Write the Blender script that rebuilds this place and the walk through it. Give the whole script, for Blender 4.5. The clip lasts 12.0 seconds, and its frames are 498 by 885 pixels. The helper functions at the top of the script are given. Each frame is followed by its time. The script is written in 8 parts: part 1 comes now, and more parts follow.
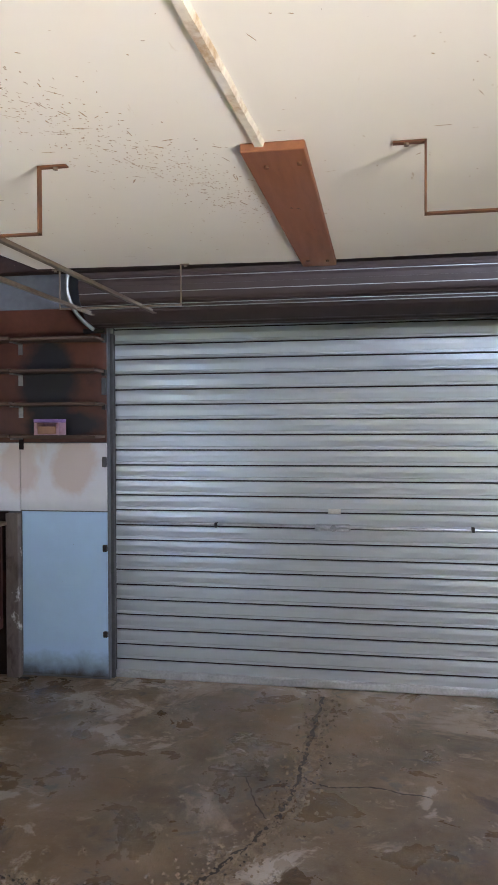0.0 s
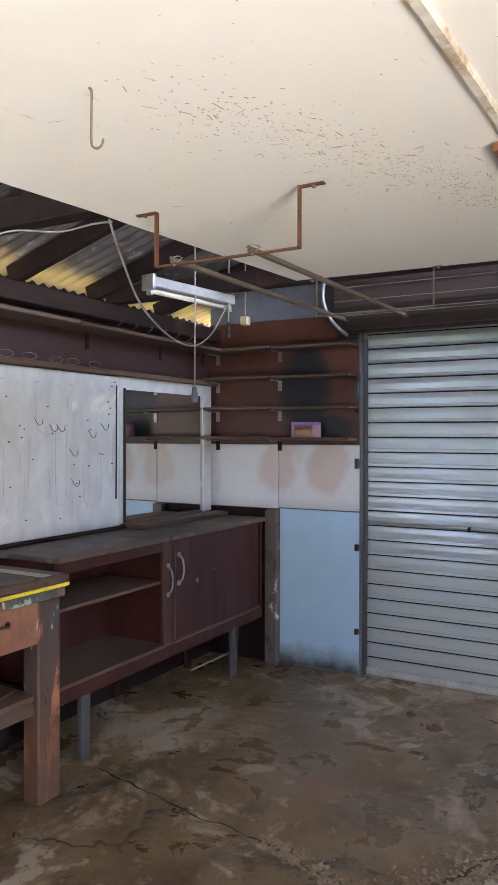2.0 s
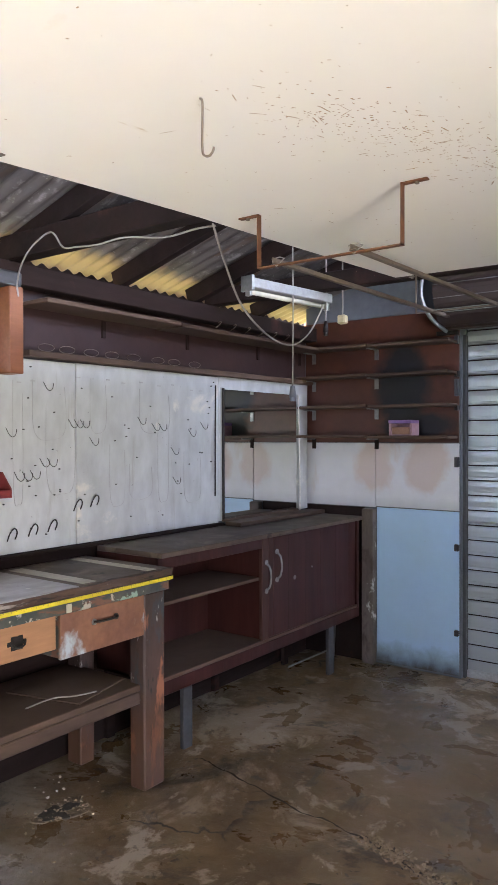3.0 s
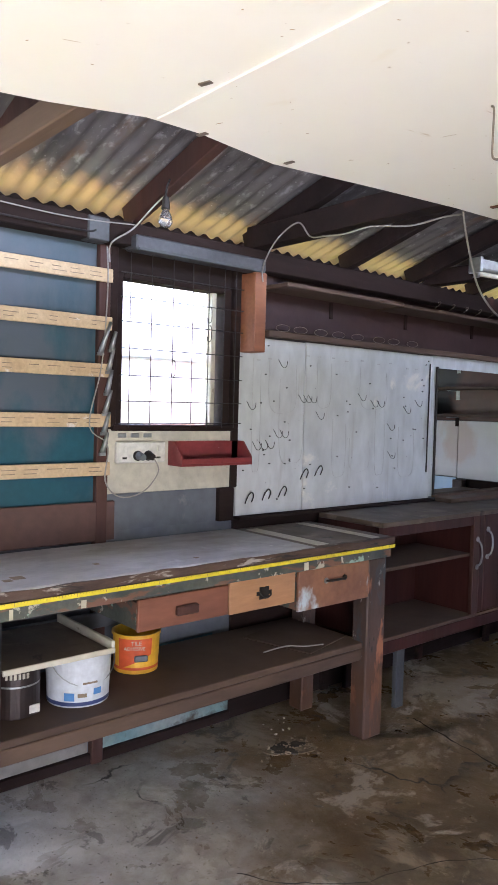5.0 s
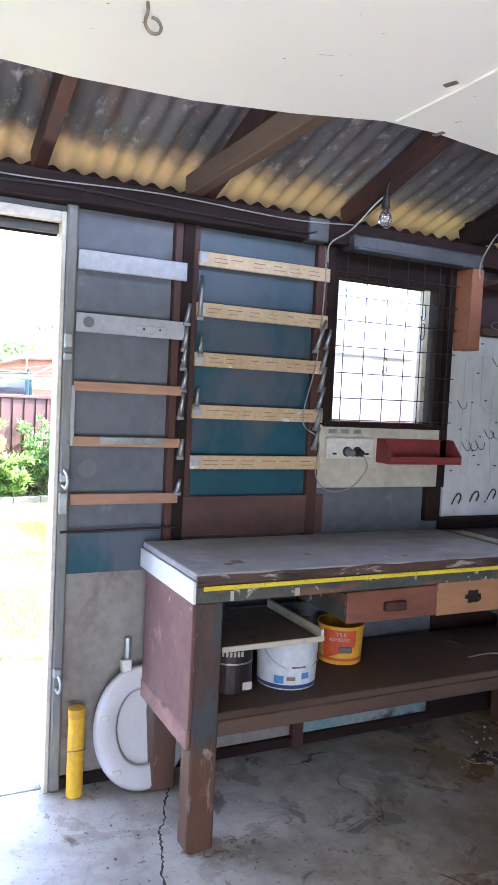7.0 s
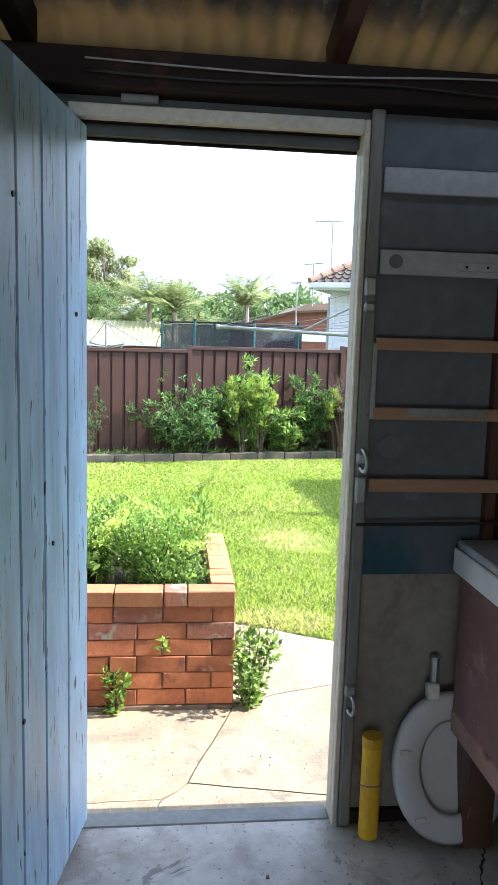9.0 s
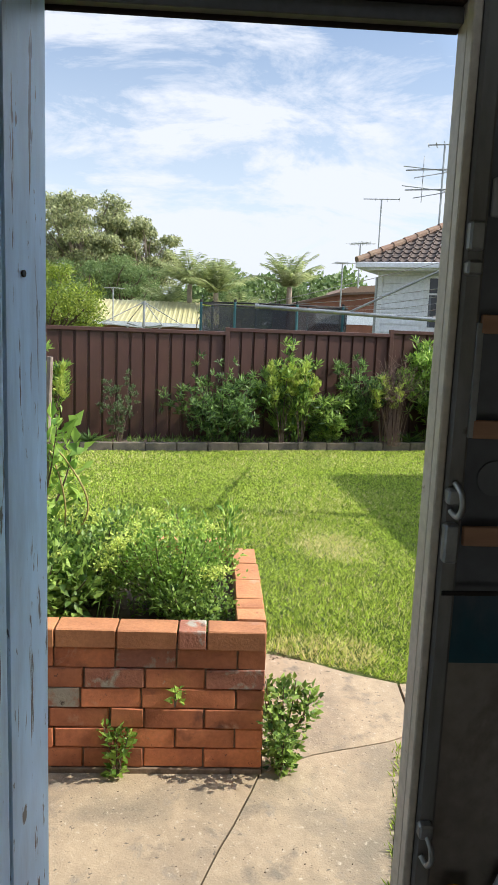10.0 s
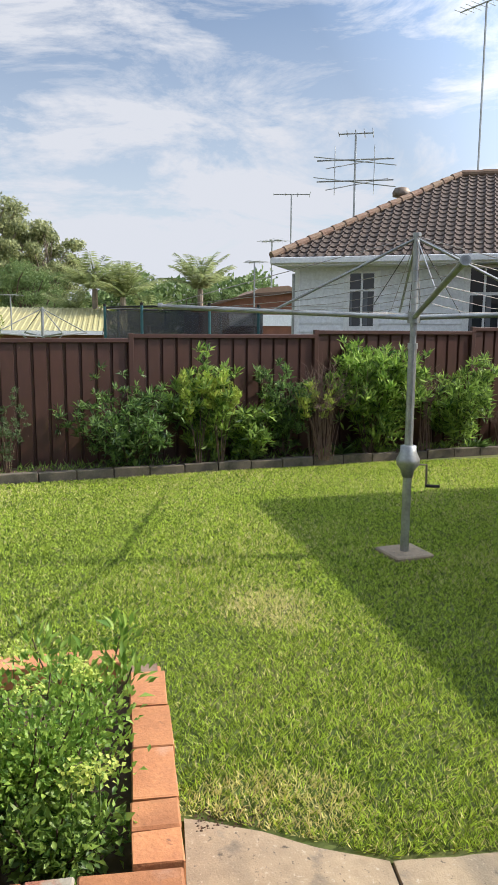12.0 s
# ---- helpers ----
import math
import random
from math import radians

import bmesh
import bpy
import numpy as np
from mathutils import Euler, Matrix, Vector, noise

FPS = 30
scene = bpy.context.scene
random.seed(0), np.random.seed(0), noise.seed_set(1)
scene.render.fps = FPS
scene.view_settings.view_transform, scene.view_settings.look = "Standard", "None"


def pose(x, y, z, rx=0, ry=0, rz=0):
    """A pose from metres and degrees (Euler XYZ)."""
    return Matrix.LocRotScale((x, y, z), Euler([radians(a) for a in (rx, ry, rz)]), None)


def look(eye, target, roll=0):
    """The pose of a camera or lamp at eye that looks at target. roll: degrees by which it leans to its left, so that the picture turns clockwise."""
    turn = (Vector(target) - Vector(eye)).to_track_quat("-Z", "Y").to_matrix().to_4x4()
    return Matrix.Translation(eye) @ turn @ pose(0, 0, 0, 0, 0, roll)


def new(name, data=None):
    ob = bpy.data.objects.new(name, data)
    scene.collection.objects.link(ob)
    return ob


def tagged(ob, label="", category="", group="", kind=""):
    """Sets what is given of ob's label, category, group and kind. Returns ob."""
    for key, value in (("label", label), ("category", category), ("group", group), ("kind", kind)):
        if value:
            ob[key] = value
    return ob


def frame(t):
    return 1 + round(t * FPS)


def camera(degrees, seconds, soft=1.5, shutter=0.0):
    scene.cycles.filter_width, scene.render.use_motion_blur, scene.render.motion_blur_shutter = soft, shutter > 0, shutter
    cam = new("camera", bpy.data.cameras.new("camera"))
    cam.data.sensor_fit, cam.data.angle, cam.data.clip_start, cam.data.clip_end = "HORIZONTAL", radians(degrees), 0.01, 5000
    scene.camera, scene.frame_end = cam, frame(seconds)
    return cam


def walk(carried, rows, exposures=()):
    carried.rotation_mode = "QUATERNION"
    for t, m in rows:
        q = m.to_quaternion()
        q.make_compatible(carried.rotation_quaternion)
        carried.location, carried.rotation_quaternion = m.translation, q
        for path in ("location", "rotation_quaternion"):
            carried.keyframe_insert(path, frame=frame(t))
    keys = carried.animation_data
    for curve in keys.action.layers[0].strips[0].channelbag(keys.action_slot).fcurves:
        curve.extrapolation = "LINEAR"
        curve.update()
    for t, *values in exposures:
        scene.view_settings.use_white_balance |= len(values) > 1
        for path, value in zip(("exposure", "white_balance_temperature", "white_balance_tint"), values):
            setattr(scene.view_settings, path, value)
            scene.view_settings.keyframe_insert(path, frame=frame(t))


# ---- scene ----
# camera and walk
cam = camera(37.2, 12.0)
PATH = [
    (0, (-0.902, 0.117, 1.464), (-1.249, 2.087, 1.43), -0.2),
    (0.5, (-0.853, 0.07, 1.435), (-1.466, 1.973, 1.391), 0.1),
    (1, (-0.86, 0.05, 1.434), (-1.643, 1.89, 1.388), 0.0),
    (1.5, (-0.857, 0.05, 1.439), (-1.745, 1.842, 1.412), 0.1),
    (2, (-0.866, 0.032, 1.441), (-1.848, 1.775, 1.425), 0.1),
    (2.5, (-0.878, 0.011, 1.439), (-1.96, 1.693, 1.426), 0.0),
    (3, (-0.875, -0.013, 1.435), (-2.064, 1.596, 1.418), -0.1),
    (3.5, (-0.881, -0.062, 1.434), (-2.179, 1.459, 1.406), 0.0),
    (3.7, (-0.887, -0.096, 1.435), (-2.229, 1.387, 1.4), 0.2),
    (5.3, (-0.91, -0.369, 1.432), (-2.466, 0.884, 1.338), 1.9),
    (5.5, (-0.903, -0.383, 1.43), (-2.484, 0.84, 1.335), 2.2),
    (6, (-0.899, -0.4, 1.43), (-2.539, 0.74, 1.33), 2.5),
    (6.5, (-0.901, -0.42, 1.433), (-2.611, 0.611, 1.328), 2.7),
    (7, (-0.919, -0.447, 1.43), (-2.711, 0.432, 1.314), 2.8),
    (7.5, (-0.958, -0.5, 1.411), (-2.828, 0.198, 1.286), 2.7),
    (7.7, (-0.976, -0.499, 1.411), (-2.878, 0.105, 1.272), 2.5),
    (9.3, (-1.686, -0.41, 1.452), (-3.657, -0.242, 1.156), 2.0),
    (9.5, (-1.831, -0.401, 1.452), (-3.803, -0.254, 1.147), 2.3),
    (10, (-2.156, -0.35, 1.437), (-4.126, -0.248, 1.113), 2.3),
    (10.5, (-2.514, -0.293, 1.429), (-4.483, -0.221, 1.09), 2.6),
    (11, (-2.823, -0.288, 1.419), (-4.792, -0.227, 1.074), 2.2),
    (11.5, (-3.119, -0.269, 1.435), (-5.087, -0.149, 1.1), 1.4),
    (12, (-3.41, -0.22, 1.43), (-5.359, 0.1, 1.12), 0.4),
]
EXPOSURES = [(0, 5.1, 6350, 22), (2.5, 5.15, 6350, 22), (3.7, 5.1, 6300, 22), (5.5, 4.8, 6050, 22), (6.5, 4.5, 5850, 22), (7.7, 4.35, 5400, 19), (9.3, 1.45, 6250, 11), (10.0, 0.95, 6700, 12), (12.0, 0.64, 6850, 13)]
walk(cam, [(t, look(eye, target, roll)) for t, eye, target, roll in PATH], EXPOSURES)

# world and sun
SUN_DIR = Vector((0.05, 0.772, 0.635)).normalized()
SUN_STRENGTH, SKY_STRENGTH = 3.5, 0.098
G = -0.25          # level of the path outside, below the garage floor


def make_world():
    world = bpy.data.worlds.new("sky")
    scene.world = world
    world.use_nodes = True
    nt = world.node_tree
    nt.nodes.clear()
    N = nt.nodes.new
    L = nt.links.new
    sky = N("ShaderNodeTexSky")
    sky.sky_type = "NISHITA"
    sky.sun_disc = False
    sky.sun_elevation = math.asin(SUN_DIR.z)
    sky.sun_rotation = math.atan2(SUN_DIR.x, SUN_DIR.y)
    sky.air_density, sky.dust_density = 1.0, 0.6
    tc = N("ShaderNodeTexCoord")
    mp = N("ShaderNodeMapping")
    mp.inputs["Scale"].default_value = (1.9, 1.5, 5.0)
    mp.inputs["Rotation"].default_value = (0.18, 0.22, 0.3)
    n1 = N("ShaderNodeTexNoise")
    n1.inputs["Scale"].default_value = 2.6
    n1.inputs["Detail"].default_value = 9
    n1.inputs["Roughness"].default_value = 0.66
    n1.inputs["Distortion"].default_value = 0.55
    ramp = N("ShaderNodeValToRGB")
    ramp.color_ramp.elements[0].position = 0.435
    ramp.color_ramp.elements[0].color = (0.02, 0.02, 0.02, 1)
    ramp.color_ramp.elements[1].position = 0.61
    sep = N("ShaderNodeSeparateXYZ")
    low = N("ShaderNodeMapRange")
    low.inputs["From Min"].default_value, low.inputs["From Max"].default_value = 0.02, 0.38
    low.inputs["To Min"].default_value, low.inputs["To Max"].default_value = 0.68, 0.0
    add = N("ShaderNodeMath")
    add.operation = "ADD"
    add.use_clamp = True
    mix = N("ShaderNodeMix")
    mix.data_type = "RGBA"
    bg = N("ShaderNodeBackground")
    out = N("ShaderNodeOutputWorld")
    L(tc.outputs["Generated"], mp.inputs["Vector"])
    L(mp.outputs["Vector"], n1.inputs["Vector"])
    L(n1.outputs["Fac"], ramp.inputs["Fac"])
    L(tc.outputs["Generated"], sep.inputs[0])
    L(sep.outputs["Z"], low.inputs["Value"])
    L(ramp.outputs["Color"], add.inputs[0])
    L(low.outputs["Result"], add.inputs[1])
    L(add.outputs[0], mix.inputs["Factor"])
    L(sky.outputs[0], mix.inputs["A"])
    mix.inputs["B"].default_value = (4.6, 5.05, 5.75, 1)
    # thin cloud glows round the sun
    dot = N("ShaderNodeVectorMath")
    dot.operation = "DOT_PRODUCT"
    dot.inputs[1].default_value = SUN_DIR
    L(tc.outputs["Generated"], dot.inputs[0])
    halo = N("ShaderNodeMapRange")
    halo.inputs["From Min"].default_value, halo.inputs["From Max"].default_value = 0.35, 1.0
    halo.inputs["To Min"].default_value, halo.inputs["To Max"].default_value = 1.0, 3.6
    L(dot.outputs["Value"], halo.inputs["Value"])
    glow = N("ShaderNodeVectorMath")
    glow.operation = "SCALE"
    L(mix.outputs["Result"], glow.inputs[0])
    L(halo.outputs["Result"], glow.inputs["Scale"])
    L(glow.outputs["Vector"], bg.inputs["Color"])
    bg.inputs["Strength"].default_value = SKY_STRENGTH
    L(bg.outputs[0], out.inputs["Surface"])


make_world()
sun = new("sun", bpy.data.lights.new("sun", "SUN"))
sun.data.energy, sun.data.angle, sun.data.color = SUN_STRENGTH, radians(0.5), (1.0, 0.95, 0.86)
sun.matrix_world = look(SUN_DIR * 20, (0, 0, 0))


# added fill lamp at an unseen side opening behind the walker, aimed at the ceiling
side = new("side_fill_light", bpy.data.lights.new("side_fill_light", "AREA"))
side.data.shape, side.data.size, side.data.size_y, side.data.energy = "RECTANGLE", 1.6, 1.0, 3.1
side.data.color = (1.0, 0.96, 0.90)
side.data.spread = radians(100)
side.matrix_world = look((1.33, -1.1, 0.45), (-0.9, -0.4, 2.15))


# helpers
def origin_of(ob):
    p = Vector((0, 0, 0))
    while ob is not None:
        p = p + ob.location
        ob = ob.parent
    return p


def mesh_from(bm, name, smooth=False):
    me = bpy.data.meshes.new(name)
    bmesh.ops.recalc_face_normals(bm, faces=bm.faces)
    bm.to_mesh(me)
    bm.free()
    if smooth:
        me.shade_smooth()
    return me


def part(name, bm, material, parent, label="", smooth=False):
    """One mesh under a thing or a part; bm is in world metres."""
    bm.transform(Matrix.Translation(-origin_of(parent)))
    me = mesh_from(bm, name, smooth)
    me.materials.append(material)
    ob = new(name, me)
    ob.parent = parent
    if label:
        tagged(ob, label)
    return ob


def thing(name, loc, label, category, group=""):
    ob = new(name)
    ob.location = loc
    ob.empty_display_size = 0.05
    return tagged(ob, label, category, group)


def solid(name, bm, material, label="", category="", group="", kind="", smooth=False):
    """A top-level thing of one mesh, with its origin at its base."""
    xs = [v.co for v in bm.verts]
    lo = Vector([min(c[i] for c in xs) for i in range(3)])
    hi = Vector([max(c[i] for c in xs) for i in range(3)])
    base = Vector(((lo.x + hi.x) / 2, (lo.y + hi.y) / 2, lo.z))
    bm.transform(Matrix.Translation(-base))
    me = mesh_from(bm, name, smooth)
    me.materials.append(material)
    ob = new(name, me)
    ob.location = base
    return tagged(ob, label, category, group, kind)


def structure(name, bm, material, label="", smooth=False):
    me = mesh_from(bm, name, smooth)
    me.materials.append(material)
    return tagged(new(name, me), label, "", "", "structure")


def box(x0, x1, y0, y1, z0, z1, bevel=0.0, bm=None, turn=None):
    """A box, added to bm or to a new one; turn: a matrix about its centre."""
    own = bmesh.new()
    c = Vector(((x0 + x1) / 2, (y0 + y1) / 2, (z0 + z1) / 2))
    m = Matrix.Diagonal((abs(x1 - x0), abs(y1 - y0), abs(z1 - z0), 1))
    bmesh.ops.create_cube(own, size=1, matrix=m)
    if bevel:
        bmesh.ops.bevel(own, geom=own.edges[:], offset=bevel, segments=1, affect="EDGES")
    if turn is not None:
        own.transform(turn.to_4x4())
    own.transform(Matrix.Translation(c))
    return merge(own, bm)


def merge(own, bm):
    if bm is None:
        return own
    me = bpy.data.meshes.new("tmp")
    own.to_mesh(me)
    own.free()
    bm.from_mesh(me)
    bpy.data.meshes.remove(me)
    return bm


def rod(a, b, r, bm=None, sides=8, r2=None):
    """A round bar from a to b."""
    a, b = Vector(a), Vector(b)
    own = bmesh.new()
    d = b - a
    bmesh.ops.create_cone(own, cap_ends=True, segments=sides, radius1=r, radius2=r if r2 is None else r2, depth=d.length)
    own.transform(Matrix.Translation((a + b) / 2) @ d.to_track_quat("Z", "Y").to_matrix().to_4x4())
    return merge(own, bm)


def tube(points, r, bm=None, sides=6, taper=None):
    """A round line through points."""
    own = bmesh.new()
    rings = []
    pts = [Vector(p) for p in points]
    for i, p in enumerate(pts):
        d = (pts[min(i + 1, len(pts) - 1)] - pts[max(i - 1, 0)]).normalized()
        u = d.cross(Vector((0.3, 0.2, 1))).normalized()
        if u.length < 0.5:
            u = d.cross(Vector((1, 0, 0))).normalized()
        w = d.cross(u).normalized()
        rr = r if taper is None else r + (taper - r) * i / (len(pts) - 1)
        rings.append([own.verts.new(p + (u * math.cos(k * math.tau / sides) + w * math.sin(k * math.tau / sides)) * rr) for k in range(sides)])
    for a, b in zip(rings, rings[1:]):
        for k in range(sides):
            own.faces.new((a[k], a[(k + 1) % sides], b[(k + 1) % sides], b[k]))
    own.faces.new(rings[0])
    own.faces.new(rings[-1])
    return merge(own, bm)


def curve_points(ctrl, n=8):
    """Points along a smooth curve through the given ones."""
    c = [Vector(p) for p in ctrl]
    out = []
    for i in range(len(c) - 1):
        p0, p1, p2, p3 = c[max(i - 1, 0)], c[i], c[i + 1], c[min(i + 2, len(c) - 1)]
        for k in range(n):
            t = k / n
            out.append(0.5 * ((2 * p1) + (p2 - p0) * t + (2 * p0 - 5 * p1 + 4 * p2 - p3) * t * t + (3 * p1 - p0 - 3 * p2 + p3) * t ** 3))
    out.append(c[-1])
    return out


def prism(poly, z0, z1, bm=None):
    """A flat polygon (x, y) drawn up from z0 to z1."""
    own = bmesh.new()
    lo = [own.verts.new((x, y, z0)) for x, y in poly]
    hi = [own.verts.new((x, y, z1)) for x, y in poly]
    own.faces.new(lo)
    own.faces.new(hi)
    for i in range(len(poly)):
        j = (i + 1) % len(poly)
        own.faces.new((lo[i], lo[j], hi[j], hi[i]))
    return merge(own, bm)


def lathe(profile, loc, bm=None, sides=24):
    """A turned body: (radius, height) pairs about a vertical axis at loc."""
    own = bmesh.new()
    rings = []
    for r, z in profile:
        if r < 1e-5:
            rings.append([own.verts.new((loc[0], loc[1], loc[2] + z))])
        else:
            rings.append([own.verts.new((loc[0] + r * math.cos(k * math.tau / sides), loc[1] + r * math.sin(k * math.tau / sides), loc[2] + z)) for k in range(sides)])
    for a, b in zip(rings, rings[1:]):
        for k in range(sides):
            if len(a) > 1 and len(b) > 1:
                own.faces.new((a[k], a[(k + 1) % sides], b[(k + 1) % sides], b[k]))
            elif len(a) > 1:
                own.faces.new((a[k], a[(k + 1) % sides], b[0]))
            elif len(b) > 1:
                own.faces.new((a[0], b[(k + 1) % sides], b[k]))
    return merge(own, bm)


def profile_sheet(profile, axis_from, axis_to, thick=0.0):
    """A folded sheet: a row of 3D points drawn along a vector from axis_from to axis_to."""
    bm = bmesh.new()
    d0, d1 = Vector(axis_from), Vector(axis_to)
    a = [bm.verts.new(Vector(p) + d0) for p in profile]
    b = [bm.verts.new(Vector(p) + d1) for p in profile]
    for i in range(len(a) - 1):
        bm.faces.new((a[i], a[i + 1], b[i + 1], b[i]))
    if thick:
        bmesh.ops.recalc_face_normals(bm, faces=bm.faces)
        bmesh.ops.solidify(bm, geom=bm.faces[:], thickness=thick)
    return bm


# materials
def nodes_of(name):
    m = bpy.data.materials.new(name)
    m.use_nodes = True
    nt = m.node_tree
    return m, nt, nt.nodes["Principled BSDF"]


def noise_node(nt, vec, scale, detail=4.0, rough=0.55, dist=0.0):
    n = nt.nodes.new("ShaderNodeTexNoise")
    n.inputs["Scale"].default_value = scale
    n.inputs["Detail"].default_value = detail
    n.inputs["Roughness"].default_value = rough
    n.inputs["Distortion"].default_value = dist
    nt.links.new(vec, n.inputs["Vector"])
    return n.outputs["Fac"]


def ramp_node(nt, fac, lo, hi, c0=(0, 0, 0), c1=(1, 1, 1)):
    r = nt.nodes.new("ShaderNodeValToRGB")
    r.color_ramp.elements[0].position, r.color_ramp.elements[1].position = lo, hi
    r.color_ramp.elements[0].color, r.color_ramp.elements[1].color = (*c0, 1), (*c1, 1)
    nt.links.new(fac, r.inputs["Fac"])
    return r.outputs["Color"]


def mix_node(nt, fac, a, b):
    m = nt.nodes.new("ShaderNodeMix")
    m.data_type = "RGBA"
    for key, v in (("Factor", fac), ("A", a), ("B", b)):
        if isinstance(v, (int, float)):
            m.inputs[key].default_value = v
        elif isinstance(v, tuple):
            m.inputs[key].default_value = (*v, 1)
        else:
            nt.links.new(v, m.inputs[key])
    return m.outputs["Result"]


def surface(name, c1, c2=None, rough=0.6, metal=0.0, scale=3.0, stretch=(1, 1, 1), stains=(), bump=0.15, bscale=60.0, rough2=None, vary=0.0, spec=0.5, grain=0.15):
    """A worn surface. c1, c2: base colours mixed by broad noise; stains: rows of (colour, scale, low, high, stretch), spots where noise is high;
    vary: how much each object's lightness differs; grain: the fine mottling."""
    m, nt, bsdf = nodes_of(name)
    tc = nt.nodes.new("ShaderNodeTexCoord")
    mp = nt.nodes.new("ShaderNodeMapping")
    mp.inputs["Scale"].default_value = stretch
    info = nt.nodes.new("ShaderNodeObjectInfo")
    comb = nt.nodes.new("ShaderNodeVectorMath")
    comb.operation = "SCALE"
    comb.inputs[0].default_value = (13.1, 7.7, 5.3)
    nt.links.new(info.outputs["Random"], comb.inputs["Scale"])
    addv = nt.nodes.new("ShaderNodeVectorMath")
    nt.links.new(tc.outputs["Object"], addv.inputs[0])
    nt.links.new(comb.outputs[0], addv.inputs[1])
    nt.links.new(addv.outputs[0], mp.inputs["Vector"])
    v = mp.outputs["Vector"]
    c2 = c2 or tuple(c * 0.75 for c in c1)
    col = mix_node(nt, ramp_node(nt, noise_node(nt, v, scale, 6), 0.35, 0.68), c1, c2)
    g = ramp_node(nt, noise_node(nt, v, scale * 9, 5), 0.25, 0.75, (1 - grain * 1.2,) * 3, (1 + grain * 0.8,) * 3)
    mul = nt.nodes.new("ShaderNodeMix")
    mul.data_type, mul.blend_type = "RGBA", "MULTIPLY"
    mul.inputs["Factor"].default_value = 1.0
    nt.links.new(col, mul.inputs["A"])
    nt.links.new(g, mul.inputs["B"])
    col = mul.outputs["Result"]
    for row in stains:
        colour, sc, lo, hi = row[:4]
        st = row[4] if len(row) > 4 else (1, 1, 1)
        mp2 = nt.nodes.new("ShaderNodeMapping")
        mp2.inputs["Scale"].default_value = st
        mp2.inputs["Location"].default_value = (sc * 1.7, sc * 0.9, lo * 31)
        nt.links.new(addv.outputs[0], mp2.inputs["Vector"])
        f = ramp_node(nt, noise_node(nt, mp2.outputs["Vector"], sc, 7, 0.62, 0.3), lo, hi)
        col = mix_node(nt, f, col, colour)
    if vary:
        hsv = nt.nodes.new("ShaderNodeHueSaturation")
        mr = nt.nodes.new("ShaderNodeMapRange")
        mr.inputs["To Min"].default_value, mr.inputs["To Max"].default_value = 1 - vary, 1 + vary
        nt.links.new(info.outputs["Random"], mr.inputs["Value"])
        nt.links.new(mr.outputs["Result"], hsv.inputs["Value"])
        nt.links.new(col, hsv.inputs["Color"])
        col = hsv.outputs["Color"]
    nt.links.new(col, bsdf.inputs["Base Color"])
    bsdf.inputs["Metallic"].default_value = metal
    bsdf.inputs["Specular IOR Level"].default_value = spec
    r2 = rough2 if rough2 is not None else min(1.0, rough + 0.15)
    rr = ramp_node(nt, noise_node(nt, v, scale * 2.3, 5), 0.3, 0.7, (rough,) * 3, (r2,) * 3)
    nt.links.new(rr, bsdf.inputs["Roughness"])
    if bump:
        b = nt.nodes.new("ShaderNodeBump")
        b.inputs["Strength"].default_value = bump
        b.inputs["Distance"].default_value = 0.004
        nt.links.new(noise_node(nt, v, bscale, 4), b.inputs["Height"])
        nt.links.new(b.outputs["Normal"], bsdf.inputs["Normal"])
    return m


def leaf_material(name, c1, c2, rough=0.5, trans=0.35):
    """Leaves: each piece has its own shade between two greens, and lets some light through."""
    m, nt, bsdf = nodes_of(name)
    geo = nt.nodes.new("ShaderNodeNewGeometry")
    col = mix_node(nt, geo.outputs["Random Per Island"], c1, c2)
    nt.links.new(col, bsdf.inputs["Base Color"])
    bsdf.inputs["Roughness"].default_value = rough
    bsdf.inputs["Specular IOR Level"].default_value = 0.4
    tr = nt.nodes.new("ShaderNodeBsdfTranslucent")
    bright = nt.nodes.new("ShaderNodeHueSaturation")
    bright.inputs["Value"].default_value = 1.6
    nt.links.new(col, bright.inputs["Color"])
    nt.links.new(bright.outputs[0], tr.inputs["Color"])
    mx = nt.nodes.new("ShaderNodeMixShader")
    mx.inputs[0].default_value = trans
    nt.links.new(bsdf.outputs[0], mx.inputs[1])
    nt.links.new(tr.outputs[0], mx.inputs[2])
    nt.links.new(mx.outputs[0], nt.nodes["Material Output"].inputs["Surface"])
    return m


M_CEIL = surface("cream_ceiling_paint", (0.88, 0.855, 0.785), (0.865, 0.835, 0.755), 0.6, scale=0.5, grain=0.015, bump=0.0, bscale=12,
                 stains=[((0.78, 0.70, 0.57), 2.2, 0.66, 0.86, (1, 2.0, 1)), ((0.52, 0.40, 0.27), 14, 0.705, 0.735, (1, 1.6, 1)), ((0.26, 0.17, 0.10), 60, 0.725, 0.74, (1, 0.6, 1)), ((0.62, 0.53, 0.40), 7, 0.69, 0.76, (4.0, 0.6, 1))])


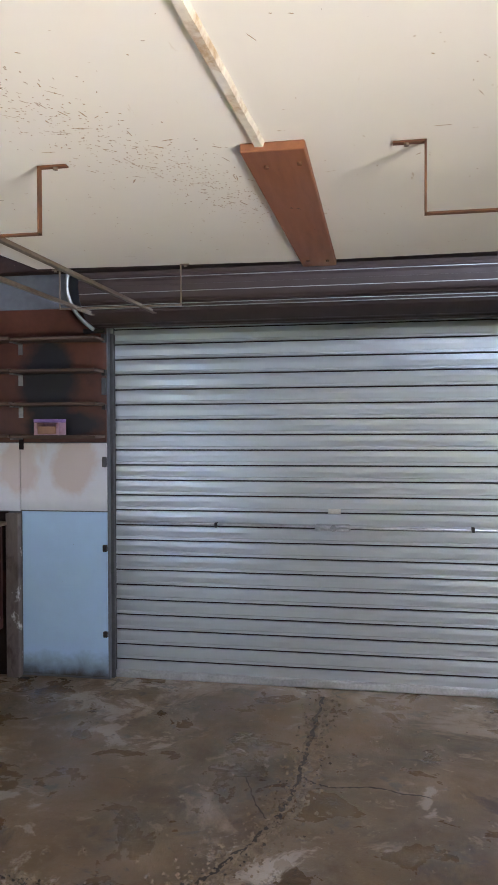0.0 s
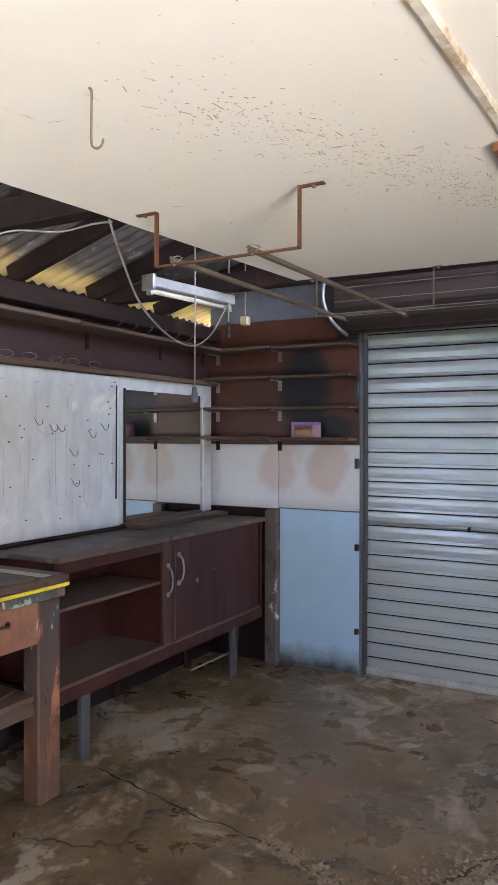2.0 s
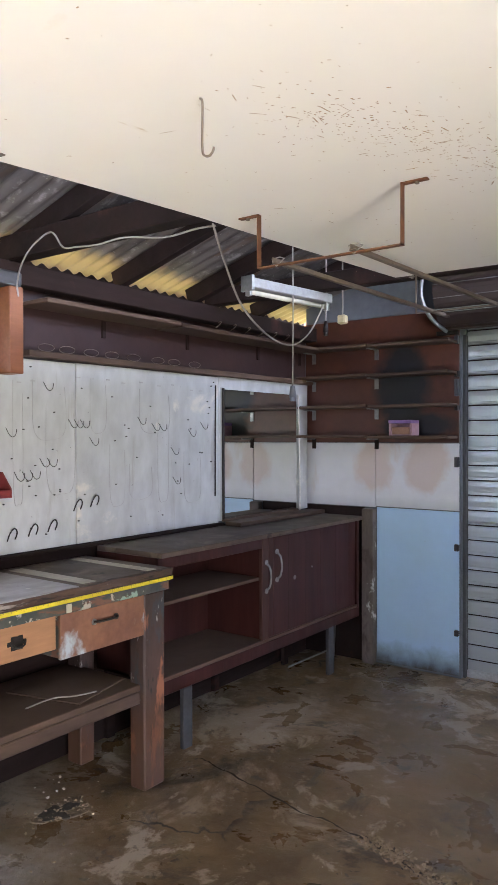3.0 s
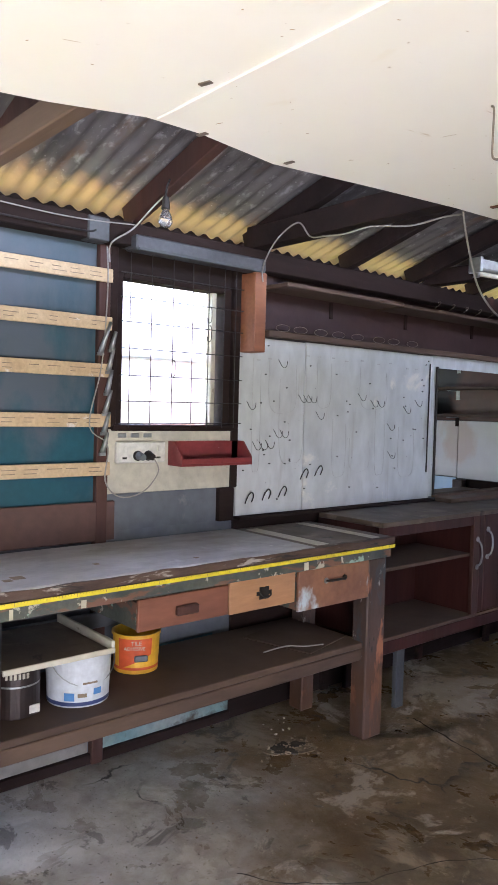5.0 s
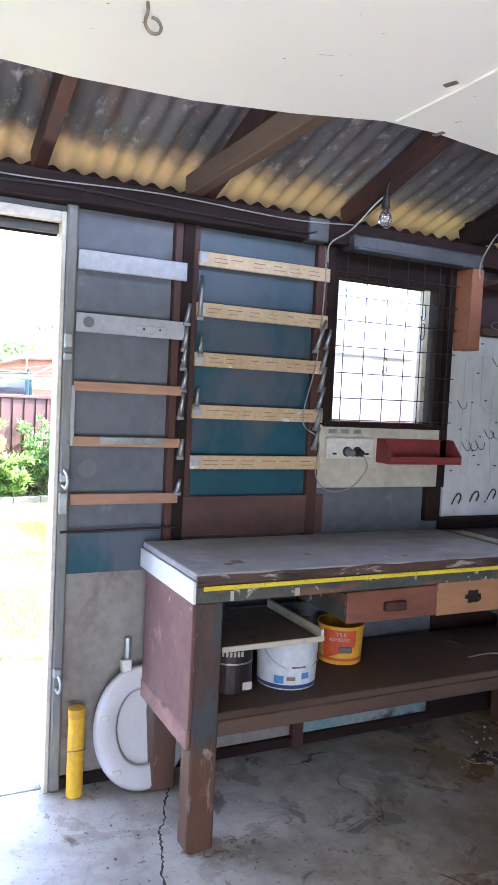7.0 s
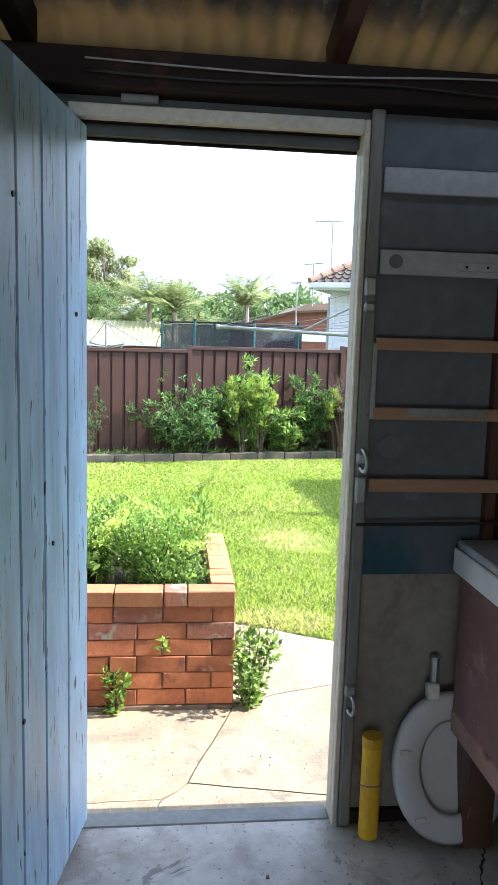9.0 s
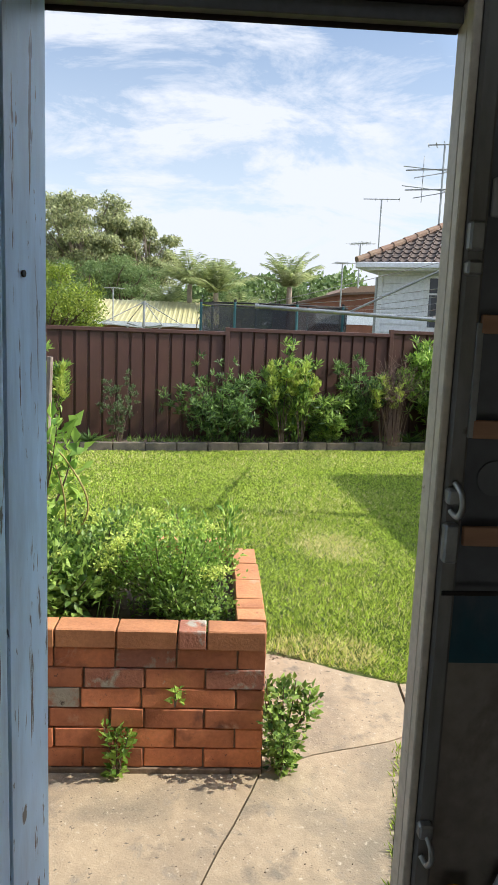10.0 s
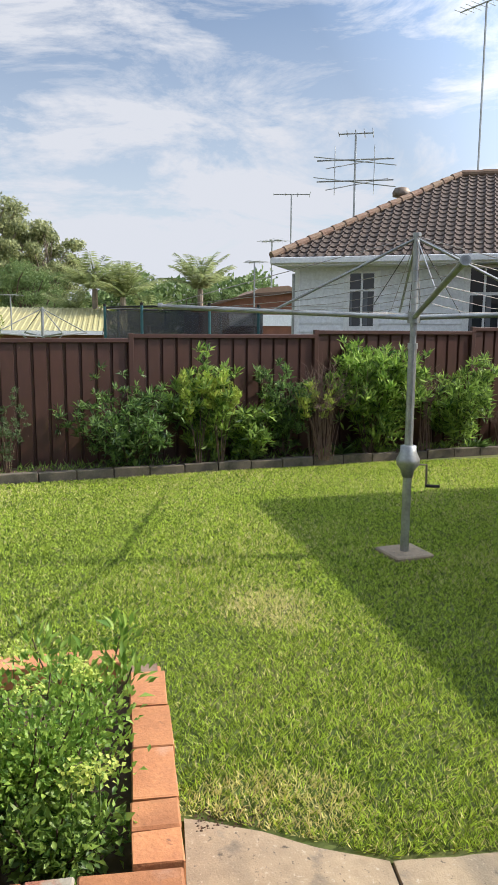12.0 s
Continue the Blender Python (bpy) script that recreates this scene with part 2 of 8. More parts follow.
def band_stain(m, axis, start, end, colour, scale=5.0, wobble=0.3, amount=1.0):
    """Dirt that has crept over one end of a surface: full at start, gone at end, with a ragged edge."""
    nt = m.node_tree
    bsdf = nt.nodes["Principled BSDF"]
    old = bsdf.inputs["Base Color"].links[0].from_socket
    tc = nt.nodes.new("ShaderNodeTexCoord")
    sep = nt.nodes.new("ShaderNodeSeparateXYZ")
    nt.links.new(tc.outputs["Object"], sep.inputs[0])
    ma = nt.nodes.new("ShaderNodeMath")
    ma.operation = "MULTIPLY_ADD"
    nt.links.new(noise_node(nt, tc.outputs["Object"], scale, 7, 0.65, 0.4), ma.inputs[0])
    ma.inputs[1].default_value = wobble * 2
    nt.links.new(sep.outputs[axis], ma.inputs[2])
    mr = nt.nodes.new("ShaderNodeMapRange")
    mr.inputs["From Min"].default_value, mr.inputs["From Max"].default_value = start + wobble, end + wobble
    mr.inputs["To Min"].default_value, mr.inputs["To Max"].default_value = amount, 0.0
    nt.links.new(ma.outputs[0], mr.inputs["Value"])
    nt.links.new(mix_node(nt, mr.outputs["Result"], old, colour), bsdf.inputs["Base Color"])
    return m


def floor_material():
    """Old slab: brown dirt trodden into it, bare pale patches with broken edges, damp spots, hairline cracks, chips."""
    m, nt, bsdf = nodes_of("worn_concrete_floor")
    tc = nt.nodes.new("ShaderNodeTexCoord")
    v = tc.outputs["Object"]
    col = mix_node(nt, ramp_node(nt, noise_node(nt, v, 1.1, 8, 0.62, 0.4), 0.38, 0.62), (0.19, 0.118, 0.054), (0.078, 0.050, 0.025))
    col = mix_node(nt, ramp_node(nt, noise_node(nt, v, 5.5, 8, 0.7, 0.5), 0.45, 0.75, (0, 0, 0), (0.6, 0.6, 0.6)), col, (0.25, 0.185, 0.115))
    for colour, sc, lo, hi, amount in (((0.34, 0.265, 0.185), 1.35, 0.545, 0.60, 0.85), ((0.40, 0.335, 0.26), 2.9, 0.585, 0.625, 0.8), ((0.042, 0.031, 0.020), 2.3, 0.585, 0.64, 0.75),
                                       ((0.30, 0.24, 0.17), 9, 0.60, 0.66, 0.7), ((0.035, 0.026, 0.018), 11, 0.63, 0.67, 0.7), ((0.46, 0.41, 0.34), 34, 0.66, 0.70, 0.8), ((0.03, 0.022, 0.016), 46, 0.65, 0.70, 0.8)):
        mp = nt.nodes.new("ShaderNodeMapping")
        mp.inputs["Location"].default_value = (sc * 1.7, sc * 0.9, lo * 31)
        nt.links.new(v, mp.inputs["Vector"])
        f = ramp_node(nt, noise_node(nt, mp.outputs["Vector"], sc, 10, 0.66, 0.5), lo, hi, (0, 0, 0), (amount,) * 3)
        col = mix_node(nt, f, col, colour)
    # grey concrete towards the side door, paled by painted-in doorway light, ragged edge
    sub = nt.nodes.new("ShaderNodeVectorMath")
    sub.operation = "DISTANCE"
    nt.links.new(v, sub.inputs[0])
    sub.inputs[1].default_value = (-3.2, 0.15, 0.06)
    ma = nt.nodes.new("ShaderNodeMath")
    ma.operation = "MULTIPLY_ADD"
    nt.links.new(noise_node(nt, v, 2.6, 9, 0.66, 0.4), ma.inputs[0])
    ma.inputs[1].default_value = 2.4
    nt.links.new(sub.outputs["Value"], ma.inputs[2])
    mr = nt.nodes.new("ShaderNodeMapRange")
    mr.inputs["From Min"].default_value, mr.inputs["From Max"].default_value = 1.9, 2.75
    mr.inputs["To Min"].default_value, mr.inputs["To Max"].default_value = 0.85, 0.0
    nt.links.new(ma.outputs[0], mr.inputs["Value"])
    door_lit = mix_node(nt, ramp_node(nt, noise_node(nt, v, 7, 8, 0.65, 0.3), 0.4, 0.65), (0.50, 0.47, 0.43), (0.31, 0.28, 0.25))
    door_lit = mix_node(nt, ramp_node(nt, noise_node(nt, v, 60, 5, 0.6), 0.62, 0.68), door_lit, (0.10, 0.085, 0.07))
    col = mix_node(nt, mr.outputs["Result"], col, door_lit)
    for colour, sc, lo, hi, amount in (((0.075, 0.062, 0.050), 4.2, 0.60, 0.63, 0.7), ((0.06, 0.05, 0.04), 13, 0.64, 0.68, 0.6)):
        f = ramp_node(nt, noise_node(nt, v, sc, 10, 0.66, 0.6), lo, hi, (0, 0, 0), (amount,) * 3)
        col = mix_node(nt, f, col, colour)
    # hairline cracks
    warp = nt.nodes.new("ShaderNodeTexNoise")
    warp.inputs["Scale"].default_value, warp.inputs["Detail"].default_value = 3.0, 8
    nt.links.new(v, warp.inputs["Vector"])
    wv = nt.nodes.new("ShaderNodeVectorMath")
    wv.operation = "MULTIPLY_ADD"
    nt.links.new(warp.outputs["Color"], wv.inputs[0])
    wv.inputs[1].default_value = (0.5, 0.5, 0.0)
    nt.links.new(v, wv.inputs[2])
    vo = nt.nodes.new("ShaderNodeTexVoronoi")
    vo.feature = "DISTANCE_TO_EDGE"
    vo.inputs["Scale"].default_value = 1.25
    nt.links.new(wv.outputs[0], vo.inputs["Vector"])
    line = ramp_node(nt, vo.outputs["Distance"], 0.0025, 0.010, (1, 1, 1), (0, 0, 0))
    mask = ramp_node(nt, noise_node(nt, v, 1.6, 4, 0.6), 0.53, 0.64)
    mul = nt.nodes.new("ShaderNodeMath")
    mul.operation = "MULTIPLY"
    nt.links.new(line, mul.inputs[0])
    nt.links.new(mask, mul.inputs[1])
    col = mix_node(nt, mul.outputs[0], col, (0.022, 0.016, 0.011))
    nt.links.new(col, bsdf.inputs["Base Color"])
    nt.links.new(ramp_node(nt, noise_node(nt, v, 3.1, 8, 0.65, 0.4), 0.38, 0.62, (0.20,) * 3, (0.62,) * 3), bsdf.inputs["Roughness"])
    b = nt.nodes.new("ShaderNodeBump")
    b.inputs["Strength"].default_value, b.inputs["Distance"].default_value = 0.5, 0.006
    nt.links.new(noise_node(nt, v, 24, 10, 0.7), b.inputs["Height"])
    nt.links.new(b.outputs["Normal"], bsdf.inputs["Normal"])
    return m


M_FLOOR = floor_material()
M_BRIGHT = surface("bright_zinc", (0.68, 0.70, 0.71), (0.55, 0.57, 0.58), 0.28, metal=0.7, scale=8, bump=0.05)
M_ROLL = surface("zinc_roller_door", (0.50, 0.54, 0.56), (0.48, 0.52, 0.545), 0.30, metal=0.5, scale=0.8, grain=0.02, bump=0, rough2=0.31, spec=0.5)
M_DRUM = surface("brown_rolled_steel", (0.040, 0.024, 0.02), (0.03, 0.018, 0.016), 0.42, metal=0.0, scale=1.5, bump=0.05)
M_STEEL = surface("galvanised_steel", (0.42, 0.44, 0.43), (0.3, 0.31, 0.3), 0.4, metal=0.8, scale=6, bump=0.08)
M_RUST = surface("rusty_flat_iron", (0.22, 0.095, 0.045), (0.12, 0.06, 0.04), 0.7, metal=0.3, scale=14, bump=0.3)
M_BARE = surface("dull_bare_iron", (0.27, 0.23, 0.19), (0.2, 0.15, 0.11), 0.5, metal=0.6, scale=10, bump=0.15)
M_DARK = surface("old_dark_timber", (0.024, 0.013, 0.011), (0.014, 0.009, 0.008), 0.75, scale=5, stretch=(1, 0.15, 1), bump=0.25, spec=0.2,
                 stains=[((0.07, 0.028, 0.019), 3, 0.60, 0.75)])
M_REDWOOD = surface("red_brown_timber", (0.075, 0.028, 0.019), (0.045, 0.019, 0.014), 0.6, scale=5, stretch=(1, 1, 0.2), bump=0.25,
                    stains=[((0.045, 0.02, 0.016), 4, 0.6, 0.75)])
M_HARDBOARD = surface("brown_hardboard", (0.115, 0.036, 0.020), (0.062, 0.021, 0.013), 0.4, scale=2.0, bump=0.1,
                      stains=[((0.03, 0.014, 0.012), 1.8, 0.58, 0.75)])


def spot_stain(m, centre, size, colour, scale=6.0, wobble=0.6):
    """One dark mark with a ragged outline about a place on the wall."""
    nt = m.node_tree
    bsdf = nt.nodes["Principled BSDF"]
    old = bsdf.inputs["Base Color"].links[0].from_socket
    tc = nt.nodes.new("ShaderNodeTexCoord")
    mp = nt.nodes.new("ShaderNodeMapping")
    mp.vector_type = "TEXTURE"
    mp.inputs["Location"].default_value, mp.inputs["Scale"].default_value = centre, size
    nt.links.new(tc.outputs["Object"], mp.inputs["Vector"])
    ln = nt.nodes.new("ShaderNodeVectorMath")
    ln.operation = "LENGTH"
    nt.links.new(mp.outputs["Vector"], ln.inputs[0])
    ma = nt.nodes.new("ShaderNodeMath")
    ma.operation = "MULTIPLY_ADD"
    nt.links.new(noise_node(nt, tc.outputs["Object"], scale, 8, 0.65, 0.3), ma.inputs[0])
    ma.inputs[1].default_value = wobble * 2
    nt.links.new(ln.outputs["Value"], ma.inputs[2])
    mr = nt.nodes.new("ShaderNodeMapRange")
    mr.inputs["From Min"].default_value, mr.inputs["From Max"].default_value = 0.75 + wobble, 1.1 + wobble
    mr.inputs["To Min"].default_value, mr.inputs["To Max"].default_value = 1.0, 0.0
    nt.links.new(ma.outputs[0], mr.inputs["Value"])
    nt.links.new(mix_node(nt, mr.outputs["Result"], old, colour), bsdf.inputs["Base Color"])


spot_stain(M_HARDBOARD, (-2.83, 4.23, 1.74), (0.19, 0.3, 0.30), (0.012, 0.012, 0.015), 5.0, 0.5)
spot_stain(M_HARDBOARD, (-2.72, 4.23, 1.50), (0.26, 0.3, 0.08), (0.012, 0.012, 0.015), 7.0, 0.5)
M_BOARD = surface("orange_brown_board", (0.30, 0.115, 0.052), (0.23, 0.085, 0.04), 0.5, scale=6, stretch=(1, 0.12, 1), bump=0.12,
                  stains=[((0.1, 0.04, 0.02), 25, 0.68, 0.72)])
M_JOIST = surface("grey_brown_joist", (0.17, 0.105, 0.065), (0.09, 0.055, 0.036), 0.75, scale=4, stretch=(0.12, 1, 1), bump=0.3)
M_SHELF = surface("dusty_shelf_timber", (0.115, 0.070, 0.046), (0.055, 0.032, 0.022), 0.7, scale=4, stretch=(0.25, 0.25, 1), bump=0.2)
M_CAB = surface("dark_mahogany_veneer", (0.058, 0.017, 0.014), (0.036, 0.012, 0.010), 0.42, scale=7, stretch=(1, 1, 0.12), bump=0.08, spec=0.3)
M_CABTOP = surface("dusty_dark_top", (0.12, 0.088, 0.062), (0.06, 0.042, 0.032), 0.5, scale=3, bump=0.15, stains=[((0.19, 0.15, 0.115), 6, 0.55, 0.68), ((0.03, 0.022, 0.018), 9, 0.62, 0.68), ((0.3, 0.27, 0.23), 30, 0.7, 0.74)])
M_BENCHTOP = surface("worn_bench_top", (0.42, 0.41, 0.41), (0.27, 0.245, 0.23), 0.30, scale=2.6, stretch=(1, 0.6, 1), bump=0.2, rough2=0.7,
                     stains=[((0.55, 0.55, 0.55), 4, 0.6, 0.75), ((0.07, 0.05, 0.04), 9, 0.66, 0.74), ((0.7, 0.68, 0.62), 22, 0.7, 0.73)])
M_BENCHPAINT = surface("chipped_dark_green_paint", (0.05, 0.062, 0.055), (0.095, 0.10, 0.085), 0.5, scale=9, bump=0.3,
                       stains=[((0.17, 0.085, 0.055), 9, 0.52, 0.57, (1, 0.5, 2)), ((0.28, 0.40, 0.33), 7, 0.61, 0.64), ((0.46, 0.42, 0.36), 16, 0.60, 0.64)])
M_LEG = surface("worn_painted_post", (0.085, 0.05, 0.037), (0.045, 0.032, 0.028), 0.5, scale=8, stretch=(1, 1, 0.25), bump=0.3,
                stains=[((0.05, 0.058, 0.06), 6, 0.50, 0.55, (1, 1, 0.4)), ((0.38, 0.37, 0.34), 18, 0.63, 0.67, (1, 1, 0.4)), ((0.36, 0.14, 0.07), 7, 0.58, 0.63, (1, 1, 0.3)), ((0.02, 0.018, 0.016), 14, 0.62, 0.66, (1, 1, 0.3))])
band_stain(M_LEG, "Z", 0.28, 0.40, (0.115, 0.05, 0.024), 12, 0.10, 0.7)
M_NOSING = surface("split_brown_nosing", (0.052, 0.030, 0.023), (0.105, 0.062, 0.042), 0.6, scale=9, stretch=(1, 0.4, 2), bump=0.6, stains=[((0.35, 0.31, 0.27), 14, 0.60, 0.66, (1, 0.5, 2)), ((0.02, 0.015, 0.013), 11, 0.58, 0.64, (1, 0.4, 3))])
M_ENDPLY = surface("red_brown_ply", (0.19, 0.095, 0.088), (0.14, 0.068, 0.060), 0.5, scale=3, bump=0.1, stains=[((0.5, 0.42, 0.39), 24, 0.655, 0.68), ((0.30, 0.17, 0.14), 5, 0.58, 0.68), ((0.06, 0.04, 0.04), 8, 0.66, 0.72)])
M_CREAM = surface("grubby_cream_paint", (0.55, 0.52, 0.42), (0.44, 0.41, 0.33), 0.5, scale=3, bump=0.1, stains=[((0.2, 0.17, 0.13), 14, 0.66, 0.74)])
M_WHITEBATTEN = surface("white_painted_batten", (0.42, 0.43, 0.45), (0.36, 0.37, 0.39), 0.45, scale=4, bump=0.08)
M_LABEL = surface("yellowed_label_batten", (0.55, 0.41, 0.25), (0.48, 0.34, 0.20), 0.55, scale=8, bump=0.1, stains=[((0.66, 0.62, 0.55), 6, 0.62, 0.66)])
M_TIN_DARK = surface("grimy_grey_tin", (0.065, 0.068, 0.07), (0.045, 0.047, 0.05), 0.5, scale=6, bump=0.1)
M_INK = surface("faded_black_ink", (0.20, 0.15, 0.10), (0.28, 0.21, 0.14), 0.7, bump=0)
M_TANBATTEN = surface("tan_batten", (0.40, 0.23, 0.14), (0.30, 0.16, 0.10), 0.6, scale=5, stretch=(1, 0.2, 1), bump=0.15)
M_GREYSHEET = surface("grey_sheet_lining", (0.135, 0.148, 0.165), (0.105, 0.116, 0.135), 0.6, scale=2.2, bump=0.1, stains=[((0.22, 0.21, 0.21), 5, 0.62, 0.75)])
M_TEAL = surface("teal_and_grey_paint", (0.008, 0.080, 0.112), (0.005, 0.048, 0.072), 0.5, scale=2.5, bump=0.1,
                 stains=[((0.07, 0.09, 0.115), 1.9, 0.46, 0.58, (1, 1.2, 0.8)), ((0.06, 0.10, 0.12), 4, 0.58, 0.75, (1, 2, 0.4)), ((0.05, 0.045, 0.04), 9, 0.68, 0.74)])
band_stain(M_TEAL, "Z", 1.98, 1.62, (0.066, 0.082, 0.10), 3, 0.25, 0.7)
M_LOWWALL = surface("stained_pale_wall", (0.27, 0.25, 0.22), (0.20, 0.18, 0.155), 0.65, scale=3, bump=0.12, stains=[((0.10, 0.075, 0.055), 4, 0.55, 0.72)])
M_BLUEWALL = surface("pale_blue_wall_paint", (0.42, 0.63, 0.84), (0.40, 0.60, 0.81), 0.35, grain=0.03, scale=1.2, bump=0.06,
                     stains=[((0.2, 0.2, 0.19), 40, 0.72, 0.74)])
M_WHITEWALL = surface("stained_white_wall", (0.72, 0.735, 0.77), (0.68, 0.70, 0.74), 0.4, grain=0.04, scale=1.2, bump=0.06,
                      stains=[((0.62, 0.52, 0.46), 2.2, 0.58, 0.72, (1.4, 1, 0.5)), ((0.4, 0.3, 0.22), 22, 0.70, 0.74)])
spot_stain(M_WHITEWALL, (-3.03, 4.22, 1.24), (0.14, 0.3, 0.17), (0.63, 0.55, 0.53), 4.0, 0.8)
spot_stain(M_WHITEWALL, (-2.68, 4.22, 1.25), (0.14, 0.3, 0.19), (0.62, 0.54, 0.51), 4.0, 0.8)
band_stain(M_BLUEWALL, "Z", 0.01, 0.16, (0.05, 0.043, 0.034), 9, 0.07)
band_stain(M_WHITEWALL, "Z", 1.0, 1.06, (0.42, 0.46, 0.50), 6, 0.03, 0.5)
M_PEG = surface("dirty_white_tool_board", (0.54, 0.56, 0.56), (0.48, 0.50, 0.50), 0.42, scale=1.6, stretch=(1, 1, 0.5), bump=0.08,
                stains=[((0.40, 0.40, 0.38), 7, 0.60, 0.74, (1, 2.4, 0.3)), ((0.42, 0.38, 0.30), 5, 0.64, 0.72, (1, 1.4, 0.25)), ((0.1, 0.1, 0.1), 36, 0.70, 0.72), ((0.68, 0.66, 0.60), 3, 0.6, 0.66)])
M_BLACK = surface("black_iron_wire", (0.02, 0.02, 0.02), (0.035, 0.028, 0.025), 0.5, metal=0.4, scale=12, bump=0.05)
M_WHITEPL = surface("off_white_plastic", (0.68, 0.67, 0.62), (0.6, 0.58, 0.52), 0.35, scale=6, bump=0.03)
M_CABLE = surface("grey_white_cable", (0.33, 0.31, 0.28), (0.24, 0.22, 0.2), 0.5, scale=20, bump=0.05)
M_REDPAINT = surface("dark_red_painted_shelf", (0.23, 0.035, 0.035), (0.17, 0.03, 0.03), 0.45, scale=7, bump=0.1, stains=[((0.5, 0.45, 0.42), 22, 0.70, 0.73)])
M_DOORBLUE = surface("weathered_blue_boards", (0.58, 0.80, 0.97), (0.52, 0.73, 0.91), 0.35, scale=2, stretch=(1, 1, 0.3), bump=0.2,
                     stains=[((0.10, 0.10, 0.11), 9, 0.625, 0.64, (4.0, 1, 0.35)), ((0.12, 0.13, 0.14), 26, 0.63, 0.66, (1.8, 1, 0.4)), ((0.36, 0.47, 0.58), 3, 0.5, 0.7, (2, 1, 0.3))])
M_FRAME = surface("cream_door_frame_paint", (0.60, 0.55, 0.45), (0.5, 0.46, 0.38), 0.5, scale=5, bump=0.12, stains=[((0.2, 0.15, 0.1), 18, 0.66, 0.72)])
M_JAMB = surface("grey_green_jamb_paint", (0.22, 0.22, 0.205), (0.16, 0.16, 0.15), 0.55, scale=6, stretch=(1, 1, 0.3), bump=0.12, stains=[((0.1, 0.085, 0.07), 14, 0.66, 0.72)])


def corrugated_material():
    """Grey zinc sheet, with yellow-brown ageing and painted-in ground light towards its lower edge at the eaves."""
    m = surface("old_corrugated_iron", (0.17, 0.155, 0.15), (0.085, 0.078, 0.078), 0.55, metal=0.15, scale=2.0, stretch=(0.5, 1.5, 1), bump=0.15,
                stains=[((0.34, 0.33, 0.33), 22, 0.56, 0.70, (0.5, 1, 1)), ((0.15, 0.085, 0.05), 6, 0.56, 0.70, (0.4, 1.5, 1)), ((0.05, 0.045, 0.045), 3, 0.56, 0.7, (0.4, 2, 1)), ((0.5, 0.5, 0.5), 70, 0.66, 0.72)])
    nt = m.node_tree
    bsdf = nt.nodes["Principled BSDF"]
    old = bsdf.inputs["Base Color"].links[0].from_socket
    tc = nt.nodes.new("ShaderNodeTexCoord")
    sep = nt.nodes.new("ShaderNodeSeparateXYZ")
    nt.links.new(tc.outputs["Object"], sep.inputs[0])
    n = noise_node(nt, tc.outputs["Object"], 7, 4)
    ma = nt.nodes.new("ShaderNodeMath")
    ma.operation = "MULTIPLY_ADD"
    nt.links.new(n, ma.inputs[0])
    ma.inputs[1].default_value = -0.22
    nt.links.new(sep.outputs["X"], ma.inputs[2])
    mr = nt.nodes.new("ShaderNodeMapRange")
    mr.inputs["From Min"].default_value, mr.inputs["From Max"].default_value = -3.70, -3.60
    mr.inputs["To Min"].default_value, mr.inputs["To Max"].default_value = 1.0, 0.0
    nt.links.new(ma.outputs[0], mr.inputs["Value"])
    # the tint also carries the glow of light from the ground outside
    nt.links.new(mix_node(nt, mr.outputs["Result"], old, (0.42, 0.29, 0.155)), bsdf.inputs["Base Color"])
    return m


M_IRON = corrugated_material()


def plain(name, colour, rough=0.5, metal=0.0, trans=0.0, alpha=1.0):
    m, nt, bsdf = nodes_of(name)
    bsdf.inputs["Base Color"].default_value = (*colour, 1)
    bsdf.inputs["Roughness"].default_value = rough
    bsdf.inputs["Metallic"].default_value = metal
    bsdf.inputs["Transmission Weight"].default_value = trans
    bsdf.inputs["Alpha"].default_value = alpha
    return m


M_MIRROR = plain("mirror_glass", (0.78, 0.80, 0.79), 0.015, 1.0)
M_GLASS = plain("clear_glass", (0.9, 0.95, 0.95), 0.02, 0.0, 1.0)
M_FROST = plain("frosted_white_glass", (0.95, 0.96, 0.97), 0.45, 0.0, 1.0)
M_DARKGLASS = plain("dark_window_glass", (0.02, 0.025, 0.03), 0.05)
M_YELLOWTAPE = surface("yellow_tape_measure", (0.75, 0.62, 0.03), (0.65, 0.52, 0.03), 0.4, bump=0)

M_MAROON = surface("dark_maroon_board", (0.042, 0.017, 0.014), (0.028, 0.012, 0.011), 0.5, scale=2, bump=0.1)
M_DULLBROWN = surface("dull_brown_board", (0.095, 0.048, 0.038), (0.07, 0.035, 0.028), 0.6, scale=3, bump=0.1, stains=[((0.3, 0.28, 0.26), 5, 0.68, 0.72)])
M_PALETEAL = surface("pale_teal_paint", (0.16, 0.30, 0.30), (0.30, 0.34, 0.33), 0.6, scale=4, bump=0.15, stains=[((0.06, 0.045, 0.035), 5, 0.55, 0.65)])

# ---- the garage: structure ----
WX = -3.53         # inner face of the outer sheet of the door wall
EY = 4.22          # face of the lining of the far wall


